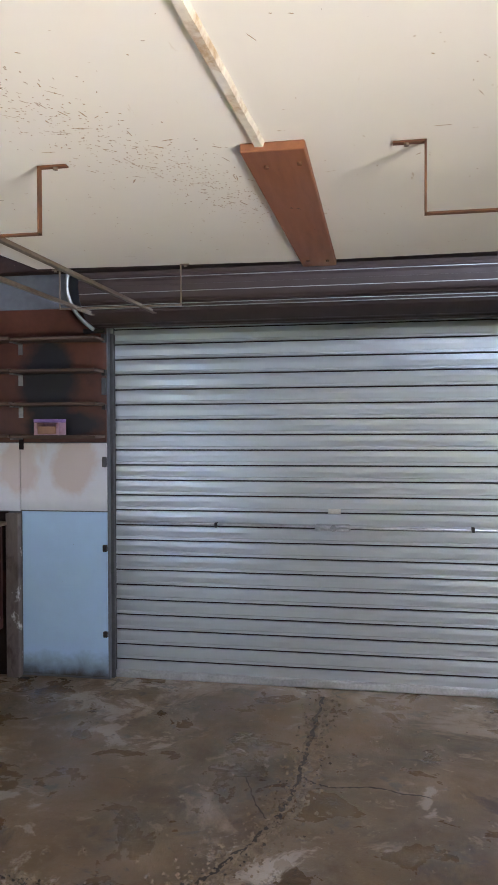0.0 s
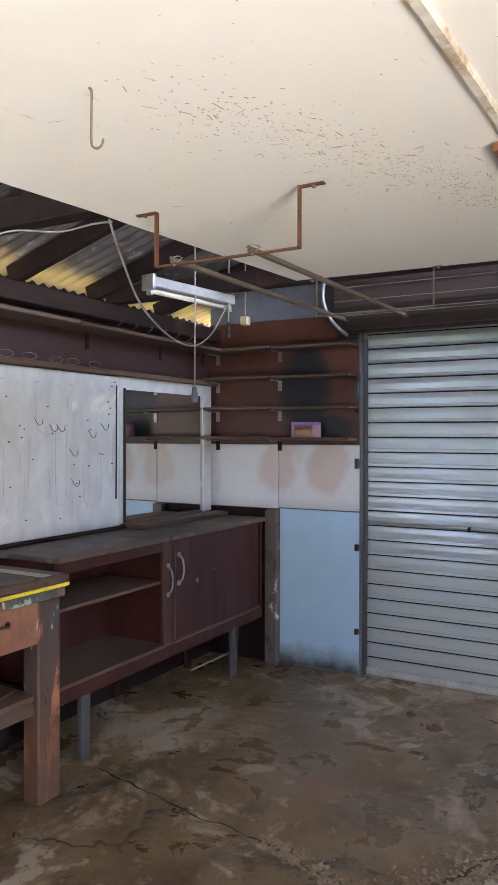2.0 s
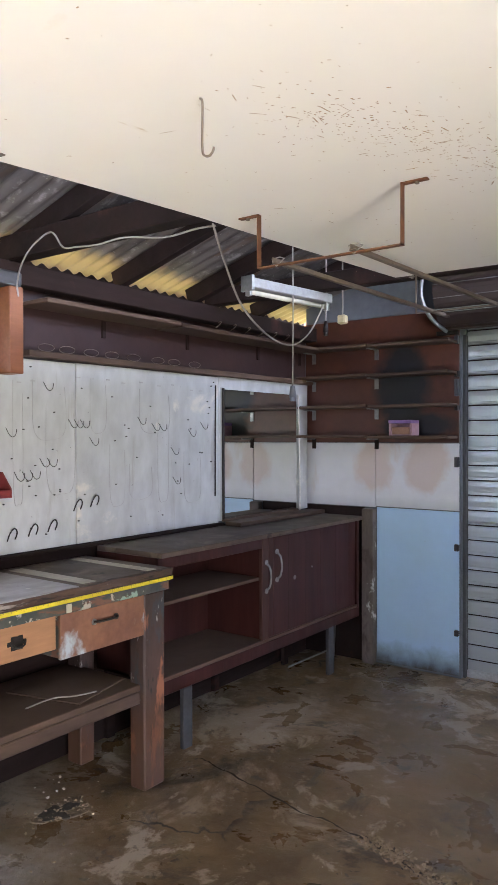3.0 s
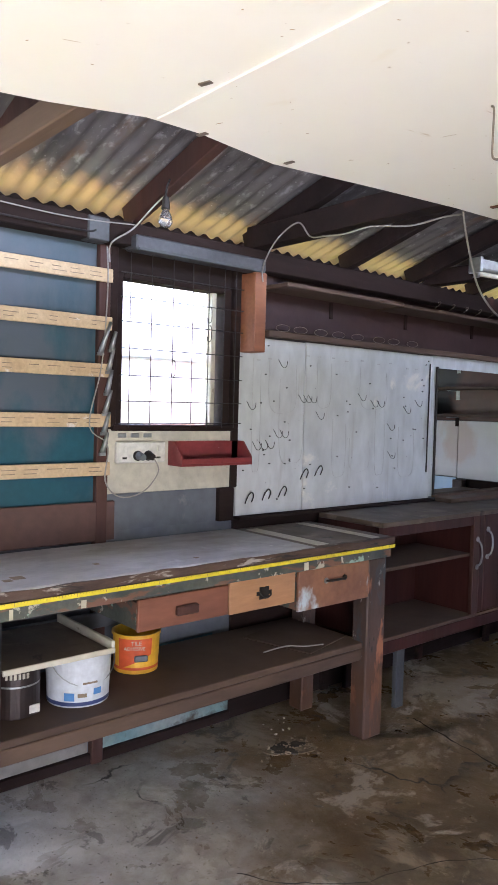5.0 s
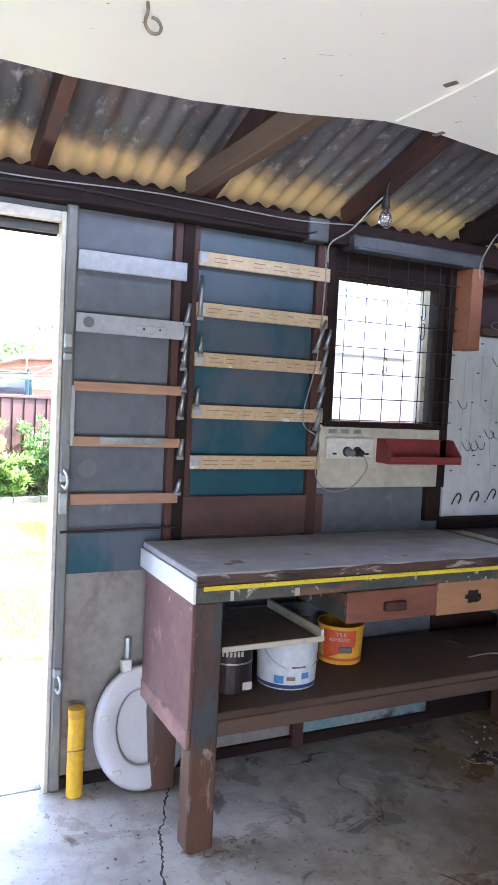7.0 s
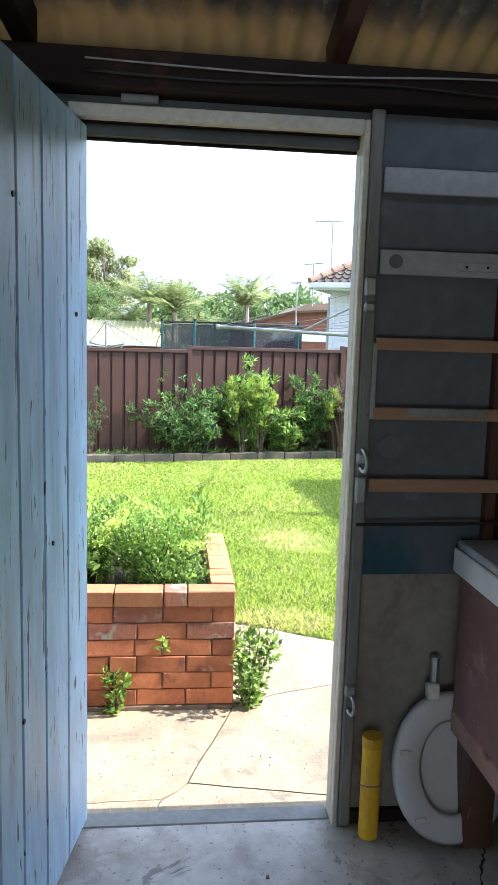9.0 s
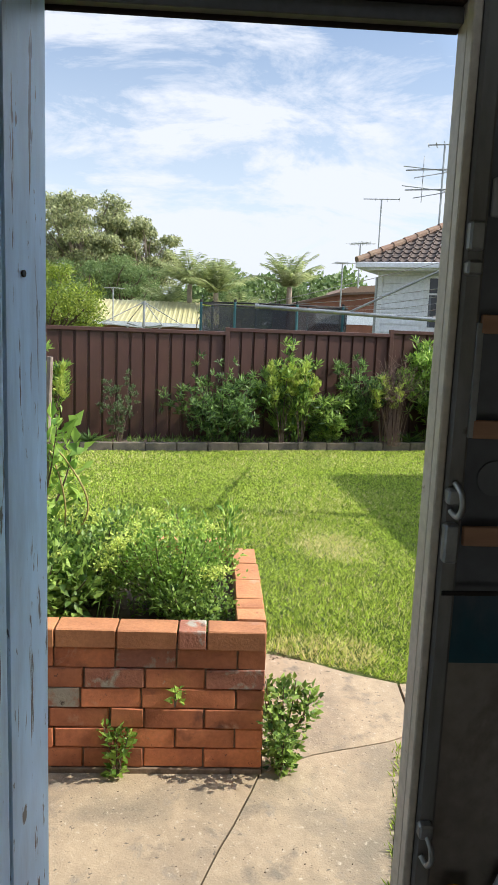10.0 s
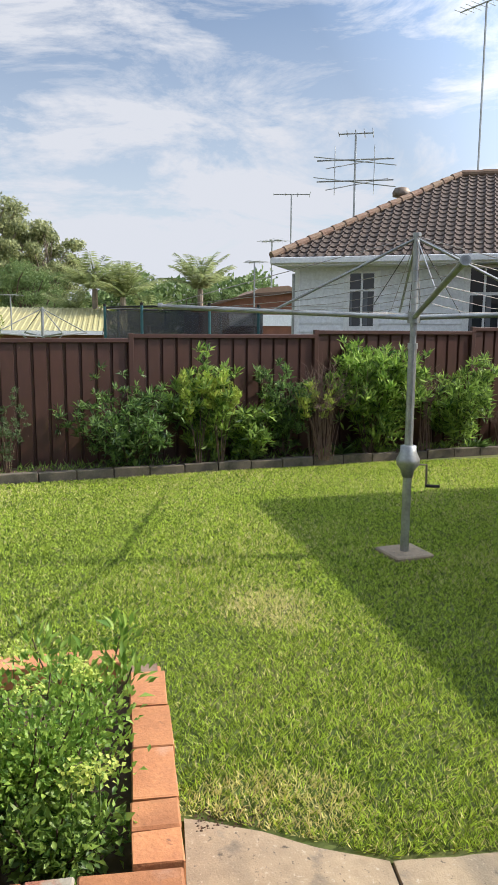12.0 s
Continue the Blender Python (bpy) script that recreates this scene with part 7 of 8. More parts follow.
    for k in range(10):
        lay(0.215, "y", y - 0.11, zc, x0 + 0.055, 0.105, 0.072, M_CAPBRICK)
        y -= 0.222


planter()


# ---- fence and edging ----
def edge_x(y):
    return -11.77 - 0.185 * y


def yard_edge():
    rnd = random.Random(6)
    y = -6.4
    src = None
    while y < 7.0:
        y2 = y + 0.40
        xa, xb = edge_x(y), edge_x(y2)
        l = math.hypot(y2 - y, xb - xa) - 0.012
        bm = box(-0.05, 0.05, -l / 2, l / 2, 0, 0.14, 0.006)
        bm.transform(Matrix.Translation(((xa + xb) / 2, (y + y2) / 2, G - 0.04 + rnd.uniform(-0.008, 0.008))) @ Matrix.Rotation(math.atan2(-(xb - xa), y2 - y) , 4, "Z"))
        solid("edging_block", bm, M_SLEEPER, "grey weathered concrete edging block between lawn and garden bed", "edging block", "garden edging")
        y = y2
    structure("garden_bed", prism([(edge_x(-6.4), -6.4), (edge_x(7), 7.0), (edge_x(7) - 0.62, 7.1), (edge_x(-6.4) - 0.62, -6.3)], G - 0.03, G + 0.07), M_BED, "brown garden bed soil below the fence")
    fence = thing("fence", (-12.3, 0.6, G), "tall dark brown ribbed steel fence", "fence")
    d = Vector((-0.185, 1.0, 0)).normalized()
    nrm = Vector((1.0, 0.185, 0)).normalized()
    start = Vector((edge_x(-7.2) - 0.52, -7.2, 0))
    bay = 2.38
    for i in range(8):
        a = start + d * (bay * i)
        top = 1.30 + 0.022 * (a.y + 2)
        pts = []
        s = 0.03
        for k in range(13):
            w = (bay - 0.06) / 13
            for ds, dn in ((0.0, 0.0), (w * 0.78, 0.0), (w * 0.83, 0.030), (w * 0.95, 0.030)):
                q = a + d * (s + ds) - nrm * dn
                pts.append((q.x, q.y, 0))
            s += w
        q = a + d * (bay - 0.03)
        pts.append((q.x, q.y, 0))
        part("panel", profile_sheet(pts, (0, 0, G - 0.02), (0, 0, top - 0.01)), M_FENCE, fence)
        for z, h in ((top - 0.03, 0.05), (G + 0.03, 0.05)):
            bm = box(-0.022, 0.028, 0.0, bay, z - h / 2, z + h / 2, 0.004)
            bm.transform(Matrix.Translation(a) @ Matrix.Rotation(math.atan2(0.185, 1.0), 4, "Z"))
            part("rail", bm, M_FENCE, fence)
        bm = box(-0.026, 0.030, -0.03, 0.03, G - 0.02, top + 0.002, 0.004)
        bm.transform(Matrix.Translation(a) @ Matrix.Rotation(math.atan2(0.185, 1.0), 4, "Z"))
        part("post", bm, M_FENCE, fence)


yard_edge()


# ---- clothes hoist ----
def clothes_hoist():
    x, y = -8.5, 1.80
    h = thing("clothes_hoist", (x, y, G), "old grey galvanised rotary clothes hoist with a winding crank", "clothes hoist")
    part("footing", box(x - 0.16, x + 0.16, y - 0.16, y + 0.16, G - 0.02, G + 0.030, 0.01, turn=Matrix.Rotation(0.2, 3, "Z")), M_PATH, h, "square concrete footing")
    part("lower_mast", rod((x, y, G), (x, y, 0.36), 0.032, sides=16), M_STEEL, h, smooth=False)
    part("outer_mast", rod((x, y, 0.58), (x, y, 1.31), 0.030, sides=16), M_STEEL, h)
    part("inner_mast", rod((x, y, 1.30), (x, y, 2.07), 0.023, sides=14), M_STEEL, h)
    part("collar", rod((x, y, 1.28), (x, y, 1.32), 0.036, sides=16), M_STEEL, h)
    part("gearbox", lathe([(0.0, 0.0), (0.038, 0.0), (0.048, 0.05), (0.085, 0.10), (0.085, 0.14), (0.060, 0.19), (0.058, 0.235), (0.04, 0.24), (0, 0.24)], (x, y, 0.34), sides=20), M_STEEL, h, smooth=True)
    crank = part("crank", tube([(x + 0.03, y + 0.06, 0.44), (x + 0.06, y + 0.12, 0.44), (x + 0.06, y + 0.125, 0.29)], 0.008), M_BARE, h)
    part("crank_grip", rod((x + 0.06, y + 0.12, 0.285), (x + 0.075, y + 0.22, 0.28), 0.012), M_BLACK, crank)
    hub = part("hub", rod((x, y, 1.46), (x, y, 1.54), 0.045, sides=14), M_STEEL, h)
    tips = []
    ang0 = math.atan2(-0.46, 1.75)
    for k in range(4):
        a = ang0 + k * math.pi / 2
        L, zt = 1.85, (1.74 if k == 0 else 1.57)
        tip = Vector((x + L * math.cos(a), y + L * math.sin(a), zt))
        tips.append(tip)
        arm = part("arm", rod((x, y, 1.50), tip, 0.018, sides=12), M_STEEL, h)
        part("arm_cap", rod(tip - (tip - Vector((x, y, 1.5))).normalized() * 0.03, tip, 0.026, sides=12), M_STEEL, arm)
        mid = Vector((x, y, 1.50)).lerp(tip, 0.55)
        part("strut", rod((x, y, 2.05), mid, 0.010 if k != 0 else 0.004, sides=8), M_STEEL, h)
        part("stay_wire", rod((x, y, 2.06), Vector((x, y, 1.50)).lerp(tip, 0.18), 0.003, sides=5), M_BLACK, h)
        part("stay_wire", rod((x, y, 2.06), tip, 0.003, sides=5), M_CABLE, h)
    for f in (0.32, 0.48, 0.64, 0.80, 0.98):
        for k in range(4):
            p = Vector((x, y, 1.52)).lerp(tips[k], f)
            q = Vector((x, y, 1.52)).lerp(tips[(k + 1) % 4], f)
            m = (p + q) / 2 - Vector((0, 0, 0.03))
            part("line", tube([p, m, q], 0.002, sides=4), M_CABLE, h)
    part("mast_cap", rod((x, y, 2.06), (x, y, 2.085), 0.03, sides=12), M_STEEL, h)


clothes_hoist()


# ---- shrubs ----
def shrub(name, x, y, z, height, radius, n, leaf, mat, label, seed, stems=7, upright=0.5, lumps=7, droop=0.0, category="shrub", twig=None, base=0.15, wood=None):
    """A bush of several leaning stems, each carrying whorls of leaves."""
    rng = np.random.default_rng(seed)
    if category == "shrub":
        n, radius, stems = int(n * 1.7), radius * 1.28, stems + 3
    t = thing(name, (x, y, z), label, category)
    bm = bmesh.new()
    pts, ups = [], []
    total = stems * lumps
    for s in range(stems):
        a = s * 2.399 + rng.uniform(-0.4, 0.4)
        spread = radius * (0.25 + 0.75 * math.sqrt((s + 0.5) / stems)) * rng.uniform(0.8, 1.1)
        top = Vector((math.cos(a) * spread, math.sin(a) * spread, height * (1 - 0.35 * (spread / radius) ** 2) * rng.uniform(0.78, 1.04)))
        path = [Vector((math.cos(a) * spread * 0.12, math.sin(a) * spread * 0.12, 0)), Vector((top.x * 0.35, top.y * 0.35, top.z * 0.4)), Vector((top.x * 0.8, top.y * 0.8, top.z * 0.75)), top]
        cp = curve_points(path, 5)
        tube([(p.x + x, p.y + y, p.z + z) for p in cp], 0.008 if height > 0.5 else 0.003, bm, sides=5, taper=0.002)
        for k in range(lumps):
            f = base + (1 - base) * (k + rng.random()) / lumps
            i = min(int(f * (len(cp) - 1)), len(cp) - 2)
            q = cp[i].lerp(cp[i + 1], f * (len(cp) - 1) - i)
            m = max(3, int(n / total))
            rr = radius * 0.36 * (1.15 - 0.45 * f * upright)
            off = rng.normal(0, 1, (m, 3))
            off /= np.linalg.norm(off, axis=1, keepdims=True)
            rad = rr * rng.random((m, 1)) ** 0.5
            spot = off * rad
            if category == "shrub":
                # whorls of leaves at the shoot ends
                heads = rng.normal(0, 1, (max(1, m // 11), 3))
                heads *= rr * rng.random((len(heads), 1)) ** 0.4 / np.linalg.norm(heads, axis=1, keepdims=True)
                spot = heads[np.arange(m) % len(heads)] + off * 0.015
            pts.append(np.array([[q.x, q.y, q.z]]) + spot)
            u = off + np.array([[0, 0, upright + 0.2 - droop]]) + rng.normal(0, 0.35, (m, 3))
            ups.append(u)
    part("woody_frame", bm, wood or M_TWIG, t)["kind"] = "stuff"
    P, U = np.concatenate(pts), np.concatenate(ups)
    P[:, 2] = np.maximum(P[:, 2], 0.01)
    nr = rng.normal(0, 0.6, P.shape) + np.array([[0, 0, 1.0]])
    ln = leaf[0] * rng.uniform(0.6, 1.25, len(P))
    ob = leaves_mesh("foliage", P, nr, U, ln, ln * leaf[1], mat, t)
    ob["kind"] = "stuff"
    return t


M_TWIG = surface("brown_twigs", (0.12, 0.08, 0.055), (0.08, 0.055, 0.04), 0.8, scale=10, bump=0.2)
M_TWIGRED = surface("bare_reddish_twigs", (0.22, 0.145, 0.11), (0.16, 0.10, 0.08), 0.8, scale=10, bump=0.1)
M_STEM = surface("yellow_brown_stem", (0.34, 0.27, 0.09), (0.25, 0.18, 0.07), 0.6, scale=8, bump=0.1)
L_DARK = leaf_material("dark_green_leaves", (0.02, 0.055, 0.018), (0.20, 0.33, 0.09), 0.4)
L_MID = leaf_material("mid_green_leaves", (0.03, 0.085, 0.018), (0.34, 0.49, 0.11), 0.45)
L_LIGHT = leaf_material("light_green_leaves", (0.09, 0.20, 0.03), (0.32, 0.47, 0.09), 0.45)
L_YELLOW = leaf_material("yellow_green_tips", (0.26, 0.38, 0.06), (0.44, 0.48, 0.12), 0.5)
L_GREY = leaf_material("grey_green_leaves", (0.075, 0.12, 0.05), (0.13, 0.18, 0.085), 0.5)
BED = G + 0.07


def bx(y, back=0.0):
    return edge_x(y) - 0.24 - back


for nm, y, hgt, rad, n, leaf, mat, lab, seed, stems, up in (
        ("garden_shrub", -4.2, 1.15, 0.42, 1300, (0.09, 0.3), L_DARK, "dark green leafy shrub against the fence", 31, 9, 0.6),
        ("garden_shrub", -2.95, 0.85, 0.40, 1200, (0.09, 0.3), L_DARK, "low dark green shrub with broad leaves against the fence", 32, 8, 0.4),
        ("garden_shrub", -2.45, 1.30, 0.26, 900, (0.10, 0.28), L_MID, "tall upright shrub with fresh green shoots by the fence", 33, 5, 1.0),
        ("garden_shrub", -1.55, 0.98, 0.24, 750, (0.045, 0.4), L_GREY, "thin pale green shrub with small leaves by the fence", 34, 6, 0.9),
        ("garden_shrub", -0.20, 0.98, 0.55, 2600, (0.085, 0.26), L_DARK, "broad dark green bushy shrub by the fence", 35, 14, 0.5),
        ("garden_shrub", 0.68, 1.30, 0.36, 2000, (0.11, 0.28), L_MID, "tall shrub with long leaves and yellow green tips by the fence", 36, 8, 1.0),
        ("garden_shrub", 1.22, 0.72, 0.34, 1200, (0.11, 0.28), L_MID, "low shrub with long fresh leaves by the fence", 37, 8, 0.4),
        ("garden_shrub", 1.68, 1.28, 0.30, 1500, (0.085, 0.28), L_DARK, "dark green upright shrub by the fence", 38, 7, 0.8),
        ("garden_shrub", 2.95, 1.52, 0.52, 3800, (0.12, 0.27), L_MID, "large dense shrub with bright green top leaves, taller than the fence", 39, 16, 0.8),
        ("garden_shrub", 4.15, 1.28, 0.50, 2600, (0.11, 0.27), L_MID, "broad leafy shrub by the fence behind the clothes hoist", 40, 12, 0.7),
        ("garden_shrub", 5.6, 1.1, 0.45, 1300, (0.1, 0.27), L_DARK, "dark leafy shrub by the fence", 41, 9, 0.6)):
    shrub(nm, bx(y), y, BED, hgt, rad, n, leaf, mat, lab, seed, stems, up)
for y, hh, seed in ((0.58, 1.35, 51), (0.85, 1.27, 52), (-2.35, 1.25, 53), (2.0, 1.20, 54)):
    shrub("yellow_tipped_shoots", bx(y) + 0.22, y, BED, hh, 0.20, 520, (0.075, 0.3), L_YELLOW, "upright shoots with yellow green tips rising from the shrubs", seed, 3, 1.2, 5, base=0.6)
shrub("bright_shrub_top", bx(2.8) + 0.12, 2.8, BED, 1.50, 0.42, 1200, (0.10, 0.27), L_LIGHT, "bright green new leaves on top of the large shrub", 55, 10, 0.9, 5, base=0.6)


def bare_bush(x, y, z, h, r, n, seed, label):
    rnd = random.Random(seed)
    t = thing("bare_bush", (x, y, z), label, "shrub")
    bm = bmesh.new()
    for k in range(n):
        a, s = rnd.uniform(0, 6.28), rnd.uniform(0.1, 1)
        b0 = rnd.uniform(0.02, 0.12)
        top = (x + r * s * math.cos(a), y + r * s * math.sin(a), z + h * rnd.uniform(0.6, 1.0) * (1 - 0.25 * s))
        mid = (x + r * s * 0.45 * math.cos(a + 0.3), y + r * s * 0.45 * math.sin(a + 0.3), z + h * 0.45)
        tube(curve_points([(x + b0 * math.cos(a), y + b0 * math.sin(a), z), mid, top], 3), 0.0035, bm, sides=4, taper=0.0015)
        for j in range(5):
            b = Vector(mid).lerp(Vector(top), rnd.random())
            tube([b, b + Vector((rnd.uniform(-0.16, 0.16), rnd.uniform(-0.16, 0.16), rnd.uniform(0.03, 0.18)))], 0.003, bm, sides=4, taper=0.001)
    part("twig_frame", bm, M_TWIGRED, t)["kind"] = "stuff"


bare_bush(bx(2.2) + 0.34, 2.12, BED, 1.38, 0.55, 64, 61, "bare reddish twiggy bush by the fence")
bare_bush(bx(3.6) + 0.15, 3.6, BED, 1.35, 0.25, 26, 62, "bare reddish twiggy bush by the fence")
bare_bush(bx(4.95), 4.9, BED, 0.65, 0.28, 26, 63, "low bare straw coloured bush by the fence")
# low strappy plants and weeds in the bed
rb = np.random.default_rng(21)
n = 2600
py = rb.uniform(-6.2, 6.8, n)
px = -11.77 - 0.185 * py - rb.uniform(0.08, 0.55, n)
ob = leaves_mesh("bed_weeds", np.stack([px, py, np.full(n, BED - 0.005)], 1), rb.normal(0, 1, (n, 3)), np.stack([rb.normal(0, 0.7, n), rb.normal(0, 0.7, n), np.full(n, 0.9)], 1), rb.uniform(0.03, 0.12, n), 0.016, L_MID)
tagged(ob, "low green weeds and ground cover in the garden bed", "weeds", "", "stuff")
for y, seed in ((2.45, 71), (-1.9, 72), (4.45, 73)):
    r2 = np.random.default_rng(seed)
    k = 60
    aa = r2.uniform(0, 6.28, k)
    t = thing("strappy_plant", (bx(y) + 0.12, y, BED), "low plant with long strap leaves in the garden bed", "plant")
    leaves_mesh("foliage", np.zeros((k, 3)) + r2.normal(0, 0.02, (k, 3)) * np.array([1, 1, 0]), np.stack([-np.cos(aa), -np.sin(aa), np.full(k, 0.5)], 1), np.stack([np.cos(aa), np.sin(aa), r2.uniform(0.3, 1.2, k)], 1), r2.uniform(0.16, 0.30, k), 0.028, L_DARK, t)


# ---- plants in and about the planter ----
shrub("planter_herb", -5.15, -0.50, 0.19, 0.40, 0.28, 6500, (0.022, 0.55), L_LIGHT, "bushy parsley like herb going to seed in the planter", 81, 26, 0.5, 6, category="herb")
shrub("planter_herb", -5.30, -0.85, 0.19, 0.40, 0.28, 4600, (0.030, 0.6), L_MID, "bushy green herb in the planter", 82, 22, 0.5, 6, category="herb")
shrub("planter_herb", -4.97, -0.40, 0.19, 0.20, 0.15, 1500, (0.026, 0.6), L_MID, "low green herb filling the planter's corner", 80, 12, 0.4, 5, category="herb")
shrub("planter_mint", -5.02, -1.05, 0.19, 0.34, 0.26, 2600, (0.045, 0.6), L_MID, "mint with broad dark leaves in the planter", 83, 16, 0.5, 6, category="herb")
shrub("planter_mint", -5.30, -1.35, 0.19, 0.52, 0.30, 2600, (0.05, 0.6), L_MID, "leafy green herb in the planter", 84, 16, 0.6, 6, category="herb")
shrub("planter_tomato", -5.42, -1.16, 0.19, 0.98, 0.24, 620, (0.085, 0.5), L_LIGHT, "tall tomato plant with light green leaves tied to a stake", 85, 9, 0.6, 6, category="vegetable plant")
shrub("planter_tomato", -5.15, -1.9, 0.19, 0.8, 0.34, 1500, (0.07, 0.5), L_MID, "tall leafy vegetable plant in the planter", 86, 10, 0.6, 6, category="vegetable plant")
shrub("planter_sprig", -5.45, -0.36, 0.19, 0.44, 0.20, 300, (0.05, 0.35), L_LIGHT, "tall thin leafy sprigs leaning over the planter's edge", 87, 5, 0.8, 6, category="herb", base=0.5)
r3 = np.random.default_rng(88)
cen = np.stack([r3.uniform(-5.5, -4.92, 34), r3.uniform(-1.15, -0.28, 34), r3.uniform(0.42, 0.60, 34)], 1)
k = 75
off = r3.normal(0, 1, (34 * k, 3)) * np.array([0.026, 0.026, 0.012])
P = np.repeat(cen, k, 0) + off
fl = thing("herb_flower_heads", (-5.2, -0.7, 0.19), "pale yellow green flower heads of the herb in the planter", "flowers")
for c in cen:
    bm = tube([(c[0] + 0.03, c[1] - 0.02, 0.22), (c[0] + 0.01, c[1], 0.35), (c[0], c[1], c[2])], 0.0018, sides=4)
    part("stalk", bm, L_MID, fl)
lf = leaves_mesh("floret_mass", P - np.array([[-5.2, -0.7, 0.19]]), np.tile([[0, 0, 1.0]], (len(P), 1)) + r3.normal(0, 0.3, P.shape), r3.normal(0, 1, P.shape), 0.013, 0.011, leaf_material("pale_florets", (0.56, 0.62, 0.15), (0.38, 0.48, 0.10)), fl)
lf["kind"] = "stuff"
stake = solid("garden_stake", rod((-5.42, -1.10, 0.18), (-5.40, -1.055, 1.25), 0.013), surface("weathered_stake", (0.3, 0.25, 0.21), (0.2, 0.16, 0.13), 0.8, scale=8, bump=0.3), "weathered timber stake in the planter", "stake")
solid("white_rag_post", rod((-5.4, -1.10, 0.19), (-5.4, -1.10, 0.82), 0.02, sides=8), M_WHITEWALL, "flaking white post among the planter's plants", "post")
bent = thing("bent_stems", (-5.35, -1.0, 0.19), "long bent yellow brown plant stems in the planter", "stems")
for k, dy in enumerate((0.0, 0.05, -0.06)):
    part("stem", tube(curve_points([(-5.38, -1.05 + dy, 0.2), (-5.37, -1.0 + dy, 0.42), (-5.34, -0.98 + dy * 2, 0.62), (-5.36, -1.04 + dy, 0.82), (-5.4, -1.14, 0.94)], 6), 0.006, taper=0.003), M_STEM, bent, smooth=True)
shrub("wall_weed", -4.74, -0.045, G, 0.40, 0.125, 900, (0.032, 0.7), L_MID, "leafy green weed growing at the planter's corner", 91, 9, 0.5, 6, category="weed", base=0.05)
shrub("wall_weed", -4.678, -0.66, G, 0.24, 0.07, 150, (0.034, 0.7), L_LIGHT, "small leafy weed growing out of the brick joints", 92, 4, 0.6, 5, category="weed", base=0.1)
shrub("wall_weed", -4.688, -0.455, G + 0.28, 0.10, 0.035, 26, (0.036, 0.7), L_LIGHT, "small sprig growing out of the brick joint", 93, 2, 0.6, 3, category="weed", base=0.2)

# ---- beyond the fence ----
M_WEATHER = surface("white_weatherboard", (0.80, 0.82, 0.84), (0.76, 0.78, 0.80), 0.5, scale=2, bump=0.05)
M_TRIM = surface("white_trim_paint", (0.82, 0.83, 0.84), (0.78, 0.79, 0.8), 0.4, scale=3, bump=0.03)
M_TILE = surface("brown_concrete_tile", (0.12, 0.088, 0.07), (0.085, 0.064, 0.052), 0.75, scale=3, bump=0.3, stains=[((0.2, 0.17, 0.12), 5, 0.6, 0.75), ((0.05, 0.04, 0.035), 2, 0.55, 0.7)])
M_RIDGE = surface("red_brown_ridge_tile", (0.22, 0.13, 0.09), (0.24, 0.17, 0.11), 0.75, scale=4, bump=0.2)
M_YROOF = surface("pale_green_yellow_roofing", (0.42, 0.39, 0.19), (0.37, 0.34, 0.16), 0.5, scale=2, bump=0.03)
M_BROOF = surface("brown_brick_far", (0.21, 0.085, 0.05), (0.16, 0.065, 0.04), 0.8, scale=3, bump=0.1)
M_TEALPOLE = surface("teal_painted_pole", (0.03, 0.14, 0.15), (0.03, 0.11, 0.12), 0.4, scale=6, bump=0.05)


def net_material():
    m, nt, bsdf = nodes_of("black_trampoline_net")
    bsdf.inputs["Base Color"].default_value = (0.03, 0.035, 0.04, 1)
    bsdf.inputs["Roughness"].default_value = 0.8
    bsdf.inputs["Alpha"].default_value = 0.72
    return m


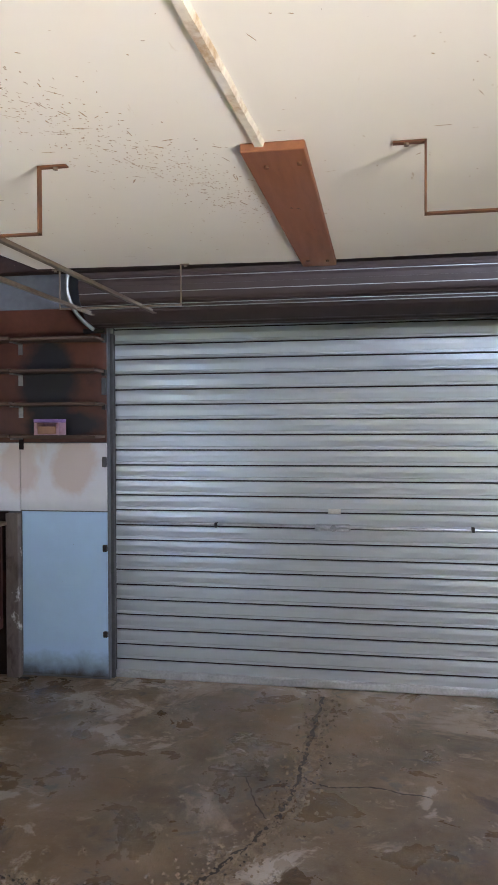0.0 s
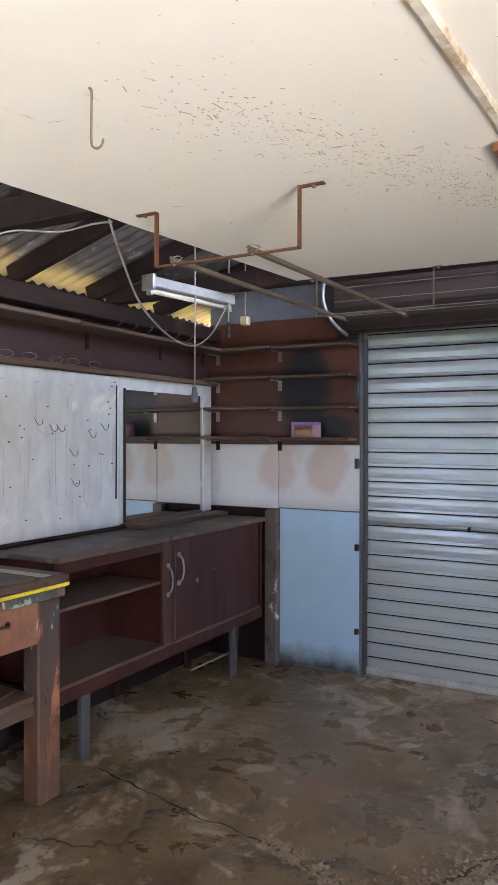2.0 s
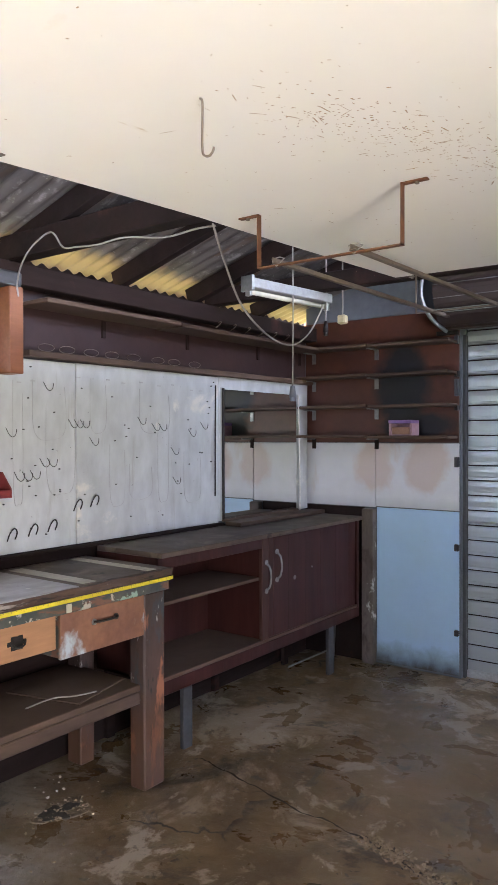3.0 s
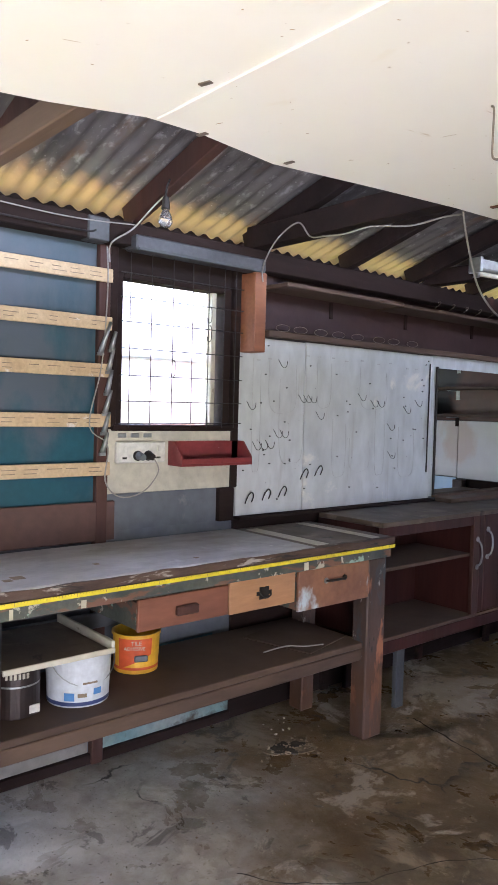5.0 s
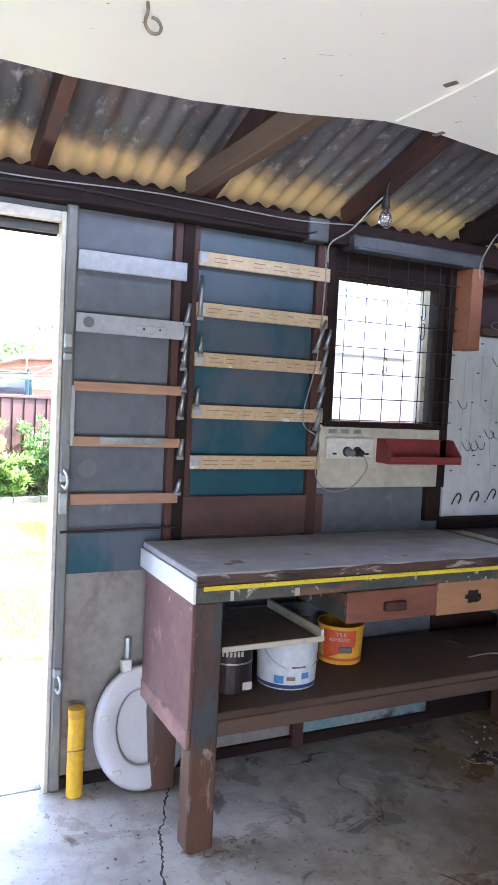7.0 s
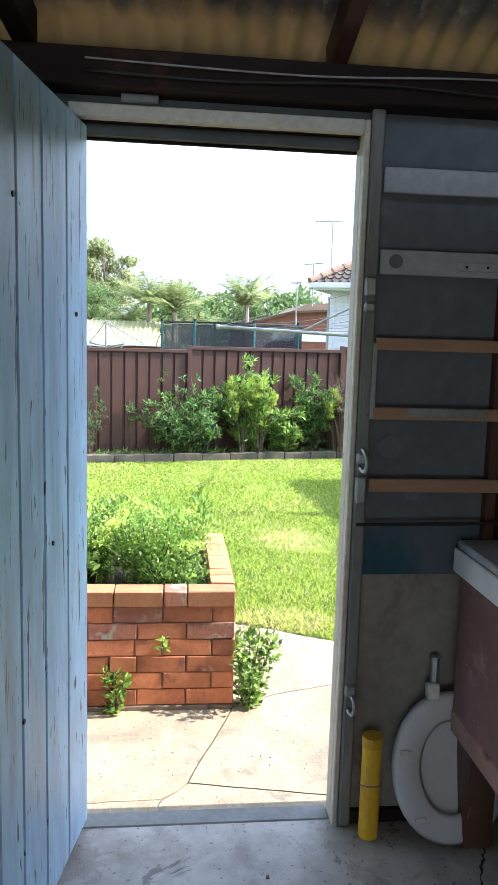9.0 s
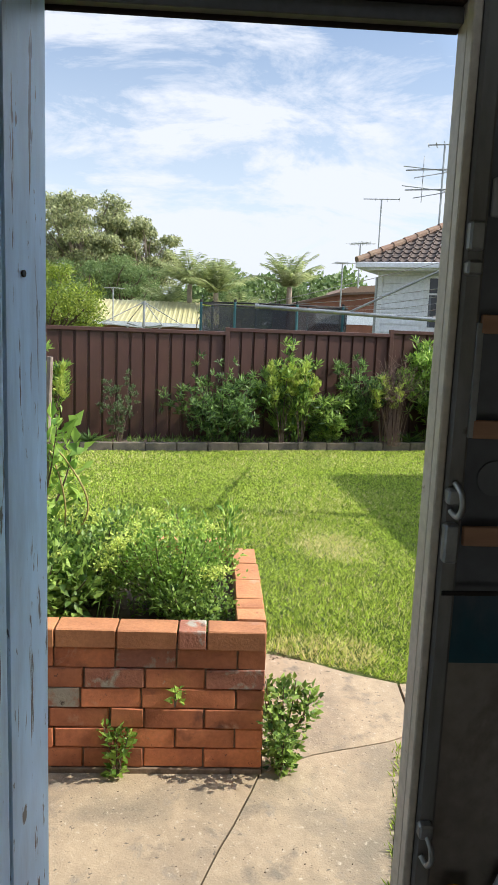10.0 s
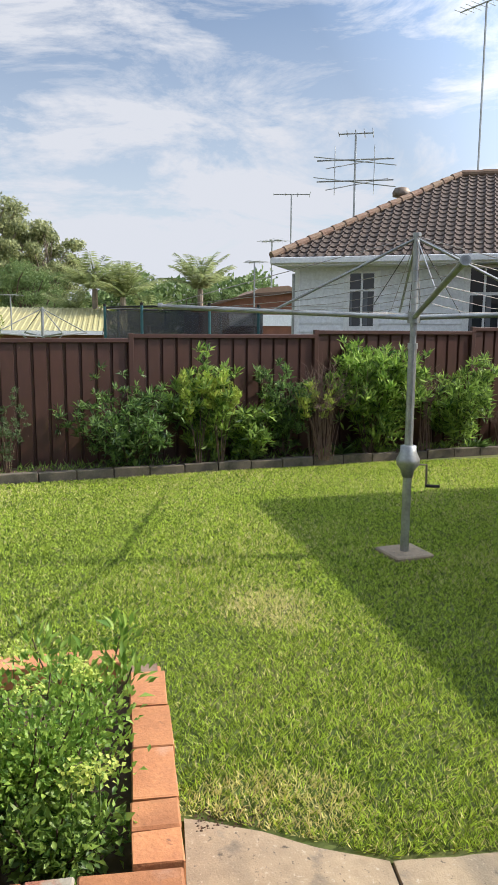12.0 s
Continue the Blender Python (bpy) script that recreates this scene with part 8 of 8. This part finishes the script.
def neighbour_house():
    hx, y0 = 0.0, 0.0
    h = thing("neighbour_house", (0, 0, G), "white weatherboard house with a brown tiled hip roof", "house")
    ye = y0 + 10.0
    wall = part("wall", box(-7.0, hx - 0.02, y0, ye, G, 2.50), M_TRIM, h)
    # boards, lapped
    win = ((0.98, 1.45, 1.45, 2.38), (3.06, 4.1, 1.1, 2.44), (6.2, 7.4, 1.2, 2.40))
    z = G
    while z < 2.50:
        cuts = sorted([(a - 0.09, b + 0.09) for a, b, za, zb in win if z < zb + 0.05 and z + 0.15 > za - 0.05])
        y = y0
        for a, b in cuts + [(ye, ye)]:
            if a > y:
                bm = bmesh.new()
                pts = [(hx - 0.018, z + 0.155), (hx - 0.012, z + 0.155), (hx + 0.012, z), (hx - 0.018, z)]
                for yy in (y, a):
                    for px, pz in pts:
                        bm.verts.new((px, yy, pz))
                bm.verts.ensure_lookup_table()
                v = bm.verts
                bm.faces.new((v[0], v[1], v[2], v[3]))
                bm.faces.new((v[7], v[6], v[5], v[4]))
                for i in range(4):
                    bm.faces.new((v[i], v[(i + 1) % 4], v[4 + (i + 1) % 4], v[4 + i]))
                part("board", bm, M_WEATHER, wall)
            y = b
        z += 0.158
    for a, b, za, zb in win:
        w = part("window", box(hx - 0.01, hx + 0.03, a - 0.09, b + 0.09, za - 0.09, zb + 0.05, 0.004), M_TRIM, h, "white sash window with dark glass")
        rows = [(za, za + (zb - za) * 0.66), (za + (zb - za) * 0.70, zb)]
        n = 2 if b - a < 1 else 4
        for r0, r1 in rows:
            for i in range(n):
                wa = a + (b - a) * i / n + 0.02
                wb = a + (b - a) * (i + 1) / n - 0.02
                part("pane", box(hx + 0.031, hx + 0.033, wa, wb, r0, r1), M_DARKGLASS, w)
                part("pane_bead", box(hx + 0.033, hx + 0.04, wa - 0.012, wa, r0 - 0.01, r1 + 0.01), M_TRIM, w)
                if r0 == za:
                    part("curtain", box(hx + 0.0335, hx + 0.0345, wa + 0.01, wa + (wb - wa) * (0.45 if i % 2 else 0.25), r0 + 0.01, r1), M_GREYSHEET, w, "grey drawn curtain")
    part("corner_stop", box(hx - 0.05, hx + 0.02, y0 - 0.02, y0 + 0.07, G, 2.5, 0.004), M_TRIM, h)
    part("downpipe", rod((hx - 0.10, y0 - 0.06, G), (hx - 0.10, y0 - 0.06, 2.4), 0.04, sides=10), M_STEEL, h)
    part("soffit", box(-7.4, hx + 0.50, y0 - 0.28, ye + 0.5, 2.50, 2.53), M_TRIM, h)
    part("gutter", box(hx + 0.46, hx + 0.56, y0 - 0.34, ye + 0.55, 2.53, 2.64, 0.012), M_TRIM, h)
    part("gutter", box(-7.4, hx + 0.46, y0 - 0.38, y0 - 0.28, 2.53, 2.64, 0.012), M_TRIM, h)
    # hip roof
    ex, ey, zr, z0 = hx + 0.52, y0 - 0.34, 4.46, 2.62
    run = 3.15
    pitch = (zr - z0) / run
    r = part("roof", bmesh_roof(ex, ey, ye + 0.55, run, z0 - 0.02, zr - 0.02), M_TILE, h)
    # tiles on the slope facing the yard: rows across, each a curved pan
    bm = bmesh.new()
    rows = 19
    for i in range(rows):
        f0, f1 = i / rows, (i + 1.12) / rows
        xa, xb = ex - run * f0, ex - run * min(f1, 1)
        za, zb = z0 + (zr - z0) * f0, z0 + (zr - z0) * min(f1, 1)
        ya = ey + run * f0
        yb = ye + 0.55 - run * f0
        w = 0.165
        k = 0
        y = ya
        while y < min(yb, 6.2):
            t = [(0.0, 0.012), (0.35, -0.004), (0.7, 0.004), (0.86, 0.038), (1.0, 0.030)]
            lo = [bm.verts.new((xa + 0.012, y + w * u, za + dz + 0.030)) for u, dz in t]
            hi = [bm.verts.new((xb, y + w * u, zb + dz + 0.006)) for u, dz in t]
            un = [bm.verts.new((xa + 0.006, y + w * u, za + dz)) for u, dz in t]
            for j in range(4):
                bm.faces.new((lo[j], lo[j + 1], hi[j + 1], hi[j]))
                bm.faces.new((un[j], un[j + 1], lo[j + 1], lo[j]))
            y += w
            k += 1
    tiles = part("roof_tiles", bm, M_TILE, r)
    tiles["kind"] = "stuff"
    for i in range(17):
        f0, f1 = i / 17, (i + 1.08) / 17
        a = Vector((ex - run * f0, ey + run * f0, z0 + (zr - z0) * f0 + 0.05))
        b = Vector((ex - run * f1, ey + run * f1, z0 + (zr - z0) * f1 + 0.045))
        part("ridge_tile", rod(a, b, 0.075, sides=10, r2=0.062), M_RIDGE, r)
    for i in range(8):
        y = ey + run + i * 0.4
        part("ridge_tile", rod((ex - run, y, zr + 0.05), (ex - run, y + 0.42, zr + 0.045), 0.075, sides=10, r2=0.064), M_RIDGE, r)
    h.location, h.rotation_euler = (-17.0, 2.87, G), (0, 0, radians(-25.5))
    return h


def bmesh_roof(ex, ya, yb, run, z0, zr):
    bm = bmesh.new()
    a, b = bm.verts.new((ex, ya, z0)), bm.verts.new((ex, yb, z0))
    c, d = bm.verts.new((ex - 2 * run, yb, z0)), bm.verts.new((ex - 2 * run, ya, z0))
    e, f = bm.verts.new((ex - run, ya + run, zr)), bm.verts.new((ex - run, yb - run, zr))
    bm.faces.new((a, b, f, e))
    bm.faces.new((b, c, f))
    bm.faces.new((c, d, e, f))
    bm.faces.new((d, a, e))
    bm.faces.new((a, d, c, b))
    return bm


neighbour_house()


def antenna(x, y, z, h, boom, n, label, cross=False, ang=0.3):
    t = thing("tv_antenna", (x, y, z), label, "antenna", "tv antennas")
    part("pole", rod((x, y, z), (x, y, z + h), 0.025, sides=6), M_STEEL, t)
    d = Vector((math.sin(ang), math.cos(ang), 0))
    e = Vector((d.y, -d.x, 0))
    top = Vector((x, y, z + h))
    part("boom", rod(top - d * boom * 0.5, top + d * boom * 0.5, 0.016, sides=5), M_STEEL, t)
    for k in range(n):
        c = top + d * boom * (k / (n - 1) - 0.5)
        L = 0.22 + 0.25 * k / n
        part("element", rod(c - e * L, c + e * L, 0.008, sides=5), M_STEEL, t)
        part("element", rod(c - Vector((0, 0, L * 0.2)), c + Vector((0, 0, L * 0.12)), 0.006, sides=5), M_STEEL, t)
    if cross:
        for dz in (-0.55, -1.0):
            c = top + Vector((0, 0, dz))
            part("boom", rod(c - d * 0.85, c + d * 0.85, 0.018, sides=5), M_STEEL, t)
            for s in (-0.45, 0.42):
                part("element", rod(c + d * s + Vector((0, 0, -0.3)), c + d * s + Vector((0, 0, 0.3)), 0.010, sides=5), M_STEEL, t)
            part("boom", rod(c - d * 0.75 + Vector((0.4, 0, -0.25)), c + d * 0.85 + Vector((-0.4, 0, 0.1)), 0.012, sides=5), M_STEEL, t)
            part("boom", rod(c + d * 0.8 + Vector((0.3, 0, -0.2)), c - d * 0.85 + Vector((-0.3, 0, 0.15)), 0.012, sides=5), M_STEEL, t)


# ---- trees and distance ----
def tree(name, x, y, z, height, crown, n, leaf, mat, label, seed, clumps=40, flat=0.75, trunk=0.25, low=0.4):
    rng = np.random.default_rng(seed)
    t = thing(name, (x, y, z), label, "tree")
    bm = bmesh.new()
    pts = []
    tube([(x, y, z), (x + 0.1, y, z + height * low * 0.6), (x, y + 0.1, z + height * low)], trunk, bm, sides=8, taper=trunk * 0.7)
    fork = Vector((x, y + 0.1, z + height * low))
    for k in range(clumps):
        a = k * 2.399
        f = (k + 0.5) / clumps
        zz = low + (1 - low) * rng.random()
        prof = math.sin(math.pi * min(max((zz - low * 0.7) / (1.12 - low * 0.7), 0.05), 0.98)) ** 0.6
        rr = crown * prof * math.sqrt(rng.random())
        c = Vector((x + rr * math.cos(a), y + rr * math.sin(a), z + height * zz))
        tube(curve_points([fork, fork.lerp(c, 0.5) + Vector((rng.normal(0, 0.3), rng.normal(0, 0.3), rng.normal(0.2, 0.2))), c], 3), trunk * 0.28, bm, sides=5, taper=0.02)
        m = int(n / clumps)
        s = crown * rng.uniform(0.16, 0.30)
        off = rng.normal(0, 1, (m, 3))
        off /= np.linalg.norm(off, axis=1, keepdims=True)
        off *= rng.random((m, 1)) ** 0.4 * s
        off[:, 2] *= flat
        pts.append(off + np.array([[c.x - x, c.y - y, c.z - z]]))
    part("trunk", bm, M_TWIG if trunk < 0.2 else M_BARK, t)
    P = np.concatenate(pts)
    U = rng.normal(0, 1, P.shape)
    N = rng.normal(0, 0.7, P.shape) + np.array([[0, 0, 0.8]])
    ln = leaf * rng.uniform(0.6, 1.3, len(P))
    leaves_mesh("crown", P, N, U, ln, ln * 0.5, mat, t)
    return t


M_BARK = surface("pale_gum_bark", (0.32, 0.26, 0.2), (0.2, 0.16, 0.12), 0.8, scale=2, bump=0.2)
L_GUM = leaf_material("olive_gum_leaves", (0.12, 0.15, 0.065), (0.42, 0.44, 0.22), 0.5)
L_FAR = leaf_material("far_green_leaves", (0.09, 0.15, 0.05), (0.18, 0.25, 0.09), 0.5)
L_CITRUS = leaf_material("citrus_leaves", (0.06, 0.11, 0.015), (0.30, 0.37, 0.05), 0.4)
L_PALM = leaf_material("palm_fronds", (0.20, 0.26, 0.09), (0.40, 0.44, 0.22), 0.4)


vent = solid("roof_ventilator", lathe([(0.10, -0.3), (0.10, 0.02), (0.19, 0.04), (0.20, 0.12), (0.15, 0.21), (0.0, 0.25)], (-19.6, 5.80, 4.24), sides=18), M_BARE, "round dark roof ventilator behind the roof's hip", "roof vent", smooth=True)
antenna(-20.0, 4.85, 3.6, 2.05, 0.75, 5, "large tv antenna with crossed bars on a thin pole", True, 0.35)
antenna(-26.0, 4.73, 3.3, 2.05, 1.1, 4, "tv antenna on a thin pole above the roof", False, 0.2)
antenna(-26.0, 4.15, 2.6, 1.38, 0.8, 6, "small tv antenna above the far roofs", False, 0.9)
antenna(-26.0, 3.62, G, 3.6, 0.6, 5, "small tv antenna above the far roofs", False, 1.2)
antenna(-20.0, 7.76, 4.4, 4.15, 1.4, 9, "tall tv antenna mast above the tiled roof", False, 1.1)
antenna(-30.0, -4.11, 1.18, 1.25, 0.5, 4, "small tv antenna above the yellow roof", False, 0.4)


def far_buildings():
    b = thing("yellow_roofed_shed", (-32, -4, G), "long low building with a pale yellow green ribbed roof", "building")
    part("wall", box(-36.8, -30.2, -9.4, -0.6, G, 1.18), M_BROOF, b)
    pts = []
    y = -9.7
    while y < -0.35:
        for dy, dz in ((0, 0), (0.10, 0), (0.12, 0.03), (0.17, 0.03), (0.19, 0)):
            pts.append((0, y + dy, dz))
        y += 0.19
    bm = bmesh.new()
    lo = [bm.verts.new((-29.9, p[1], 1.22 + p[2])) for p in pts]
    hi = [bm.verts.new((-34.0, p[1], 2.10 + p[2])) for p in pts]
    bk = [bm.verts.new((-38.0, p[1], 1.22 + p[2])) for p in pts]
    for i in range(len(pts) - 1):
        bm.faces.new((lo[i], lo[i + 1], hi[i + 1], hi[i]))
        bm.faces.new((hi[i], hi[i + 1], bk[i + 1], bk[i]))
    part("roof", bm, M_YROOF, b)
    part("gutter", box(-29.92, -29.8, -9.75, -0.3, 1.10, 1.24), M_TRIM, b)
    c = thing("brown_brick_house", (-33, 5, G), "brown brick house with a low sloping roofline", "house")
    def yz(poly, xa, xb, bm=None):
        own = bmesh.new()
        va = [own.verts.new((xa, y, z)) for y, z in poly]
        vb = [own.verts.new((xb, y, z)) for y, z in poly]
        own.faces.new(va)
        own.faces.new(vb)
        for i in range(len(poly)):
            j = (i + 1) % len(poly)
            own.faces.new((va[i], va[j], vb[j], vb[i]))
        return own
    part("wall", yz([(2.3, G), (2.3, 1.98), (3.27, 2.30), (4.1, 2.50), (5.7, 2.62), (8.5, 2.66), (8.5, G)], -30, -37), M_BROOF, c)
    part("roof_edge", yz([(2.0, 1.98), (3.25, 2.36), (4.1, 2.58), (5.7, 2.70), (8.6, 2.74), (8.6, 2.66), (5.7, 2.62), (4.1, 2.50), (3.27, 2.28), (2.0, 1.90)], -29.8, -37.2), M_SHELF, c)
    part("pale_band", box(-29.99, -29.95, 3.4, 6.5, 1.45, 1.85), M_WEATHER, c, "pale band of wall")
    d = thing("red_tiled_roof", (-60, 12, G), "distant house with a red tiled roof", "house")
    part("wall", box(-66, -58, 7.6, 14, G, 3.0), M_BROOF, d)
    part("roof", yz([(7.0, 3.0), (9.5, 4.2), (11.5, 4.4), (14.6, 3.0)], -57.5, -66), M_RIDGE, d)
    e = thing("white_domed_roof", (-50, 7.6, G), "distant low white curved roof", "building")
    part("wall", box(-55, -50, 6.4, 9.6, G, 2.6), M_WEATHER, e)
    part("roof", yz([(6.2, 2.6), (6.8, 2.95), (7.6, 3.15), (8.6, 3.1), (9.8, 2.6)], -49.8, -55), M_TRIM, e)


far_buildings()


def trampoline():
    t = thing("trampoline", (-20.6, 1.10, G), "large trampoline with a black safety net on teal poles", "trampoline")
    cx, cy, r = -20.6, 1.10, 1.78
    net = bmesh.new()
    ring = [(cx + r * math.cos(a), cy + r * math.sin(a)) for a in [i * math.tau / 28 for i in range(28)]]
    lo = [net.verts.new((x, y, 0.72)) for x, y in ring]
    hi = [net.verts.new((x, y, 1.80 - 0.05 * abs(math.sin(4 * i * math.tau / 28)))) for i, (x, y) in enumerate(ring)]
    for i in range(28):
        j = (i + 1) % 28
        net.faces.new((lo[i], lo[j], hi[j], hi[i]))
    part("safety_net", net, net_material(), t)
    part("mat", lathe([(0, 0), (r - 0.05, 0), (r - 0.05, 0.02), (0, 0.02)], (cx, cy, 0.70), sides=28), M_BLACK, t)
    part("top_cord", tube([(x, y, 1.82) for x, y in ring] + [(ring[0][0], ring[0][1], 1.82)], 0.022), M_BLACK, t)
    part("frame_ring", tube([(x, y, 0.70) for x, y in ring] + [(ring[0][0], ring[0][1], 0.70)], 0.03), M_TEALPOLE, t)
    for k in range(8):
        a = 0.2 + k * math.tau / 8
        x, y = cx + (r + 0.05) * math.cos(a), cy + (r + 0.05) * math.sin(a)
        part("pole", rod((x, y, G), (x, y, 1.84), 0.030, sides=8), M_TEALPOLE, t)
        part("cap", rod((x, y, 1.84), (x, y, 1.90), 0.034, sides=8), M_BLACK, t)


trampoline()


def far_hoist():
    x, y = -22.0, -2.22
    h = thing("small_clothes_hoist", (x, y, G), "thin grey clothes hoist in the yard beyond the fence", "clothes hoist")
    part("mast", rod((x, y, G), (x, y, 1.85), 0.035, sides=8), M_STEEL, h)
    for k in range(4):
        a = 0.5 + k * math.pi / 2
        tip = (x + 1.15 * math.cos(a), y + 1.15 * math.sin(a), 1.24)
        part("arm", rod((x, y, 1.15), tip, 0.02, sides=6), M_STEEL, h)
        part("strut", rod((x, y, 1.82), tip, 0.012, sides=5), M_STEEL, h)
        part("brace", rod((x, y, 0.8), (x + 0.5 * math.cos(a), y + 0.5 * math.sin(a), 1.18), 0.016, sides=5), M_STEEL, h)


far_hoist()


def palm(x, y, z, h, fl, n, seed, label="palm tree with arching feathery fronds"):
    rng = random.Random(seed)
    t = thing("palm_tree", (x, y, z), label, "tree", "palm trees")
    part("trunk", tube([(x, y, z), (x + 0.1, y, z + h * 0.5), (x, y, z + h)], 0.16, sides=8, taper=0.11), M_BARK, t)
    P, U, N, L = [], [], [], []
    bm = bmesh.new()
    for k in range(n):
        a = k * 2.399 + rng.uniform(-0.2, 0.2)
        el = rng.uniform(0.55, 1.5)
        ln = fl * rng.uniform(0.8, 1.1)
        d = Vector((math.cos(a), math.sin(a), 0))
        pts = []
        for j in range(15):
            f = j / 14
            pts.append(Vector((x, y, z + h)) + d * (ln * math.cos(el) * f + 0.25 * ln * f * f * math.sin(el)) + Vector((0, 0, ln * (math.sin(el) * f - 0.33 * f * f * (1.1 - 0.3 * math.sin(el))))))
        tube(pts[::2], 0.03, bm, sides=4, taper=0.006)
        for j in range(2, 15):
            f = j / 14
            tang = (pts[j] - pts[j - 1]).normalized()
            side = tang.cross(Vector((0, 0, 1))).normalized()
            for s in (-1, 1):
                for q in range(2):
                    P.append(pts[j - 1].lerp(pts[j], q / 2) - Vector((x, y, z)))
                    U.append(side * s + tang * 0.6 + Vector((0, 0, -0.35 + rng.uniform(-0.2, 0.2))))
                    N.append(Vector((0, 0, 1)) + side * 0.2)
                    L.append(0.55 * fl / 2.2 * (1 - 0.55 * abs(f - 0.45)))
    part("rachis", bm, L_PALM, t)
    leaves_mesh("fronds", [tuple(p) for p in P], [tuple(p) for p in N], [tuple(p) for p in U], np.array(L), 0.035 * fl / 2.2, L_PALM, t)


palm(-34, -1.45, G, 3.1, 1.9, 26, 1)
palm(-33, -0.35, G, 2.75, 1.8, 26, 2)
palm(-35, -2.4, G, 2.0, 1.7, 18, 3)
palm(-34, 2.75, G, 3.15, 1.9, 24, 4)
palm(-33, 0.6, G, 1.7, 1.6, 16, 5)
tree("gum_tree", -48, -8.4, G, 8.4, 3.3, 26000, 0.20, L_GUM, "tall gum tree with an olive broken crown and pale limbs", 1, 80, 0.6, 0.32, 0.42)
tree("gum_tree", -49, -5.0, G, 7.3, 2.4, 16000, 0.20, L_GUM, "tall gum tree with an olive broken crown", 2, 56, 0.6, 0.26, 0.45)
tree("gum_tree", -52, -14.0, G, 6.0, 3.4, 8000, 0.22, L_GUM, "spreading gum tree behind the fence", 3, 36, 0.6, 0.28, 0.3)
tree("gum_tree", -50, -19.0, G, 5.6, 3.2, 6000, 0.22, L_GUM, "spreading gum tree behind the fence", 4, 30, 0.6, 0.28, 0.3)
tree("citrus_tree", -24, -5.35, G, 2.85, 1.9, 30000, 0.075, L_CITRUS, "rounded bright yellow green citrus tree", 5, 60, 0.85, 0.10, 0.25)
tree("garden_tree", -40, -4.8, G, 4.5, 1.9, 14000, 0.11, L_FAR, "dense green garden tree", 6, 46, 0.8, 0.16, 0.25)
tree("garden_tree", -40, -6.8, G, 4.1, 1.8, 12000, 0.11, L_FAR, "dense green garden tree", 7, 40, 0.8, 0.16, 0.25)
tree("garden_tree", -42, 0.9, G, 3.5, 1.7, 5000, 0.15, L_FAR, "dark green tree among the palms", 8, 36, 0.8, 0.16, 0.3)
tree("garden_tree", -42, 3.9, G, 3.6, 1.7, 5000, 0.15, L_FAR, "dark green tree among the palms", 9, 36, 0.8, 0.16, 0.3)
tree("garden_tree", -28, -0.75, G, 2.15, 0.45, 900, 0.10, L_CITRUS, "slender light green tree beside the yellow roof", 10, 12, 0.9, 0.05, 0.3)
rf = np.random.default_rng(77)
n = 42000
ang = rf.uniform(0, 1, n)
yy = -95 + 190 * ang
ridge = 6.2 + 1.2 * np.sin(yy * 0.16) + 0.8 * np.sin(yy * 0.45 + 1) + 0.5 * np.sin(yy * 1.3)
zz = G + ridge * rf.random(n) ** 0.6
xx = -95 + rf.normal(0, 2.5, n)
ob = leaves_mesh("far_woods", np.stack([xx, yy, zz], 1), rf.normal(0, 1, (n, 3)), rf.normal(0, 1, (n, 3)), rf.uniform(0.4, 0.9, n), 0.5, L_FAR)
tagged(ob, "distant line of green trees at the horizon", "trees", "", "stuff")
